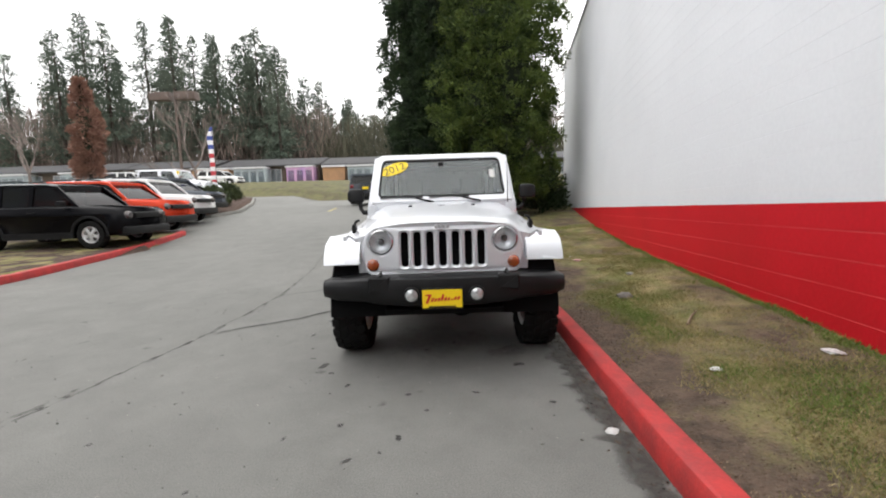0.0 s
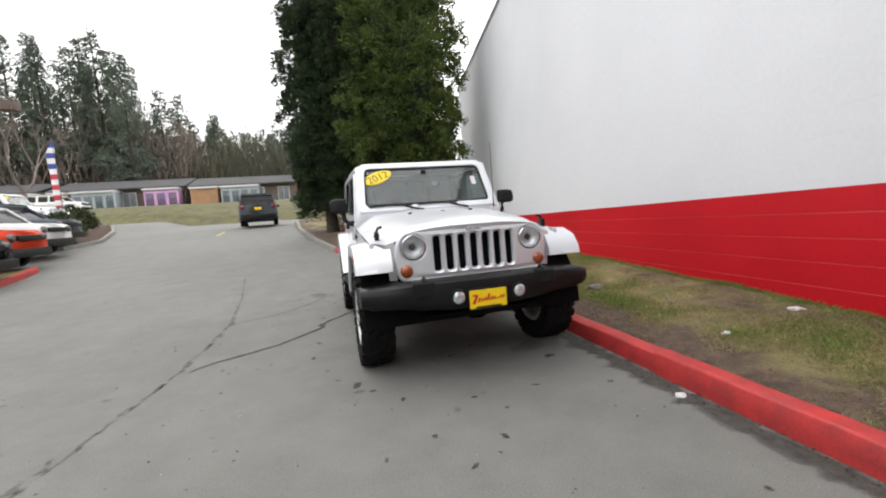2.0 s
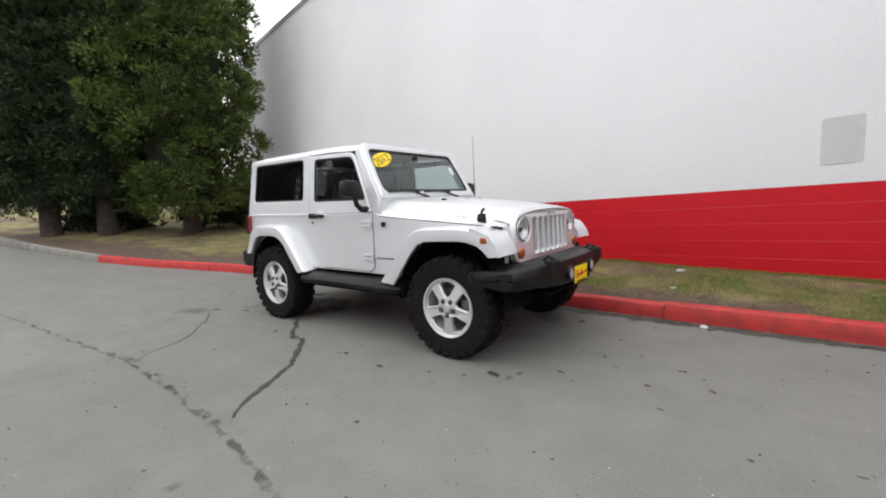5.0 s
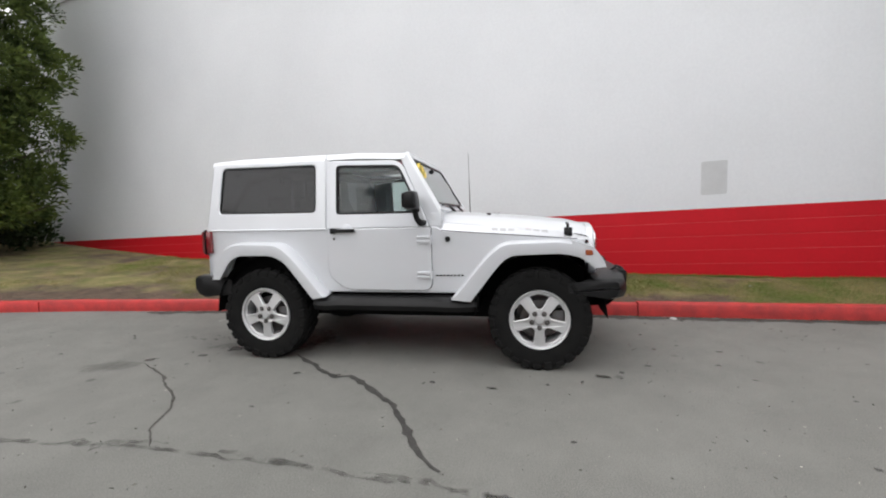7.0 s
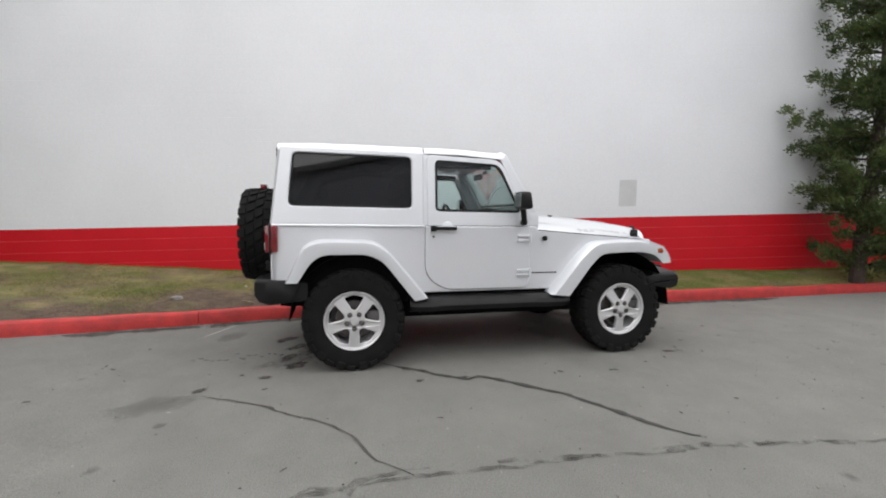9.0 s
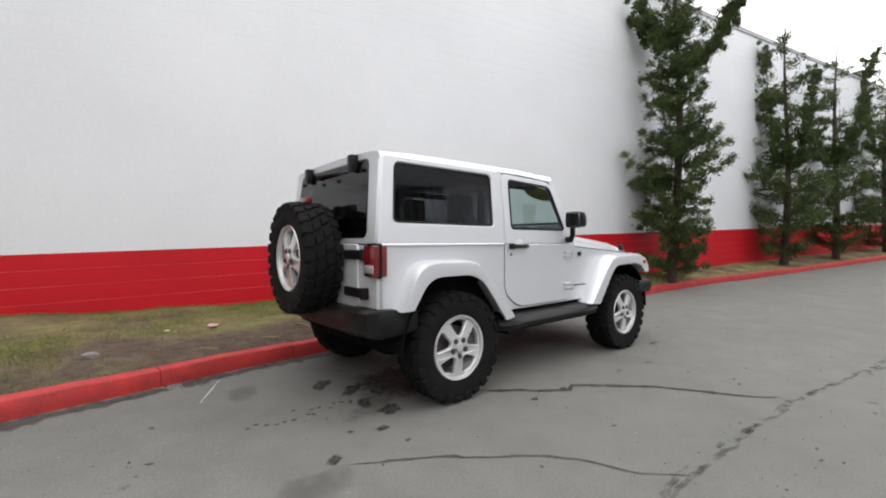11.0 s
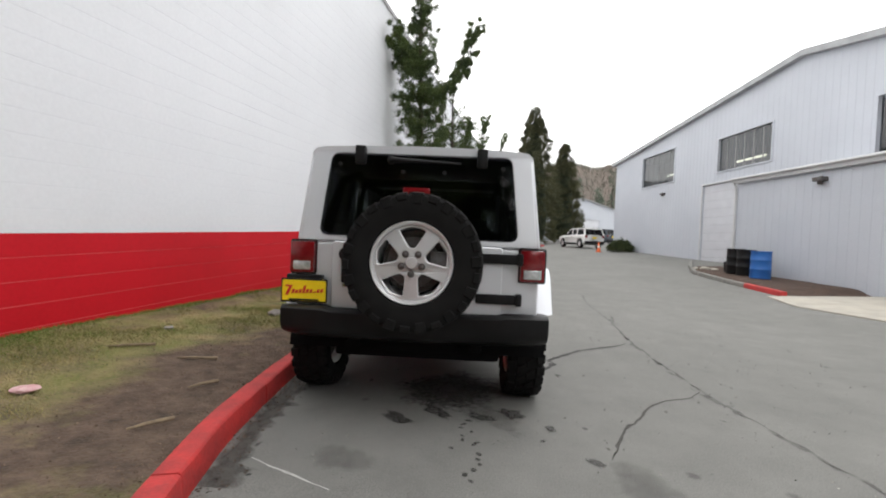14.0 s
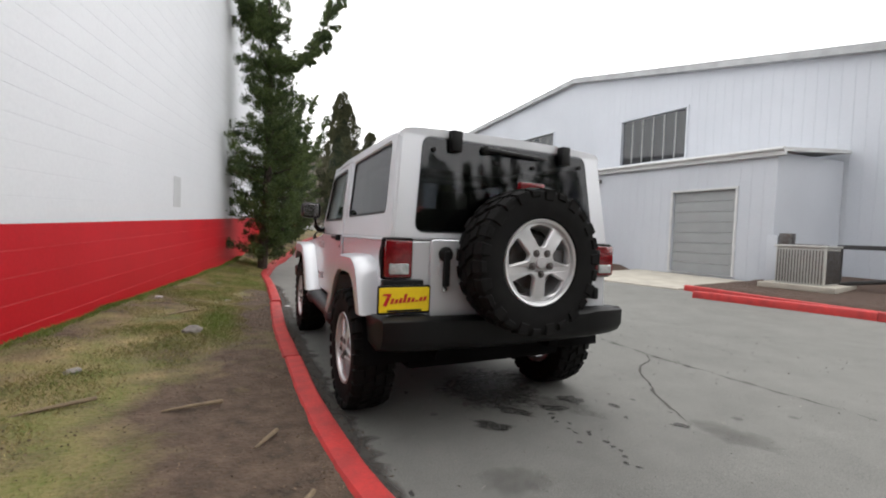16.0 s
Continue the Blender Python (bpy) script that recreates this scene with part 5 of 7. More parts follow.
ribbon("crack", [(-0.82, 2.2), (-1.07, 1.89), (-1.30, 1.58), (-1.26, 1.48), (-1.45, 1.25), (-1.72, 0.97), (-2.05, 0.78), (-2.27, 0.66), (-2.40, 0.52)], 0.04, TAR, 1)
ribbon("crack", [(-1.22, 3.47), (-1.45, 3.05), (-1.62, 2.85), (-1.80, 2.60), (-2.02, 2.44), (-2.25, 2.35), (-2.40, 2.20)], 0.021, GRIME, 2)
ribbon("crack", [(-3.3, -4.6), (-2.95, -3.0), (-2.78, -1.2), (-2.60, -0.2), (-2.50, 0.5), (-2.46, 1.3), (-2.42, 2.2), (-2.47, 2.85), (-2.6, 4.2), (-2.9, 6.5)], 0.075, BLOTCH, 3, 0.003, 0.03)
ribbon("crack", [(-2.62, -0.3), (-2.52, 0.35), (-2.47, 0.9)], 0.11, BLOTCH, 4, 0.005, 0.05)
ribbon("crack", [(-2.44, 1.2), (-2.40, 1.75)], 0.1, BLOTCH, 5, 0.005, 0.04)
ribbon("crack", [(-2.36, 2.1), (-2.46, 2.75)], 0.11, BLOTCH, 6, 0.005, 0.05)
ribbon("crack", [(-2.95, -1.5), (-2.8, -1.0), (-2.74, -0.7)], 0.13, BLOTCH, 16, 0.005, 0.05)
ribbon("gutter_dirt", [(kerb_x(y) - 0.09, y) for y in np.linspace(-4.2, 5.2, 40)], 0.17, GRIME, 31, 0.003, 0.025)
ribbon("road_mark", [(0.76, 3.68), (0.52, 3.80), (0.26, 3.92)], 0.011, CHALK, 7, 0.005, 0.006, "thin white painted mark")
rr = random.Random(5)
# wide blot 21 under the rear axle is damp plus painted car shade
for cx, cy, rx, ry, m, s in ((-1.30, 3.72, 0.26, 0.14, DAMP, 1), (-1.12, 3.5, 0.06, 0.035, STAIN_SHADE, 2), (0.07, 3.06, 0.13, 0.07, STAIN_SHADE, 3), (0.28, 3.62, 0.17, 0.13, DAMP, 4), (-0.55, 2.95, 0.28, 0.14, DAMP, 5),
                         (-1.02, -0.46, 0.05, 0.09, STAIN_SHADE, 6), (-0.92, -0.62, 0.04, 0.03, STAIN_SHADE, 7), (-0.74, -0.85, 0.05, 0.03, STAIN_SHADE, 8), (-1.15, -0.30, 0.05, 0.025, STAIN_SHADE, 9), (-0.30, -1.55, 0.06, 0.03, STAIN_SHADE, 10),
                         (0.18, -1.02, 0.05, 0.03, STAIN_SHADE, 11), (0.55, -0.55, 0.09, 0.05, STAIN_SHADE, 12), (-1.35, 0.35, 0.07, 0.03, STAIN_SHADE, 13), (-1.30, 0.80, 0.05, 0.035, STAIN_SHADE, 14), (-1.25, 1.95, 0.06, 0.04, STAIN_SHADE, 15),
                         (-0.95, 3.1, 0.10, 0.05, STAIN_SHADE, 16), (-0.15, -1.25, 0.03, 0.02, STAIN_SHADE, 17), (-0.55, -1.75, 0.05, 0.02, STAIN_SHADE, 18), (-0.25, 2.45, 0.5, 0.35, STAIN_SHADE, 21), (-0.5, 2.98, 0.12, 0.05, STAIN_SHADE, 25), (-0.2, 2.93, 0.16, 0.06, STAIN_SHADE, 26), (-0.1, 0.1, 0.5, 0.5, DAMP, 22), (-0.72, 2.9, 0.11, 0.07, STAIN_SHADE, 23), (0.55, -0.25, 0.25, 0.12, DAMP, 24)):
    k = 0.62 if 6 <= s <= 18 else 1
    blot(cx, cy, rx * k, ry * k, m, s, 0.003 + 0.0004 * (s % 5), turn=rr.uniform(0, 3))
for k in range(46):
    x, y = rr.uniform(-2.3, 0.8), rr.uniform(-2.6, 4.6)
    blot(x, y, rr.uniform(0.008, 0.032), rr.uniform(0.008, 0.02), STAIN_SHADE, 40 + k, 0.003, "drip", rr.uniform(0, 3))
for k in range(14):
    blot(-0.42 + 0.05 * rr.gauss(0, 1), 3.05 + 0.055 * k, rr.uniform(0.012, 0.03), rr.uniform(0.01, 0.02), STAIN_SHADE, 90 + k, 0.0035, "drip", rr.uniform(0, 3))

# dead leaves and grit in the gutter
rng = np.random.default_rng(3)
n = 1500
yy = rng.uniform(-4, 5.2, n)
base = np.array([(kerb_x(y) - abs(rng.normal(0, 0.07)) - 0.012, y, 0.004 + rng.uniform(0, 0.006)) for y in yy])
al = rng.normal(size=(n, 3)) * np.array((0.012, 0.012, 0.003))
tagged(new("gutter_litter", blades_mesh("gutter_litter", base, al, rng.uniform(0.003, 0.007, n), surface("dead_leaf", (0.09, 0.05, 0.025), (0.035, 0.03, 0.022), rough=0.9, island=0.5))), "brown leaf litter and grit along the kerb", "litter", kind="stuff")

# loose grit, leaf scraps and pale chips on the asphalt
n = 3400
x, y = rng.uniform(-4.6, 1.0, n), rng.uniform(-3.6, 6.2, n)
base = np.array([(a_, b_, ground_z(a_, b_) + 0.003) for a_, b_ in zip(x, y) if a_ < kerb_x(b_) - 0.02])
n = len(base)
al = rng.normal(size=(n, 3)) * np.array((0.008, 0.008, 0.001)) * rng.uniform(0.4, 1.6, (n, 1))
tagged(new("road_grit", blades_mesh("road_grit", base, al, rng.uniform(0.002, 0.006, n), surface("mixed_grit", (0.3, 0.29, 0.26), (0.03, 0.028, 0.025), rough=0.9, scale=3, fine=60, bump=0, island=0.7))), "loose grit and leaf scraps on the asphalt", "litter", kind="stuff")

# ---------------------------------------------------------------- grass blades
rng = np.random.default_rng(8)


def patch(x, y):
    return noise.noise((x * 0.9, y * 0.9, 9)) + 0.6 * noise.noise((x * 2.6, y * 2.6, 4))


tuft_at, tuft_up, edge_at, edge_up = [], [], [], []
for k in range(300000):
    y = rng.uniform(-7.5, 8.5)
    x0, x1 = kerb_x(y) + 0.16, wall_x(y) - 0.02
    x = rng.uniform(x0, x1)
    edge = x > x1 - 0.07 - 0.25 * max(0, noise.noise((y * 1.7, 2.0, 0))) * rng.uniform(0, 1)
    lush = patch(x, y) - 0.75 * worn_soil(x, y)
    if not edge and lush < rng.uniform(-0.35, 0.35):
        continue
    h = rng.uniform(0.012, 0.03) * (1.6 if edge else 1 + 0.7 * max(0, lush))
    at = (x, y, lawn_z(x, y) + 0.028 * noise.noise((x * 1.3, y * 1.3, 0)) * min(1, 5 * (x - x0) / (x1 - x0)) + 0.012 * noise.noise((x * 5, y * 5, 2)) - 0.002)
    up = (rng.normal(0, 0.7) * h, rng.normal(0, 0.7) * h, h)
    green = edge or lush > rng.uniform(0.15, 0.9)
    (edge_at if green else tuft_at).append(at)
    (edge_up if green else tuft_up).append(up)
GRASS = foliage("grass_blade", (0.1, 0.135, 0.028), (0.36, 0.29, 0.14), 0.9, 0.6, 1.6)
GRASS_GREEN = foliage("green_grass_blade", (0.085, 0.15, 0.022), (0.19, 0.23, 0.06), 0.85, 0.5, 2.0)
tagged(new("grass", blades_mesh("grass", np.array(tuft_at), np.array(tuft_up), 0.002, GRASS)), "thin short straw and olive grass on the lawn", "grass", kind="stuff")
tagged(new("grass", blades_mesh("grass", np.array(edge_at), np.array(edge_up), 0.002, GRASS_GREEN)), "fresh green grass tufts along the wall", "grass", kind="stuff")


# crumbs of soil, bark and leaf on the bare ground
pts, als = [], []
for k in range(16000):
    y = rng.uniform(-6, 8)
    x0, x1 = kerb_x(y) + 0.16, wall_x(y) - 0.02
    x = x0 + (x1 - x0) * rng.uniform(0, 1) ** 1.6
    pts.append((x, y, lawn_z(x, y) + 0.028 * noise.noise((x * 1.3, y * 1.3, 0)) * min(1, 5 * (x - x0) / (x1 - x0)) + 0.012 * noise.noise((x * 5, y * 5, 2)) + 0.004))
    q, a = rng.uniform(0.004, 0.017), rng.uniform(0, 6.28)
    als.append((q * math.cos(a), q * math.sin(a), rng.uniform(-0.2, 0.5) * q))
CRUMB = surface("soil_crumb", (0.2, 0.15, 0.105), (0.085, 0.064, 0.045), rough=0.95, scale=8, fine=60, bump=0, island=0.5, spec=0.1)
tagged(new("soil_crumbs", blades_mesh("soil_crumbs", np.array(pts), np.array(als), rng.uniform(0.002, 0.006, len(pts)), CRUMB)), "brown crumbs of soil, bark and leaf on the lawn", "litter", kind="stuff")


def stone(name, x, y, size, material, label, category, seed, flat=0.5, z=None):
    bm = bmesh.new()
    bmesh.ops.create_icosphere(bm, subdivisions=2, radius=size)
    for v in bm.verts:
        k = 1 + 0.35 * noise.noise(v.co * (2 / size) + Vector((seed, 0, 0)))
        v.co = Vector((v.co.x * k * 1.3, v.co.y * k, v.co.z * k * flat))
    zz = lawn_z(x, y) if z is None else z
    return tagged(part(name, bm, material, at=pose(x, y, zz + size * flat * 0.4, 0, 0, seed * 40)), label, category)


ROCK = surface("grey_rock", (0.3, 0.29, 0.28), (0.16, 0.15, 0.14), rough=0.9, scale=20, fine=90, bump=0.6)
DARKROCK = surface("dark_rock", (0.1, 0.09, 0.08), (0.22, 0.2, 0.18), rough=0.9, scale=30, fine=90, bump=0.6)
PAPER = surface("crumpled_paper", (0.62, 0.61, 0.6), (0.45, 0.44, 0.43), rough=0.8, scale=30, fine=90)
RAG = surface("pink_rag", (0.5, 0.25, 0.25), (0.6, 0.42, 0.42), rough=0.9, scale=25, fine=90)
for x, y, s, m, l, c in ((2.5, -1.13, 0.07, PAPER, "crumpled pale paper scrap on the lawn", "litter"), (1.72, -1.17, 0.05, PAPER, "small pale scrap on the grass", "litter"), (0.9, -1.55, 0.05, PAPER, "flattened pale scrap by the kerb", "litter"),
                         (1.95, 0.75, 0.11, DARKROCK, "dark clod of earth and stone on the lawn", "stone"), (2.5, 1.9, 0.06, ROCK, "grey stone on the lawn", "stone"), (2.28, 3.45, 0.07, RAG, "crumpled pinkish rag on bare soil", "litter"),
                         (1.55, 4.55, 0.07, ROCK, "pale flat stone on bare soil", "stone"), (2.3, 3.9, 0.04, PAPER, "white scrap on the grass", "litter"), (1.9, -2.8, 0.04, ROCK, "small stone on the lawn", "stone")):
    s *= 0.65 if m is PAPER else 0.8
    stone("litter" if c == "litter" else "stone", x, y, s, m, l, c, int(abs(x * 10 + y * 7)) % 9, 0.35 if c == "litter" else 0.55, 0.0 if x < 0.95 else None)
STICK = surface("dry_stick", (0.25, 0.19, 0.12), (0.16, 0.12, 0.08), rough=0.9, scale=20)
for x, y, l, a in ((2.0, -0.35, 0.5, 0.9), (1.35, 3.0, 0.2, 1.0), (1.62, 2.55, 0.3, 0.2), (2.25, 2.4, 0.35, 0.5), (1.25, 3.6, 0.22, 0.9)):
    z = lawn_z(x, y) + 0.022
    bm = tube([(x, y, z), (x + l * 0.5 * math.cos(a), y + l * 0.5 * math.sin(a) + 0.02, z + 0.012), (x + l * math.cos(a), y + l * math.sin(a), z + 0.004)], [0.012, 0.01, 0.006], 6)
    tagged(part("stick", bm, STICK), "dry broken stick lying on the lawn", "stick")

# ---------------------------------------------------------------- trees
CEDAR = foliage("cedar_leaf", (0.022, 0.04, 0.01), (0.13, 0.175, 0.036), 0.7, 0.2, 1.7)
CEDAR_DARK = foliage("dark_cedar_leaf", (0.011, 0.021, 0.011), (0.045, 0.075, 0.026), 0.7, 0.2, 1.7)
PINE = foliage("juniper_leaf", (0.022, 0.04, 0.014), (0.11, 0.15, 0.045), 0.7, 0.3, 2.2)
# fir green lightened and greyed: distance haze is painted into it
FIR = foliage("hazy_fir_leaf", (0.055, 0.078, 0.058), (0.13, 0.155, 0.115), 0.8, 0.4, 0.2)
THICKET = surface("thicket_twig", (0.27, 0.21, 0.18), (0.16, 0.13, 0.112), rough=0.95, scale=0.3, fine=4, bump=0, island=0.4, spec=0.1)
BRUSH = surface("dull_brush", (0.12, 0.115, 0.08), (0.075, 0.075, 0.055), rough=0.95, scale=0.3, fine=4, bump=0, island=0.4, spec=0.1)
RUST = foliage("rust_leaf", (0.15, 0.072, 0.05), (0.33, 0.19, 0.14))
BROWNCONE = foliage("bronze_cedar_leaf", (0.04, 0.044, 0.022), (0.105, 0.105, 0.05), 0.8, 0.3, 0.8)
SHRUB = foliage("shrub_leaf", (0.02, 0.032, 0.012), (0.08, 0.1, 0.04))
BARK = surface("bark", (0.07, 0.05, 0.04), (0.035, 0.027, 0.022), rough=0.95, scale=6, fine=40, bump=1.0, depth=0.02)
TWIG = surface("bare_twig", (0.22, 0.18, 0.16), (0.14, 0.115, 0.10), rough=0.95, scale=3, fine=40, bump=0.2, island=0.3)
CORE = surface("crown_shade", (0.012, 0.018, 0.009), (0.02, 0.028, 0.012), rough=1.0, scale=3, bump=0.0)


def sprays(rng, centres, outward, spread, count, length, width, droop=0.0):
    """Leaf sprays round clump centres: base points, directions and widths."""
    n = len(centres)
    c = np.repeat(centres, count, axis=0)
    o = np.repeat(outward, count, axis=0)
    base = c + rng.normal(size=(n * count, 3)) * np.repeat(np.asarray(spread).reshape(-1, 1) * np.ones((n, 1)), count, axis=0)
    d = o * 0.9 + rng.normal(size=(n * count, 3)) * 0.55
    d[:, 2] -= droop
    d /= np.linalg.norm(d, axis=1, keepdims=True)
    L = rng.uniform(0.6, 1.3, (n * count, 1)) * length
    return base, d * L, (L[:, 0] * width)


def column_tree(name, x, y, height, radius, seed, leaf, label, low=0.7, tip=0.25, clumps=420, per=70, length=0.14, belly=0.35, trunk=0.2, z=None, lump_size=0.36):
    """A dense evergreen: tapered trunk, near-black core painted as inner shade, and thousands of sprays in overlapping
    clumps.
    """
    rng = np.random.default_rng(seed)
    z0 = ground_z(x, y) + 0.12 if z is None else z
    t = thing(name, label, "tree", pose(x, y, z0))
    lean = rng.normal(0, 0.02, 2)
    part("trunk", tube([(lean[0] * h, lean[1] * h, h - 0.15) for h in np.linspace(0, height * 0.96, 9)], [trunk * 1.35] + [trunk * (1 - 0.93 * k / 8) for k in range(1, 9)], 10), BARK, t)

    def profile(f):
        return radius * np.where(f < belly, 0.72 + 0.28 * np.sin(np.clip(f / belly, 0, 1) * np.pi / 2), (1 - tip * 0) * (1 - ((f - belly) / (1 - belly)) ** 1.6) + tip * 0.05)

    f = rng.beta(1.05, 1.25, clumps)
    h = low + f * (height - low)
    a = rng.uniform(0, 2 * np.pi, clumps)
    lump = 1 + 0.14 * np.sin(3 * a + h * 1.1 + seed) + 0.08 * np.sin(7 * a - h * 2.3)
    r = profile(f) * lump * np.sqrt(rng.uniform(0.3, 0.98, clumps))
    cen = np.repeat(np.c_[r * np.cos(a), r * np.sin(a), h], per, axis=0)
    out = np.repeat(np.c_[np.cos(a), np.sin(a), np.full(clumps, 0.45)], per, axis=0)
    size = np.repeat(rng.uniform(0.7, 1.25, clumps), per)[:, None] * lump_size
    v = rng.normal(size=(clumps * per, 3)) + out * 0.8
    v /= np.linalg.norm(v, axis=1, keepdims=True)
    b = cen + v * size * rng.uniform(0.35, 1.0, (clumps * per, 1)) * np.array((1, 1, 0.8))
    d = v * 0.8 + out * 0.4 + rng.normal(size=v.shape) * 0.35
    d *= rng.uniform(0.6, 1.25, (clumps * per, 1)) * length / np.linalg.norm(d, axis=1, keepdims=True)
    w = np.linalg.norm(d, axis=1) * 0.2
    part("crown", blades_mesh("crown", b, d, w, leaf), leaf, t)
    # near-black core put in to block gaps and paint the crown's inner shade
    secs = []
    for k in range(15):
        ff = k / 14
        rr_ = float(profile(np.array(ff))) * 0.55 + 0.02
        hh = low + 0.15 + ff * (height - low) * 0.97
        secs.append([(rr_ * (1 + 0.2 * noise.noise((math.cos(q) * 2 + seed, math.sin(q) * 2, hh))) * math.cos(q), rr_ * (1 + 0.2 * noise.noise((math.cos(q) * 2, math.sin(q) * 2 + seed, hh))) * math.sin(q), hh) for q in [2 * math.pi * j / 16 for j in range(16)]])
    part("shade_core", loft(secs), CORE, t)
    # low limbs
    limbs = bmesh.new()
    for k in range(9):
        q, hh = rng.uniform(0, 6.28), rng.uniform(0.5, 2.4)
        tube([(0, 0, hh), (0.5 * radius * math.cos(q), 0.5 * radius * math.sin(q), hh + 0.15), (0.9 * radius * math.cos(q), 0.9 * radius * math.sin(q), hh + 0.5)], [0.05, 0.03, 0.01], 6, limbs)
    part("limb_work", limbs, BARK, t)
    return t


column_tree("cedar_tree", -0.75, 13.9, 14.5, 1.4, 11, CEDAR_DARK, "tall dark green columnar cedar on the lawn", clumps=900, per=125, length=0.115, lump_size=0.34)
column_tree("cedar_tree", 0.30, 13.0, 15.0, 1.5, 12, CEDAR_DARK, "tall dark green columnar cedar behind a bushier one", low=1.0, clumps=950, per=125, length=0.115, lump_size=0.34)
column_tree("cedar_tree", 2.0, 11.7, 14.0, 2.05, 13, CEDAR, "broad bright green cedar with lumpy foliage", low=0.75, clumps=1150, per=170, length=0.11, lump_size=0.38)


def open_conifer(name, x, y, height, reach, seed, label, limbs=(), gaps=0.0, whorls=26, per=26, length=0.13, tuft=0.1):
    """A loose evergreen: leader, whorls of limbs with clumps along them, ragged outline."""
    rng = np.random.default_rng(seed)
    z0 = lawn_z(x, y) - 0.02
    t = thing(name, label, "tree", pose(x, y, z0))
    part("trunk", tube([(0.06 * math.sin(h * 0.7 + seed), 0.05 * math.cos(h * 0.9), h) for h in np.linspace(-0.1, height, 12)], [0.12 * (1 - 0.9 * k / 11) for k in range(12)], 8), BARK, t)
    wood = bmesh.new()
    cen, out, spr = [], [], []
    def limb(p0, p1, curl, thick, clump):
        p0, p1 = Vector(p0), Vector(p1)
        mid = (p0 + p1) / 2 + Vector((0, 0, -curl))
        tube([p0, mid, p1], [thick, thick * 0.7, thick * 0.25], 5, wood)
        n = max(2, int((p1 - p0).length / 0.16))
        for i in range(n + 1):
            w = 0.25 + 0.8 * i / n
            q = p0 * (1 - w) ** 2 + mid * 2 * w * (1 - w) + p1 * w * w
            cen.append(q + Vector(rng.normal(0, 0.05, 3)))
            dd = (p1 - p0).normalized() + Vector((0, 0, 0.45))
            out.append(dd)
            spr.append(clump * (1.0 - 0.35 * w))
    for k in range(whorls):
        f = (k + rng.uniform(0, 0.6)) / whorls
        h = 0.25 + f * (height - 0.35)
        taper = (1 - f) ** 0.75 * (0.55 + 0.45 * min(1, f * 6))
        lump = 1 + 0.2 * math.sin(h * 2.1 + seed)
        for j in range(5):
            a = rng.uniform(0, 2 * np.pi)
            if rng.uniform() < gaps * min(1, max(0, f * 2.2 - 0.7)):
                continue
            L = reach * taper * lump * rng.uniform(0.55, 1.1) + 0.1
            limb((0, 0, h), (L * math.cos(a), L * math.sin(a), h + L * rng.uniform(0.1, 0.5)), 0.06 * L, 0.018, tuft)
    for (h0, dx, dy, dz, th) in limbs:
        steps_ = 5
        prev = Vector((0, 0, h0))
        tip = Vector((dx, dy, h0 + dz))
        for s in range(steps_):
            w = (s + 1) / steps_
            nxt = Vector((0, 0, h0)).lerp(tip, w) + Vector((0, 0, -0.35 * dz * math.sin(w * math.pi)))
            limb(prev, nxt, 0.0, th * (1 - 0.15 * s), 0.09)
            for j in range(6):
                a = rng.uniform(0, 2 * np.pi)
                L = rng.uniform(0.3, 0.7) * (1 - 0.55 * w)
                along = (tip - Vector((0, 0, h0))).normalized()
                limb(nxt.lerp(prev, rng.uniform(0, 1)), nxt + along * L * 0.6 + Vector((L * 0.8 * math.cos(a), L * 0.8 * math.sin(a), 0.05)), 0.0, 0.01, 0.045)
            prev = nxt
    tagged(part("limb_work", wood, BARK, t), kind="stuff")
    b, d, w = sprays(rng, np.array(cen), np.array(out), np.array(spr), per, length, 0.16)
    part("crown", blades_mesh("crown", b, d, w, PINE), PINE, t)
    return t


open_conifer("conifer", 1.05, -6.15, 8.6, 1.02, 21, "ragged dark green conifer against the white wall", limbs=((4.9, -1.45, 0.5, 1.7, 0.03), (5.6, 0.6, 0.5, 0.9, 0.02)), whorls=40, per=120, length=0.065, gaps=0.3, tuft=0.075)
open_conifer("conifer", 0.25, -12.2, 7.4, 1.35, 22, "ragged conifer with a leaning leader by the wall", limbs=((3.2, 0.5, 0.3, 3.4, 0.03), (3.0, -0.7, 0.0, 2.6, 0.03)), gaps=0.75, whorls=28, per=60, length=0.08, tuft=0.09)
open_conifer("conifer", -0.4, -15.8, 7.6, 1.4, 23, "sparse twin-topped conifer by the wall", limbs=((3.4, 0.9, 0.2, 3.3, 0.03), (3.4, -0.8, 0.2, 3.2, 0.03)), gaps=0.75, whorls=28, per=60, length=0.08, tuft=0.09)
open_conifer("conifer", -1.25, -20.6, 8.6, 1.6, 24, "sparse conifer with long side limbs near the wall's end", limbs=((4.2, -1.4, 0.3, 2.6, 0.03), (4.0, 0.8, 0.0, 3.3, 0.03)), gaps=0.75, whorls=28, per=60, length=0.08, tuft=0.09)
column_tree("cypress_tree", -7.7, -40.5, 14.5, 2.9, 31, BROWNCONE, "tall bronze-green cone-shaped cypress", low=0.3, belly=0.12, clumps=520, per=130, length=0.17, lump_size=0.5, z=ground_z(-7.7, -40))
column_tree("cypress_tree", -12.6, -47.5, 12.0, 2.6, 32, BROWNCONE, "bronze-green cone-shaped cypress beside a taller one", low=0.3, belly=0.12, clumps=460, per=120, length=0.17, lump_size=0.5, z=ground_z(-12.6, -47))
column_tree("cypress_tree", -3.3, -45.0, 7.5, 1.7, 33, BROWNCONE, "low cypress behind the white wall's end", low=0.3, belly=0.2, clumps=220, per=40, length=0.28, lump_size=0.45, z=ground_z(-3.3, -45))


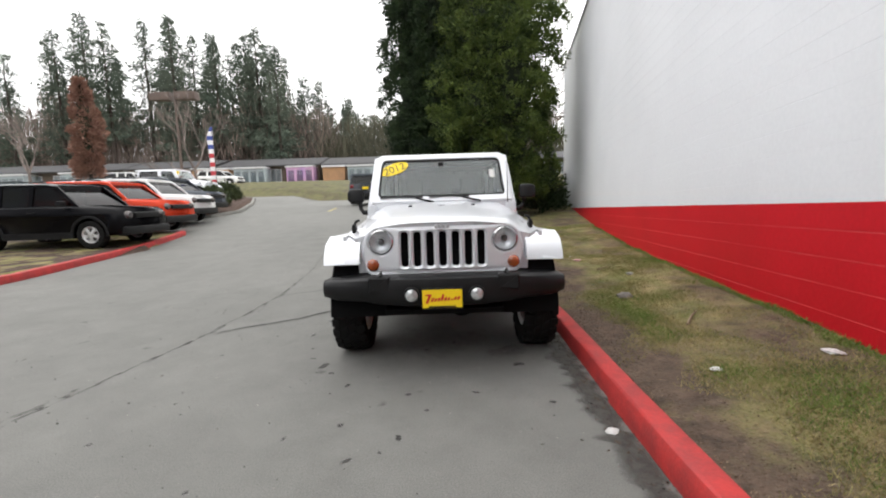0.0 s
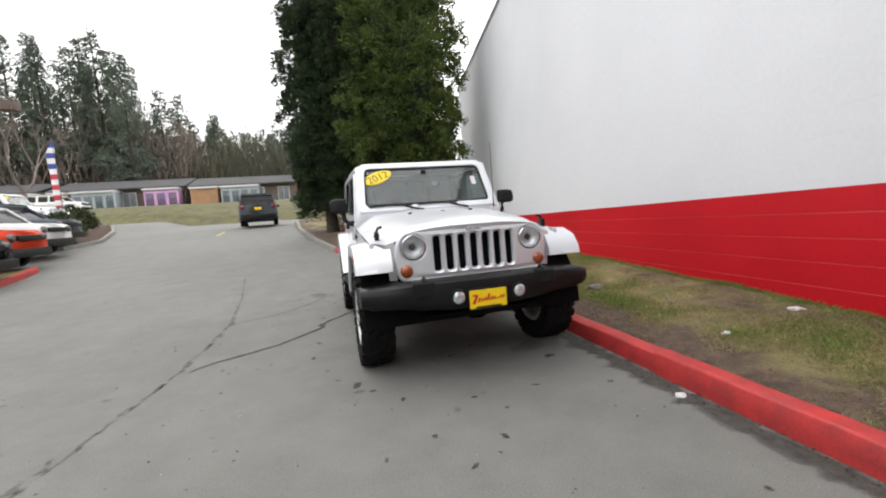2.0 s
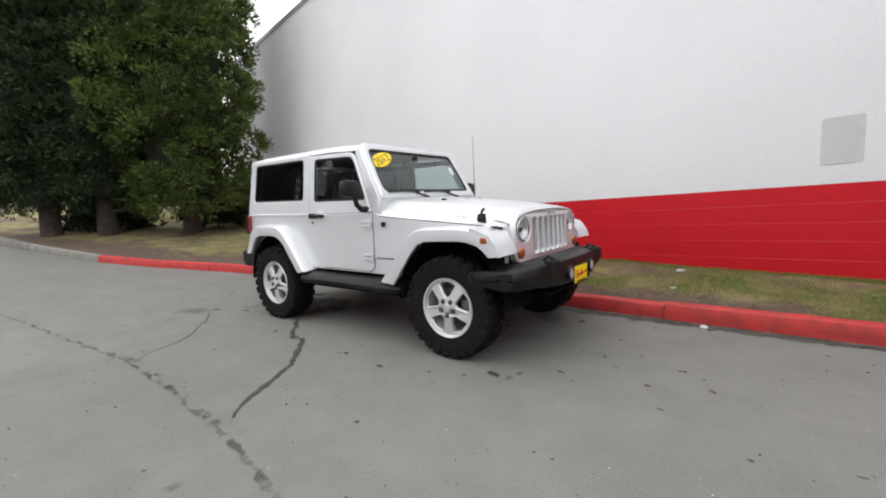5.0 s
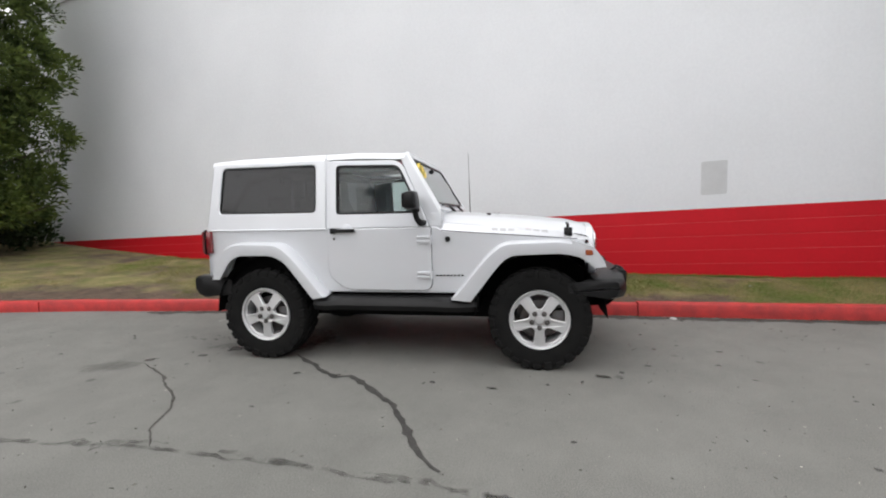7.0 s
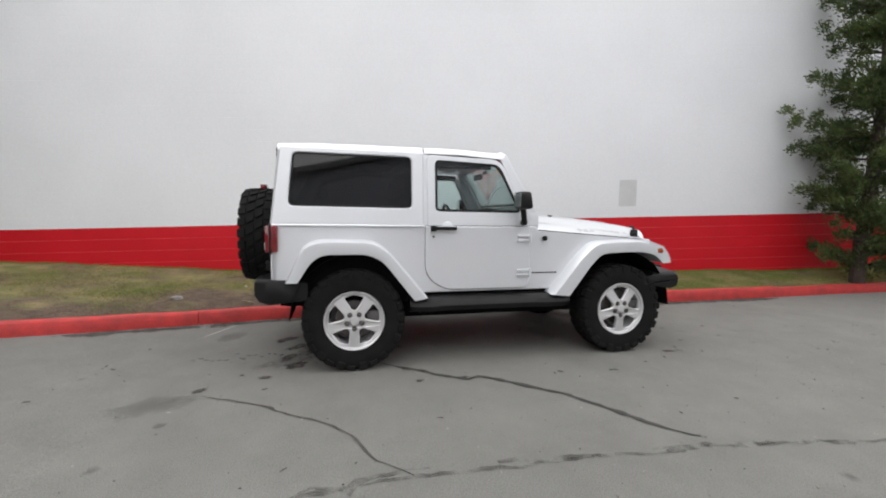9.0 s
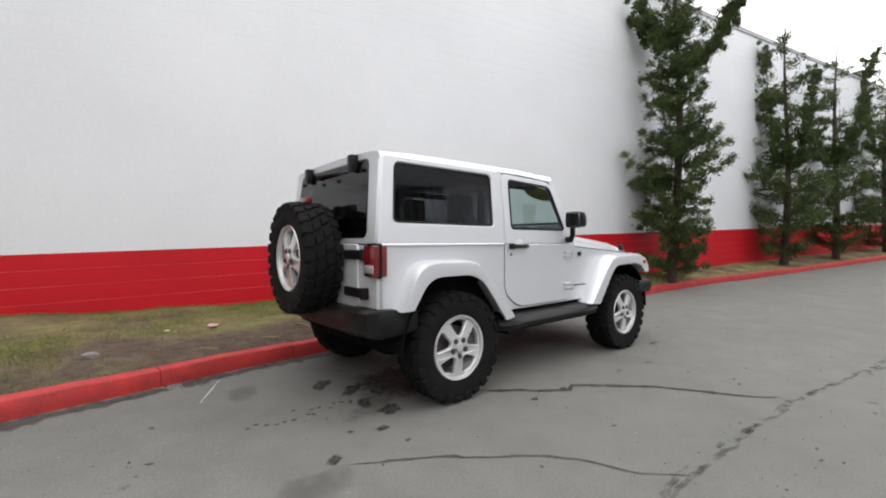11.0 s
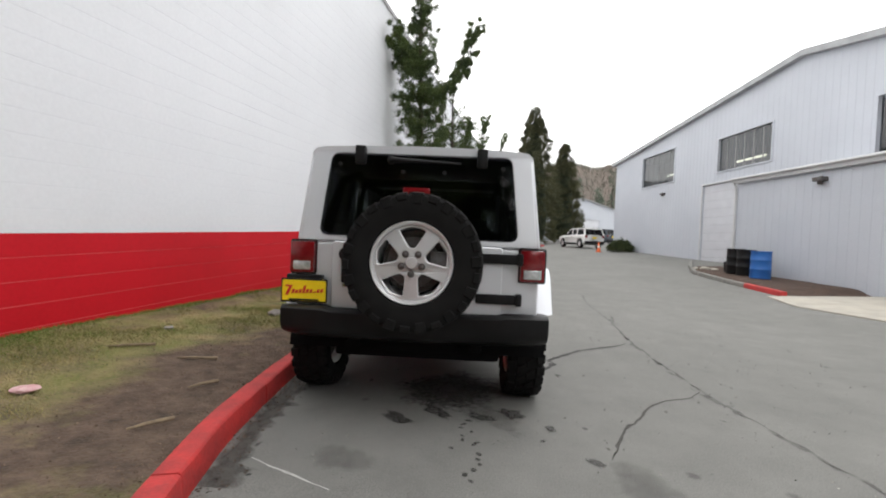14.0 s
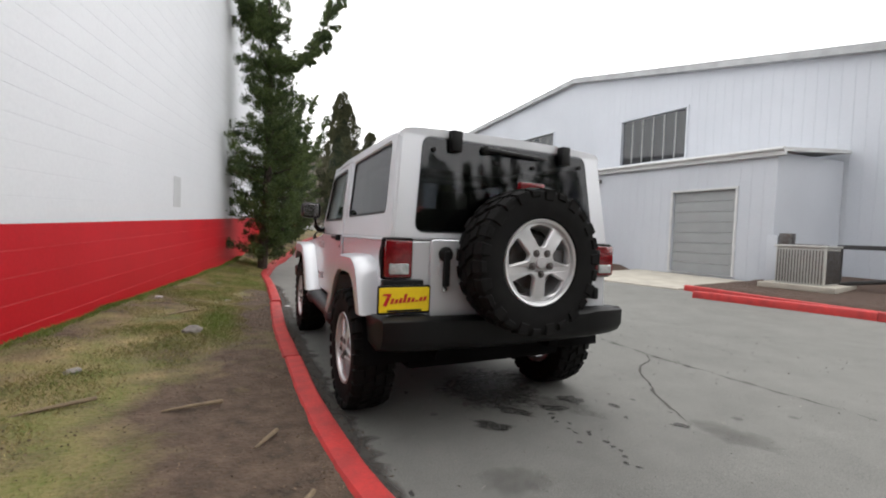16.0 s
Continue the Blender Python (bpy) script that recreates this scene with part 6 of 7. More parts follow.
def shrub(x, y, r, h, seed, leaf, label, z=None):
    rng = np.random.default_rng(seed)
    n = 160
    a, e = rng.uniform(0, 2 * np.pi, n), np.arcsin(rng.uniform(0, 1, n))
    k = rng.uniform(0.55, 1, n)
    cen = np.c_[r * k * np.cos(a) * np.cos(e), r * k * np.sin(a) * np.cos(e), 0.08 + h * k * np.sin(e)]
    out = cen / (np.linalg.norm(cen, axis=1, keepdims=True) + 1e-6) + np.array((0, 0, 0.4))
    b, d, w = sprays(rng, cen, out, 0.1 * r, 26, 0.11 + 0.04 * r, 0.25)
    t = thing("shrub", label, "shrub", pose(x, y, (ground_z(x, y) + 0.12) if z is None else z))
    stems = bmesh.new()
    for q in range(7):
        aa = q * 0.9 + seed
        tube([(0, 0, -0.05), (0.35 * r * math.cos(aa), 0.35 * r * math.sin(aa), 0.4 * h), (0.75 * r * math.cos(aa), 0.75 * r * math.sin(aa), 0.75 * h)], [0.025, 0.017, 0.006], 5, stems)
    part("stem_cluster", stems, BARK, t)
    part("foliage", blades_mesh("foliage", b, d, w, leaf), leaf, t)
    return t


shrub(3.6, 13.2, 1.3, 1.6, 41, CEDAR_DARK, "dark shrub at the foot of the cedars")
shrub(4.4, 15.0, 1.2, 1.9, 42, CEDAR_DARK, "dark shrub beside the wall's corner")
shrub(0.9, 14.6, 1.2, 1.0, 43, CEDAR_DARK, "low dark shrub under the cedars")
shrub(-11.8, 16.6, 0.7, 0.7, 44, SHRUB, "round green shrub on the planting island")
shrub(-11.9, 18.4, 0.8, 0.8, 45, SHRUB, "green shrub on the planting island")
shrub(-12.8, 21.5, 0.8, 0.9, 46, SHRUB, "olive shrub on the planting island")
shrub(-11.7, -25.0, 0.8, 0.7, 47, SHRUB, "low green shrub at the warehouse corner", ground_z(-11.7, -25))
shrub(-13.4, -42.0, 1.0, 0.8, 48, SHRUB, "low shrub beside the far road", ground_z(-13.4, -42))

# columnar tree with rust-coloured leaves, and bare small trees by the lot
rt = column_tree("oak_tree", -21.5, 22.6, 7.3, 0.72, 51, RUST, "narrow tree holding rust-brown winter leaves", low=1.5, belly=0.45, clumps=300, per=40, length=0.2, trunk=0.1, lump_size=0.24)


def bare_tree(rng, p, height, verts_bm, depth=5):
    """A leafless tree: forking tapered limbs."""
    def grow(a, d, L, r, k):
        b = a + d * L
        tube([a, (a + b) / 2 + Vector(rng.normal(0, 0.04 * L, 3)), b], [r, r * 0.85, r * 0.68], 5 if k > 2 else 3, verts_bm)
        if k == 0:
            return
        for j in range(3 if k > 1 else 4):
            nd = (d + Vector(rng.normal(0, 0.42, 3)) + Vector((0, 0, 0.22))).normalized()
            grow(b, nd, L * rng.uniform(0.6, 0.82), r * 0.62, k - 1)
    grow(Vector(p), Vector((rng.normal(0, 0.05), rng.normal(0, 0.05), 1)).normalized(), height * 0.27, height * 0.016, depth)


for k, (x, y, h, lab) in enumerate(((-26.5, 24, 7.5, "bare spreading tree with reddish buds"), (-17.5, 27, 8.0, "thin bare tree by the car park"), (5.5, 24, 9.5, "bare tree behind the white wall"))):
    bm = bmesh.new()
    bare_tree(np.random.default_rng(60 + k), (0, 0, -0.1), h, bm, 5)
    tr = thing("bare_tree", lab, "tree", pose(x, y, ground_z(x, y) + 0.1))
    part("limb_work", bm, TWIG, tr)

# distant woods
rng = np.random.default_rng(77)
cen, out, spr = [], [], []
wood = bmesh.new()


def far_fir(x, y, h, r, dens):
    z0 = ground_z(x, y)
    tube([(x, y, z0), (x, y, z0 + h * 0.5), (x, y, z0 + h)], [h * 0.014, h * 0.009, 0.02], 5, wood)
    tiers = int(h * 0.95)
    start = rng.uniform(0.15, 0.42)
    for k in range(tiers):
        f = start + (1 - start) * (k / tiers)
        for j in range(dens):
            a = rng.uniform(0, 6.283)
            L = r * min((1 - f) ** 0.62, 0.4 + f) * rng.uniform(0.5, 1.25) * (1 + 0.25 * math.sin(k * 0.9 + x)) + 0.1
            rise = rng.uniform(-0.3, 0.5)
            for q in np.arange(0.25, 1.01, 0.5 / max(L, 0.7)):
                cen.append((x + q * L * math.cos(a), y + q * L * math.sin(a), z0 + f * h + rise - L * (0.35 * q - 0.2 * q ** 3)))
                out.append((math.cos(a), math.sin(a), -0.1))
                spr.append(0.16 + 0.2 * (1 - q))


for x, h in ((-84, 24), (-78, 23), (-72, 25), (-68, 26), (-65, 29), (-62, 30), (-58, 30), (-55, 27), (-50, 29), (-47.5, 30.5), (-45, 29), (-42.5, 26), (-40.5, 27), (-38, 25), (-36, 27), (-33, 26), (-31, 26.5), (-28.5, 25), (-26.5, 24), (-24.5, 20)):
    far_fir(x, 72 + rng.uniform(-4, 5), h * rng.uniform(0.93, 1.03), rng.uniform(3.2, 5.0), 8)
    far_fir(x + rng.uniform(-2.5, 2.5), 79 + rng.uniform(-2, 5), h * rng.uniform(0.8, 0.98), rng.uniform(2.8, 4.4), 6)
for k in range(130):
    x = rng.uniform(-48, 26)
    far_fir(x, 96 + rng.uniform(-6, 18), rng.uniform(14, 20.5), rng.uniform(2.4, 3.6), 5)
for k in range(60):
    x = rng.uniform(-170, 40)
    far_fir(x, 110 + rng.uniform(-8, 30), rng.uniform(14, 22), rng.uniform(2, 3.5), 4)
for k in range(46):
    far_fir(rng.uniform(-70, 10), -150 + rng.uniform(-40, 30), rng.uniform(9, 20), rng.uniform(2, 3), 4)
far_fir(-36, -98, 17, 2.6, 5)
far_fir(-33, -100, 13, 2.4, 5)
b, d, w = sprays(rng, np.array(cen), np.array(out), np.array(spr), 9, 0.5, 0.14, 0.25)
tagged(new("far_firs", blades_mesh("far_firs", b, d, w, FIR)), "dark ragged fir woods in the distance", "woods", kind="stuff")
part("far_trunks", wood, BARK)
tagged(bpy.data.objects["far_trunks"], "straight fir trunks in the distance", "woods", kind="stuff")
# leafless thicket before the firs
n = 30000
x = rng.uniform(-95, -20, n)
y = 66 + rng.uniform(0, 22, n) + 8 * smooth(0, 1, 0.5)
zb = np.array([ground_z(a_, 66) for a_ in x])
b = np.c_[x, y, zb + rng.beta(1.25, 1.5, n) * (14 + 2.5 * np.sin(x * 0.35) + 1.5 * np.sin(x * 1.1))]
d = np.c_[rng.normal(0, 0.7, n), rng.normal(0, 0.7, n), rng.uniform(1.0, 4.0, n)]
tagged(new("bare_thicket", blades_mesh("bare_thicket", b, d, rng.uniform(0.025, 0.075, n), THICKET)), "brown leafless thicket below the firs", "woods", kind="stuff")
n = 14000
x = rng.uniform(-22, 26, n)
b = np.c_[x, 70 + rng.uniform(0, 20, n), np.array([ground_z(a_, 70) for a_ in x]) + rng.beta(1.1, 1.6, n) * (11 + 2 * np.sin(x * 0.4))]
d = np.c_[rng.normal(0, 0.7, n), rng.normal(0, 0.7, n), rng.uniform(1.0, 3.6, n)]
tagged(new("bare_thicket", blades_mesh("bare_thicket", b, d, rng.uniform(0.03, 0.09, n), BRUSH)), "dull olive brushwood behind the shops", "woods", kind="stuff")
n = 2600
x = rng.uniform(-60, 0, n)
y = rng.uniform(-120, -100, n)
b = np.c_[x, y, 1.5 + rng.uniform(0, 9, n)]
d = np.c_[rng.normal(0, 0.7, n), rng.normal(0, 0.7, n), rng.uniform(1.0, 4.0, n)]
tagged(new("bare_thicket", blades_mesh("bare_thicket", b, d, rng.uniform(0.05, 0.2, n), TWIG)), "brown leafless hillside thicket", "woods", kind="stuff")



def tall_fir(x, y, height, reach, bare, seed, label):
    """A single spire-topped fir: bare trunk below, drooping ragged limbs above."""
    rng = np.random.default_rng(seed)
    t = thing("fir_tree", label, "tree", pose(x, y, ground_z(x, y)))
    part("trunk", tube([(0, 0, -0.3), (0.1, 0, height * 0.5), (0, 0, height)], [0.32, 0.2, 0.02], 8), TWIG, t)
    at, to, wide = [], [], []
    for k in range(int((height - bare) * 13)):
        h = bare + (height - bare) * rng.uniform(0, 1) ** 1.1
        f = (h - bare) / (height - bare)
        a, L = rng.uniform(0, 6.283), reach * (1 - f) ** 0.8 * rng.uniform(0.45, 1.15) + 0.15
        for q in np.arange(0.15, 1.0, 0.22 / max(0.5, L)):
            at.append((q * L * math.cos(a), q * L * math.sin(a), h - 0.3 * q * L))
            to.append((math.cos(a), math.sin(a), -0.3))
            wide.append(0.14)
    b, d, w = sprays(rng, np.array(at), np.array(to), np.array(wide), 12, 0.34, 0.15, 0.25)
    part("crown", blades_mesh("crown", b, d, w, FIR), FIR, t)
    return t


tall_fir(-2.7, 62, 20.3, 3.0, 7.5, 71, "tall spire-topped fir with a bare lower trunk")

# far wooded hillside beyond the road's end
# slope and twig colours carry the haze of distance themselves
HAZE = surface("hazy_hillside", (0.2, 0.165, 0.145), (0.14, 0.125, 0.11), rough=1.0, scale=0.06, fine=0.6, bump=0.0, spec=0.0)


def hill_z(x, y):
    return ground_z(x, y) - 0.6 + (36 + 10 * noise.noise((x * 0.012, 3.3, 0)) + 5 * noise.noise((x * 0.05, y * 0.03, 1))) * smooth(-120, -215, y)


sheet("hillside", steps((-260, 120, 60)), steps((-330, -118, 40)), hill_z, HAZE, label="hazy brown wooded hillside", category="hill")
n = 26000
x, y = rng.uniform(-160, 40, n), rng.uniform(-225, -125, n)
b = np.c_[x, y, np.array([hill_z(a_, b_) for a_, b_ in zip(x, y)]) - 0.5]
d = np.c_[rng.normal(0, 0.9, n), rng.normal(0, 0.9, n), rng.uniform(1.2, 3.6, n)]
tagged(new("hillside_woods", blades_mesh("hillside_woods", b, d, rng.uniform(0.06, 0.24, n), surface("hazy_hill_twig", (0.22, 0.185, 0.165), (0.13, 0.135, 0.11), rough=1.0, scale=0.05, fine=0.5, bump=0.0, island=0.4, spec=0.0))), "brown leafless woods on the far hillside", "woods", kind="stuff")

# ---------------------------------------------------------------- warehouse
SIDING = surface("pale_blue_siding", (0.50, 0.525, 0.57), (0.46, 0.485, 0.53), rough=0.6, scale=0.6, fine=20, bump=0.1)
TRIM_WHITE = surface("white_trim", (0.58, 0.585, 0.59), (0.5, 0.505, 0.51), rough=0.6, scale=3)
ROLLER = surface("grey_roller_door", (0.3, 0.315, 0.32), (0.27, 0.28, 0.285), rough=0.5, scale=2)
ROLLER_LIGHT = surface("pale_roller_door", (0.56, 0.57, 0.6), (0.5, 0.51, 0.54), rough=0.5, scale=2)
MEMBRANE = surface("roof_sheet", (0.4, 0.41, 0.42), rough=0.7, scale=2)
DARK_ROOM = surface("dark_room", (0.30, 0.30, 0.31), (0.22, 0.22, 0.23), rough=0.9, scale=0.6, bump=0)


def ribs(place, u0, u1, low, top, holes, pitch=0.3, width=0.014, proud=0.008):
    """Upright ribs of metal siding, broken by the openings."""
    bm = bmesh.new()
    u = u0 + pitch / 2
    while u < u1:
        spans = [(low(u), top(u))]
        for a, b, z0, z1 in holes:
            if a - width < u < b + width:
                nxt = []
                for s, e in spans:
                    if z0 > s:
                        nxt.append((s, min(e, z0)))
                    if z1 < e:
                        nxt.append((max(s, z1), e))
                spans = nxt
        for s, e in spans:
            if e - s > 0.05:
                rings = [[place(u + d, z, w) for d, w in ((-width, 0), (-width * 0.5, proud), (width * 0.5, proud), (width, 0))] for z in (s, e)]
                loft(rings, bm=bm)
        u += pitch
    return bm


def warehouse():
    w = thing("warehouse", "pale blue metal-sided warehouse with a lean-to and roller doors", "building", pose(0, 0, 0))
    fx = lambda y: -14.2 - 0.08 * (y + 6)
    front = lambda u, v, ww: (fx(u) + ww, u, v)
    roof_z = lambda y: float(np.interp(y, (-28.6, -11.8, 7.0), (7.75, 9.32, 5.4)))
    wins = [(-24.4, -20.6, 5.3, 7.3), (-16.7, -13.3, 5.25, 6.9), (-8.95, -6.0, 4.6, 6.55)]
    door = (-17.8, -14.0, 0.4, 4.65)
    outline = [(-28.6, 0.2), (7.0, -0.2), (7.0, 5.4), (-11.8, 9.32), (-28.6, 7.75)]
    rect = lambda q: [(q[0], q[2]), (q[1], q[2]), (q[1], q[3]), (q[0], q[3])]
    body = part("wall", plate(outline, [rect(q) for q in wins + [door]], 0.15, 0.0, lambda u, v, ww: front(u, v, ww - 0.15)), SIDING, w)
    part("siding_ribs", ribs(front, -28.5, 7.0, lambda u: 0.2, lambda u: roof_z(u) - 0.25, wins + [door]), SIDING, body)
    for s in (-28.6, 7.0):
        part("side_wall", plate([(0, 0), (0, roof_z(s)), (24, roof_z(s)), (24, 0)], (), 0.15, 0, lambda u, v, ww, s=s: (fx(s) - 0.15 - u, s + (ww if s < 0 else -ww), v)), SIDING, w)
    secs = [[(fx(y) + 0.25 - d, y, roof_z(y) + dz) for d, dz in ((0, -0.22), (0, 0.03), (24.5, 0.03), (24.5, -0.05), (0.3, -0.05), (0.3, -0.22))] for y in (-28.9, -11.8, 7.3)]
    part("roof", loft(secs), MEMBRANE, w)
    for q in wins:
        fr = part("window", plate(rect((q[0] - 0.08, q[1] + 0.08, q[2] - 0.08, q[3] + 0.08)), [rect(q)], 0.07, 0.01, lambda u, v, ww: front(u, v, ww - 0.02)), SIDING, w)
        n = 6
        for k in range(n):
            a = q[0] + (q[1] - q[0]) * k / n
            b = q[0] + (q[1] - q[0]) * (k + 1) / n
            pn = part("pane", plate(rect((a + 0.03, b - 0.03, q[2] + 0.03, q[3] - 0.03)), (), 0.01, 0.002, lambda u, v, ww: front(u, v, ww - 0.08)), GLASS_DUSTY, fr)
            if k:
                part("mullion", plate(rect((a - 0.025, a + 0.025, q[2], q[3])), (), 0.04, 0.008, lambda u, v, ww: front(u, v, ww - 0.09)), ROLLER, fr)
    part("room_back", plate([(-28.3, 0.3), (6.8, 0.3), (6.8, 5.2), (-11.8, 9.0), (-28.3, 7.5)], (), 0.1, 0, lambda u, v, ww: (fx(u) - 3.0 - ww, u, v)), DARK_ROOM, w)
    # lamp tubes glowing behind two windows
    tube_mat = bpy.data.materials.new("lamp_tube")
    tube_mat.use_nodes = True
    p = tube_mat.node_tree.nodes["Principled BSDF"]
    p.inputs["Emission Color"].default_value, p.inputs["Emission Strength"].default_value = (1, 0.95, 0.7, 1), 3
    for y0, y1, z in ((-16.2, -14.4, 5.7), (-22.4, -21.0, 5.9)):
        part("lamp_tube", tube([(fx(y0) - 0.6, y0, z), (fx(y1) - 0.6, y1, z)], 0.05, 8), tube_mat, w)
    def roller(name, q, place, mat, slats):
        d = part(name, plate(rect((q[0] - 0.07, q[1] + 0.07, q[2], q[3] + 0.07)), [rect(q)], 0.05, 0.01, lambda u, v, ww: place(u, v, ww - 0.01)), TRIM_WHITE, w)
        h = (q[3] - q[2]) / slats
        for k in range(slats):
            part("slat", plate(rect((q[0], q[1], q[2] + h * k + 0.004, q[2] + h * (k + 1) - 0.004)), (), 0.025, 0.008, lambda u, v, ww: place(u, v, ww - 0.10)), mat, d)
        return d
    roller("roller_door", door, front, ROLLER_LIGHT, 10)
    # lean-to
    lx = lambda y: -11.0 - 0.05 * (y + 4)
    lean = lambda u, v, ww: (lx(u) + ww, u, v)
    lt = lambda y: 3.80 - 0.018 * (y + 4)
    q = (-4.0, -2.13, 0.29, 2.8)
    lw = part("lean_to", plate([(-10.7, 0.1), (-1.15, 0.05), (-1.15, lt(-1.15) - 0.1), (-10.7, lt(-10.7) - 0.1)], [rect(q)], 0.12, 0.0, lambda u, v, ww: lean(u, v, ww - 0.12)), SIDING, w)
    part("siding_ribs", ribs(lean, -10.6, -1.15, lambda u: 0.15, lambda u: lt(u) - 0.15, [q], 0.3, 0.01, 0.006), SIDING, lw)
    part("end_wall", plate([(0.122, 0.0), (3.4, 0.0), (3.4, 3.8), (0.122, 3.7)], (), 0.12, 0, lambda u, v, ww: (lx(-1.15) - u, -1.27 + ww, v)), SIDING, lw)
    part("end_wall", plate([(0.122, 0.0), (3.0, 0.0), (3.0, 3.9), (0.122, 3.8)], (), 0.12, 0, lambda u, v, ww: (lx(-10.7) - u, -10.7 + ww, v)), SIDING, lw)
    secs = [[(lx(y) + 0.12, y, lt(y) - 0.16), (lx(y) + 0.14, y, lt(y) + 0.03), (lx(y) - 3.3, y, lt(y) + 0.35), (lx(y) - 3.3, y, lt(y) + 0.25), (lx(y) + 0.02, y, lt(y) - 0.06), (lx(y) + 0.02, y, lt(y) - 0.16)] for y in (-10.85, -0.95)]
    part("lean_to_roof", loft(secs), TRIM_WHITE, lw)
    part("gutter", tube([(lx(-10.85) + 0.16, -10.85, lt(-10.85) + 0.0), (lx(-0.95) + 0.16, -0.95, lt(-0.95) + 0.0)], 0.05, 8), TRIM_WHITE, lw)
    part("downpipe", tube([(lx(-10.7) + 0.05, -10.72, 0.4), (lx(-10.7) + 0.05, -10.72, 3.6), (lx(-10.7) + 0.14, -10.72, 3.8)], 0.05, 8), TRIM_WHITE, lw)
    roller("garage_door", q, lean, ROLLER, 8)
    for y, z, pl in ((-7.1, 3.42, lean), (-21.6, 4.6, front)):
        lm = block(-0.12, 0.12, -0.16, 0.16, -0.05, 0.07, 0.02)
        block(-0.02, 0.03, -0.07, 0.07, -0.14, 0.1, 0.01, lm)
        part("wall_lamp", lm, STEEL, w, "dull metal wall lamp", at=Matrix.Translation(pl(y, z, 0.1)))
    return w


warehouse()


def barrel(x, y, material, label, lean=0.0):
    b = thing("barrel", label, "barrel", pose(x, y, ground_z(x, y) + 0.13, lean, 0, 0), "barrels by the lean-to")
    part("shell", lathe([(0.001, 0), (0.27, 0.0), (0.285, 0.02), (0.285, 0.04), (0.28, 0.27), (0.292, 0.29), (0.292, 0.31), (0.28, 0.33), (0.28, 0.56), (0.292, 0.58), (0.292, 0.60), (0.28, 0.62), (0.28, 0.84), (0.288, 0.86), (0.288, 0.88), (0.265, 0.885), (0.26, 0.865), (0.001, 0.865)], 26, "z"), material, b)
    part("bung", lathe([(0.03, 0.86), (0.03, 0.885), (0.001, 0.885)], 12, "z", None, (0.15, 0.05, 0)), material, b)
    return b


BLUE = surface("blue_barrel_plastic", (0.02, 0.13, 0.42), (0.015, 0.1, 0.34), rough=0.45)
barrel(-10.05, -9.6, BLACK_PLASTIC, "black plastic barrel beside the lean-to")
barrel(-10.02, -9.0, BLACK_PLASTIC, "black plastic barrel between two others")
barrel(-9.92, -8.15, BLUE, "blue plastic barrel on the mulch")
tagged(part("plastic_bin", block(-10.45, -10.15, -10.45, -10.15, ground_z(-10.3, -10.3) + 0.1, ground_z(-10.3, -10.3) + 0.5, 0.03, None, 0, -0.1), BLACK_PLASTIC), "small black plastic bin by the wall corner", "bin")
for k, (x, y, s) in enumerate(((-9.9, -11.2, 0.16), (-10.15, -11.0, 0.12), (-9.7, -11.5, 0.1))):
    stone("rubble", x, y, s, CONCRETE, "pale lump of broken concrete by the kerb", "rubble", k, 0.6, ground_z(x, y) + 0.1)


def condenser(at):
    """Air-conditioning unit on a slab, with a wire-mesh side and a top grille."""
    a = thing("air_conditioner", "grey air-conditioning unit with a mesh grille on a slab", "air conditioner", at)
    part("slab", block(-0.75, 0.75, -0.7, 0.7, -0.06, 0.06, 0.01), CONCRETE, a)
    part("casing", block(-0.5, 0.5, -0.45, 0.45, 0.06, 0.9, 0.02), surface("beige_casing", (0.45, 0.45, 0.42), (0.38, 0.38, 0.36), rough=0.5), a)
    for sx, ax in ((1, 0), (-1, 1)):
        for k in range(16):
            if ax == 0:
                part("grille_bar", block(0.5, 0.515, -0.42 + k * 0.054, -0.40 + k * 0.054, 0.1, 0.84, 0.003), STEEL, a)
            else:
                part("grille_bar", block(-0.47 + k * 0.058, -0.45 + k * 0.058, 0.45, 0.462, 0.1, 0.84, 0.003), STEEL, a)
    part("lid", block(-0.53, 0.53, -0.48, 0.48, 0.9, 0.95, 0.015), surface("pale_lid", (0.5, 0.5, 0.48), rough=0.5), a)
    part("fan_guard", lathe([(0.36, 0.95), (0.36, 0.965), (0.34, 0.97), (0.34, 0.95)], 28, "z", None, (0, 0, 0), 0, True), STEEL, a)
    return a


condenser(pose(-10.35, 0.0, ground_z(-10.35, 0) + 0.16, 0, 0, 8))
PIPE = surface("black_pipe", (0.02, 0.02, 0.022), (0.04, 0.04, 0.04), rough=0.6)
rk = thing("pipe_rack", "black steel rack with bent pipes beside the air conditioner", "rack", pose(-11.2, 1.1, ground_z(-11.2, 1.1) + 0.1))
part("top_rail", block(-0.05, 0.05, -0.9, 1.3, 0.92, 1.02, 0.015), PIPE, rk)
part("end_post", tube([(0, 1.25, 0.97), (0.05, 1.3, 0.5), (0.0, 1.1, 0.0)], 0.06, 8), PIPE, rk)
part("brace", tube([(0.2, -0.8, 0.1), (0.25, 0.3, 0.3), (0.1, 1.2, 0.6)], 0.05, 8), PIPE, rk)
part("foot", tube([(0, -0.85, 0.0), (0, -0.85, 0.95)], 0.05, 8), PIPE, rk)
mb = thing("electric_meter", "grey electric meter box on the lean-to's corner", "meter box", pose(-11.02, -0.75, 0.25))
part("box", block(-0.12, 0.1, -0.15, 0.12, 0.95, 1.3, 0.02), STEEL, mb)
part("conduit", tube([(0, 0, 0.0), (0, 0, 0.95)], 0.03, 8), STEEL, mb)
part("panel", block(-0.1, 0.06, -0.45, -0.2, 0.0, 1.25, 0.02), SIDING, mb)

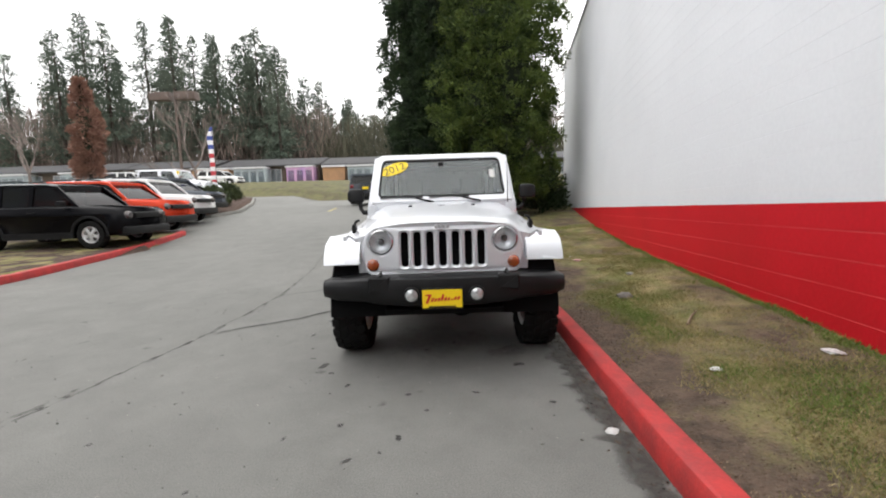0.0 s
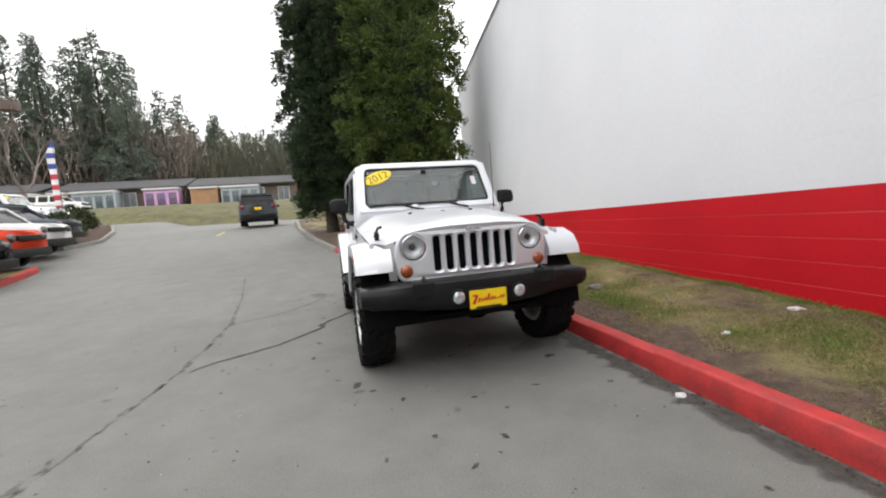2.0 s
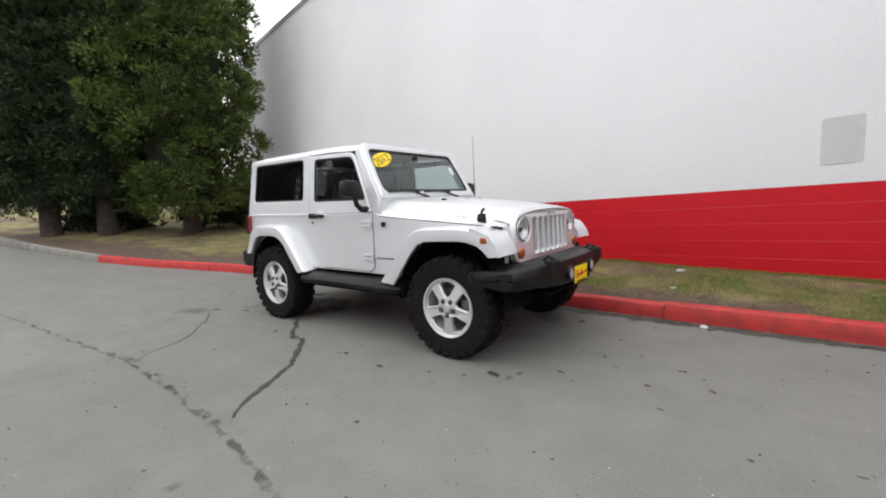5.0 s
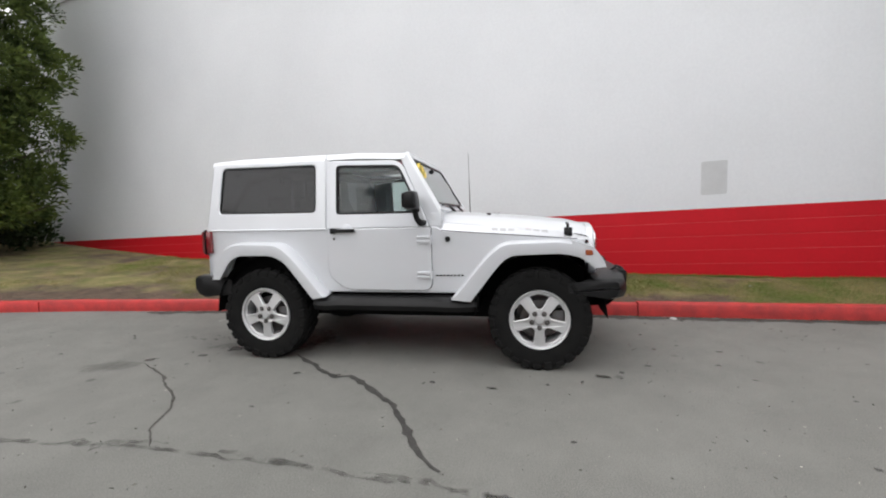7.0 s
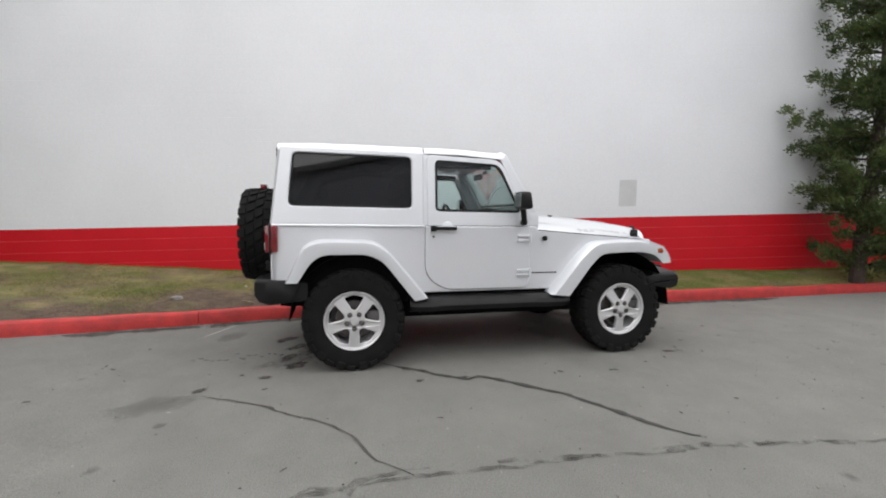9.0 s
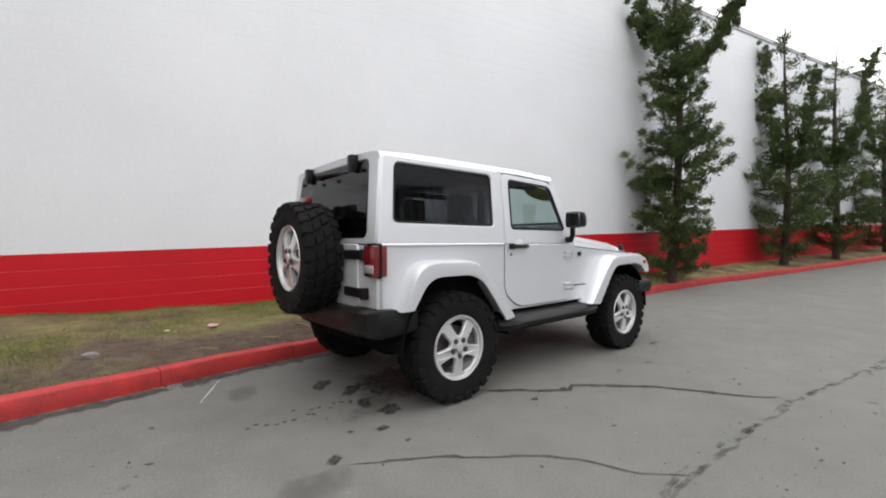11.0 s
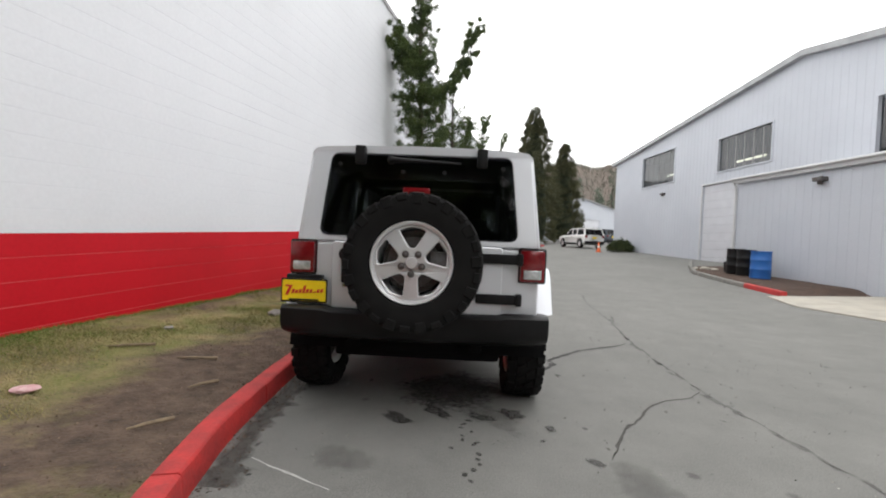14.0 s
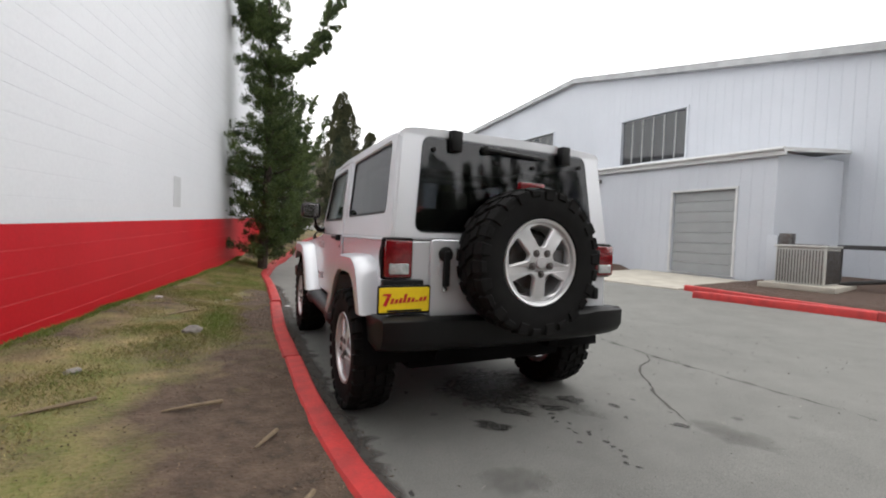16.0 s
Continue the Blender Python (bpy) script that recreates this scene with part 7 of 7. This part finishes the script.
# ---------------------------------------------------------------- other vehicles
PAINTS = {}


def paint(name, c):
    if name not in PAINTS:
        PAINTS[name] = surface(name + "_car_paint", c, tuple(v * 0.9 for v in c), rough=0.25, coat=0.06, scale=2, fine=600, bump=0.02, spec=0.08)
    return PAINTS[name]


CAR_GLASS = glass("car_glass", (0.12, 0.13, 0.14), 1.0)
WHEEL_SMALL = 0.86


def small_suv(at, colour, label, length=4.24, width=1.80, height=1.67, group="", pickup=False):
    """A compact upright car, front towards -y, its middle at the origin."""
    car = thing("parked_car", label, "car", at, group)
    half, L = width / 2, length / 2
    fa, ra = -L + 0.85, L - 0.82
    def arch(yc):
        return [(yc + 0.41 * math.cos(a), 0.34 + 0.41 * math.sin(a)) for a in np.linspace(0.15, math.pi - 0.15, 9)]
    side = [(-L + 0.05, 0.35), (-L, 0.55), (-L + 0.02, 0.80), (-L + 0.10, 0.92), (-L + 0.25, 0.985), (-0.95, 1.06), (L - 0.08, 1.10), (L - 0.02, 0.95), (L, 0.6), (L - 0.04, 0.34)]
    low = [(ra + 0.42, 0.30)] + arch(ra) + [(ra - 0.42, 0.26), (fa + 0.42, 0.26)] + arch(fa) + [(fa - 0.42, 0.30)]
    prof = side + low
    bm = bmesh.new()
    for s in (-1, 1):
        plate(prof, (), half, 0.07, lambda u, v, w, s=s: (s * w, u + 0.10 * (w / half) ** 4 * (1 if u < 0 else -1) * (abs(u) / L) ** 6, v), bm)
    part("body", bm, colour, car, sharp=50)
    part("sill_cladding", loft([[(x, y, z) for x, z in ((-half - 0.012, 0.26), (-half - 0.012, 0.42), (half + 0.012, 0.42), (half + 0.012, 0.26))] for y in (fa + 0.43, ra - 0.43)]), BLACK_PLASTIC, car)
    for s in (-1, 1):
        for yc in (fa, ra):
            a = [(yc + 0.47 * math.cos(t), 0.34 + 0.47 * math.sin(t)) for t in np.linspace(-0.1, math.pi + 0.1, 14)]
            b = [(yc + 0.405 * math.cos(t), 0.34 + 0.405 * math.sin(t)) for t in np.linspace(math.pi + 0.1, -0.1, 14)]
            part("arch_trim", plate(a + b, (), 0.03, 0.008, lambda u, v, w, s=s: (s * (half - 0.015 + w), u, v)), BLACK_PLASTIC, car)
            wh = part("wheel", WHEEL["brake"], None, car, at=pose(s * (half - 0.11), yc, 0.345, 0, 0, 0 if s < 0 else 180) @ Matrix.Scale(WHEEL_SMALL, 4))
            part("tyre", WHEEL["tyre"], None, wh)
            part("rim", WHEEL["rim"], None, wh)
    back = L - 0.10 if not pickup else 0.55
    gh = [(-0.98, 1.04, half - 0.05), (-0.40, 1.56, half - 0.16), (0.0, 1.60, half - 0.17), (back - 0.28, 1.59, half - 0.17), (back, 1.08, half - 0.06)]
    glassy = bmesh.new()
    lowz = 1.05
    secs = []
    for y, z, hw in gh:
        secs.append([(-half + 0.06, y, lowz - 0.02), (-hw, y, max(z, lowz)), (hw, y, max(z, lowz)), (half - 0.06, y, lowz - 0.02)])
    loft(secs, bm=glassy)
    part("glazing", glassy, CAR_GLASS, car, "dark car windows")
    roof = loft([[(-hw - 0.012, y, z - 0.05), (-hw - 0.005, y, z + 0.01), (-hw + 0.1, y, z + 0.045), (hw - 0.1, y, z + 0.045), (hw + 0.005, y, z + 0.01), (hw + 0.012, y, z - 0.05)] for y, z, hw in ((-0.46, 1.54, half - 0.155), (-0.2, 1.585, half - 0.16), (back - 0.6, 1.61, half - 0.165), (back - 0.20, 1.59, half - 0.165))])
    part("roof", roof, colour, car)
    for s in (-1, 1):
        for y0, z0, y1, z1, t in ((-1.0, 1.04, -0.43, 1.56, 0.05), (0.15, 1.05, 0.12, 1.58, 0.05), (0.95, 1.05, 0.92, 1.58, 0.08), (back + 0.01, 1.05, back - 0.27, 1.58, 0.09)):
            if y0 > back + 0.1:
                continue
            part("pillar", loft([[(s * (half - 0.045), y0 - t, z0), (s * (half - 0.045), y0 + t, z0), (s * (half - 0.10), y0 + t, z0), (s * (half - 0.10), y0 - t, z0)], [(s * (half - 0.145), y1 - t, z1), (s * (half - 0.145), y1 + t, z1), (s * (half - 0.2), y1 + t, z1), (s * (half - 0.2), y1 - t, z1)]]), colour, car)
        part("door_mirror", block(s * (half + 0.09) - 0.09, s * (half + 0.09) + 0.09, -0.80, -0.66, 1.05, 1.18, 0.03), BLACK_PLASTIC, car)
        part("headlight", lathe([(0.001, -0.05), (0.07, -0.04), (0.095, 0.0), (0.1, 0.06)], 18, "y", None, (s * (half - 0.28), -L + 0.03, 0.80)), STEEL, car)
        part("tail_light", block(s * (half - 0.17) - 0.1, s * (half - 0.17) + 0.1, L - 0.06, L + 0.012, 0.85, 1.05, 0.02), LENS_RED, car)
        part("door_handle", block(s * half - 0.01 if s > 0 else -half - 0.02, s * half + 0.02 if s > 0 else -half + 0.01, 0.0, 0.2, 0.90, 0.93, 0.006), BLACK_PLASTIC, car)
        if not pickup:
            part("roof_rail", tube([(s * (half - 0.2), -0.2, 1.64), (s * (half - 0.2), 0.6, 1.69), (s * (half - 0.2), back - 0.4, 1.65)], 0.018, 6), BLACK_PLASTIC, car)
    part("front_bumper", block(-half + 0.08, half - 0.08, -L - 0.03, -L + 0.25, 0.30, 0.52, 0.05), BLACK_PLASTIC, car)
    part("rear_bumper", block(-half + 0.08, half - 0.08, L - 0.25, L + 0.04, 0.32, 0.58, 0.05), BLACK_PLASTIC, car)
    part("rear_plate", block(-0.16, 0.16, L - 0.02, L + 0.015, 0.78, 0.92, 0.005), YELLOW, car)
    part("grille", block(-0.45, 0.45, -L - 0.01, -L + 0.08, 0.72, 0.86, 0.02), BLACK_PLASTIC, car)
    return car


BLACK_P, RED_P, WHITE_P, GREY_P = paint("black", (0.004, 0.004, 0.005)), paint("orange_red", (0.55, 0.05, 0.02)), paint("white", (0.75, 0.75, 0.74)), paint("slate_grey", (0.09, 0.1, 0.115))


def park(near_y, nose_x, colour, label):
    x, y = nose_x - 2.12, near_y + 0.9
    z = ground_z(nose_x - 0.9, y) + 0.10
    return small_suv(pose(x, y, z, 0, 0, 90) @ Matrix.Scale(1.07, 4), colour, label, group="parked cars in the lot")


park(7.35, -8.5, BLACK_P, "black compact off-road car parked on the grass verge")
park(9.9, -9.1, RED_P, "orange-red compact off-road car in the parked row")
park(12.5, -9.7, WHITE_P, "white compact off-road car in the parked row")
park(15.0, -10.5, GREY_P, "slate-grey compact off-road car at the row's end")
small_suv(pose(-4.4, 21.6, ground_z(-4.4, 21.6), 1.5, 0, 186), GREY_P, "slate-grey compact car on the road with red tail lights")
small_suv(pose(-24.0, 27.0, ground_z(-24, 27), 0, 0, 90), WHITE_P, "white car parked behind the row")
small_suv(pose(-30.0, 38.0, ground_z(-30, 38) + 0.1, 0, 0, 90), WHITE_P, "white pickup-sized car by the shops", length=5.2, height=1.8)
small_suv(pose(-22.5, 40.0, ground_z(-22.5, 40) + 0.1, 0, 0, 90), WHITE_P, "white car parked before the shops")
small_suv(pose(-10.6, -31.5, ground_z(-10.6, -31.5), 0, 0, 12), WHITE_P, "white estate car stopped on the far road", length=4.8)
small_suv(pose(-15.0, -41.0, ground_z(-15.0, -41), 0, 0, 30), GREY_P, "dark car parked beside the far shed")
small_suv(pose(-19.5, -46.0, ground_z(-19.5, -46), 0, 0, 80), WHITE_P, "white car parked beyond the warehouse")
spare_jeep = copy_thing(JEEP, pose(-13.0, 19.6, ground_z(-14, 19.6) + 0.05, 0, 0, 90))
tagged(spare_jeep, "silver off-road car with a hard top parked in the lot", "car", "parked cars in the lot")

# ---------------------------------------------------------------- small street things
cone_mat = surface("orange_cone", (0.75, 0.14, 0.03), (0.6, 0.1, 0.02), rough=0.5)
tc = thing("traffic_cone", "orange traffic cone with a white band on the road", "cone", pose(-10.0, -24.6, ground_z(-10, -24.6)))
part("cone", lathe([(0.15, 0.03), (0.03, 0.7), (0.02, 0.71), (0.001, 0.71)], 18, "z"), cone_mat, tc)
part("base", block(-0.19, 0.19, -0.19, 0.19, 0, 0.035, 0.01), cone_mat, tc)
part("band", lathe([(0.108, 0.32), (0.085, 0.45), (0.08, 0.45), (0.1, 0.32)], 18, "z", None, (0, 0, 0), 0, True), WHITE_PLASTIC, tc)
sg = thing("sign_post", "small red sign on a wooden post by the kerb", "sign", pose(-4.7, -29.6, ground_z(-4.7, -29.6)))
part("post", block(-0.06, 0.06, -0.06, 0.06, -0.1, 1.7, 0.01), surface("red_post", (0.3, 0.07, 0.05), rough=0.7), sg)
part("board", block(-0.25, 0.25, 0.06, 0.09, 1.25, 1.75, 0.01), surface("red_board", (0.5, 0.06, 0.05), rough=0.5), sg)
part("bar", block(-0.18, 0.18, 0.09, 0.095, 1.45, 1.53, 0.002), WHITE_PLASTIC, sg)
part("bar", block(-0.14, 0.14, 0.09, 0.095, 1.33, 1.39, 0.002), WHITE_PLASTIC, sg)

# feather flag in red, white and blue
fl = thing("feather_flag", "tall feather flag in blue, white and red", "flag", pose(-13.1, 21.2, ground_z(-13.1, 21.2) + 0.12))
part("pole", tube([(0, 0, 0), (0, 0, 3.2), (-0.05, 0, 4.0), (-0.25, 0, 4.35)], [0.02, 0.016, 0.012, 0.008], 6), STEEL, fl)
FLAGS = [surface("flag_blue", (0.05, 0.08, 0.3), rough=0.8), surface("flag_white", (0.75, 0.74, 0.73), rough=0.8), surface("flag_red", (0.5, 0.05, 0.06), rough=0.8)]
for k in range(13):
    z0, z1 = 4.2 - 0.25 * k, 4.2 - 0.25 * (k + 1)
    wd = lambda z: 0.34 * min(1, (4.35 - z) / 0.7) * (0.7 + 0.3 * (z - 0.9) / 3.4) + 0.03
    m = FLAGS[0] if k < 5 and k % 2 == 0 else FLAGS[1] if k % 2 else FLAGS[2]
    part("stripe", loft([[(-wd(z) - 0.0, 0.03 * math.sin(z * 3), z), (0.0, 0.008, z), (0.0, 0.012, z), (-wd(z), 0.03 * math.sin(z * 3) + 0.004, z)] for z in (z0, (z0 + z1) / 2, z1)]), m, fl)

# street lamp with two box heads beyond the lot
LAMP = surface("brown_lamp_steel", (0.1, 0.065, 0.05), (0.07, 0.05, 0.04), rough=0.6)
sl = thing("street_lamp", "tall brown car park lamp with box heads", "street lamp", pose(-27.0, 41.0, ground_z(-27, 41)))
part("pole", tube([(0, 0, 0), (0, 0, 5), (0, 0, 9.8)], [0.16, 0.13, 0.11], 10), LAMP, sl)
for s in (-1, 1):
    part("lamp_head", block(s * 1.3 - 1.0, s * 1.3 + 1.0, -0.5, 0.5, 8.9, 9.7, 0.05), LAMP, sl)

# ---------------------------------------------------------------- low shops beyond the bank
SHINGLE = surface("grey_shingle", (0.07, 0.068, 0.07), (0.045, 0.045, 0.047), rough=0.9, scale=1.5, fine=12, bump=0.5)
CEDAR_WALL = surface("tan_boards", (0.36, 0.2, 0.1), (0.26, 0.15, 0.08), rough=0.8, scale=1, fine=8)
BROWN_WALL = surface("brown_shop_wall", (0.15, 0.11, 0.085), (0.1, 0.08, 0.06), rough=0.85, scale=1, fine=8)
PINK = surface("pink_shop_paint", (0.55, 0.32, 0.45), (0.42, 0.25, 0.5), rough=0.7, scale=0.6)
PALE = surface("pale_shop_paint", (0.33, 0.38, 0.39), (0.26, 0.29, 0.3), rough=0.7, scale=0.6)


def shop(x0, x1, y, bays, label):
    """A low shop: shingled roof over a dark front, with projecting coloured bays and panes."""
    z = ground_z((x0 + x1) / 2, y)
    s = thing("shop", label, "shop", pose(0, y, z))
    part("wall", block(x0, x1, 0, 9, -1.5, 2.8, 0.02), BROWN_WALL, s)
    part("roof", loft([[(x, -1.0, 2.55), (x, -1.0, 2.7), (x, 4.5, 4.1), (x, 10, 2.7), (x, 10, 2.5), (x, 4.5, 3.9)] for x in (x0 - 0.3, x1 + 0.3)]), SHINGLE, s)
    k = x0 + 0.8
    while k < x1 - 1.5:
        win = part("window", block(k, k + 1.5, -0.06, 0.02, 0.4, 2.2, 0.01), TRIM_WHITE, s)
        part("pane", block(k + 0.1, k + 0.7, -0.09, -0.05, 0.5, 2.1, 0.005), GLASS_SHOP, win)
        part("pane", block(k + 0.8, k + 1.4, -0.09, -0.05, 0.5, 2.1, 0.005), GLASS_SHOP, win)
        k += 3.1
    for a, b, m in bays:
        bay = part("bay", block(a, b, -2.2, 0, -1.4, 2.2, 0.02), m, s)
        part("bay_roof", block(a - 0.1, b + 0.1, -2.4, 0.1, 2.2, 2.42, 0.03), TRIM_WHITE, bay)
        n = max(2, int((b - a) / 1.0))
        for i in range(n):
            if m is not CEDAR_WALL:
                part("pane", block(a + (b - a) * (i + 0.15) / n, a + (b - a) * (i + 0.85) / n, -2.24, -2.19, 0.0, 1.8, 0.005), GLASS_SHOP, bay)
    return s


shop(-88, -66, 57, [(-84, -80, PINK), (-73, -69, PALE)], "low brown shop under a grey shingle roof")
shop(-65, -45, 57, [(-62, -57, PALE), (-52, -49, PALE)], "low shop with white-trimmed windows and a long roof")
shop(-44, -32.5, 57, [(-41.5, -36.5, PALE), (-34, -32, CEDAR_WALL)], "low shop with tall white window frames")
shop(-31.5, -17.5, 58, [(-31, -29.6, CEDAR_WALL), (-28.8, -24.5, PALE), (-21.5, -17.8, PINK)], "low dark shop with a pink and lilac front")
shop(-16.5, -4, 57, [(-16.2, -13.2, CEDAR_WALL), (-12.8, -8.5, PALE)], "low shop with tan boards and a pale glazed front")
shop(-3, 22, 58, [(0, 4, CEDAR_WALL), (8, 12, PALE)], "low brown shop at the end of the row")

# far white shed and red-roofed shed down the road
fs = thing("far_shed", "white metal shed with a wide door down the road", "shed", pose(-19.0, -62, ground_z(-19, -62), 0, 0, 10))
part("wall", plate([(-6, -0.5), (6, -0.5), (6, 5.0), (0, 6.6), (-6, 5.0)], [[(-3, 0), (2.5, 0), (2.5, 3.4), (-3, 3.4)]], 9.0, 0.0, lambda u, v, w: (u, -9 + w, v)), SIDING, fs)
part("door", block(-3, 2.5, -0.2, -0.1, 0, 3.4, 0.01), ROLLER_LIGHT, fs)
part("roof", loft([[(-6.3, y, 4.9), (0, y, 6.6), (6.3, y, 4.9), (6.3, y, 5.0), (0, y, 6.75), (-6.3, y, 5.0)] for y in (-9.3, 0.3)]), MEMBRANE, fs)
rs_ = thing("far_shed", "low shed with a red roof in the distance", "shed", pose(-31.0, -80, ground_z(-31, -80)))
part("wall", block(-5, 5, -4, 4, -0.5, 3.0, 0.02), SIDING, rs_)
part("roof", loft([[(x, -4.4, 2.9), (x, 0, 4.6), (x, 4.4, 2.9), (x, 4.4, 3.05), (x, 0, 4.8), (x, -4.4, 3.05)] for x in (-5.3, 5.3)]), surface("red_roof", (0.45, 0.12, 0.09), rough=0.7), rs_)
# centre line on the road beyond
bm = plate([(-5.72, 17.2), (-5.60, 17.2), (-5.60, 18.8), (-5.72, 18.8)], (), 0.004, 0.001, lambda u, v, w: (u, v, ground_z(u, v) + 0.004 + w))
part("lane_dash", bm, surface("yellow_line_paint", (0.42, 0.34, 0.12), (0.33, 0.28, 0.12), rough=0.8), GROUND)
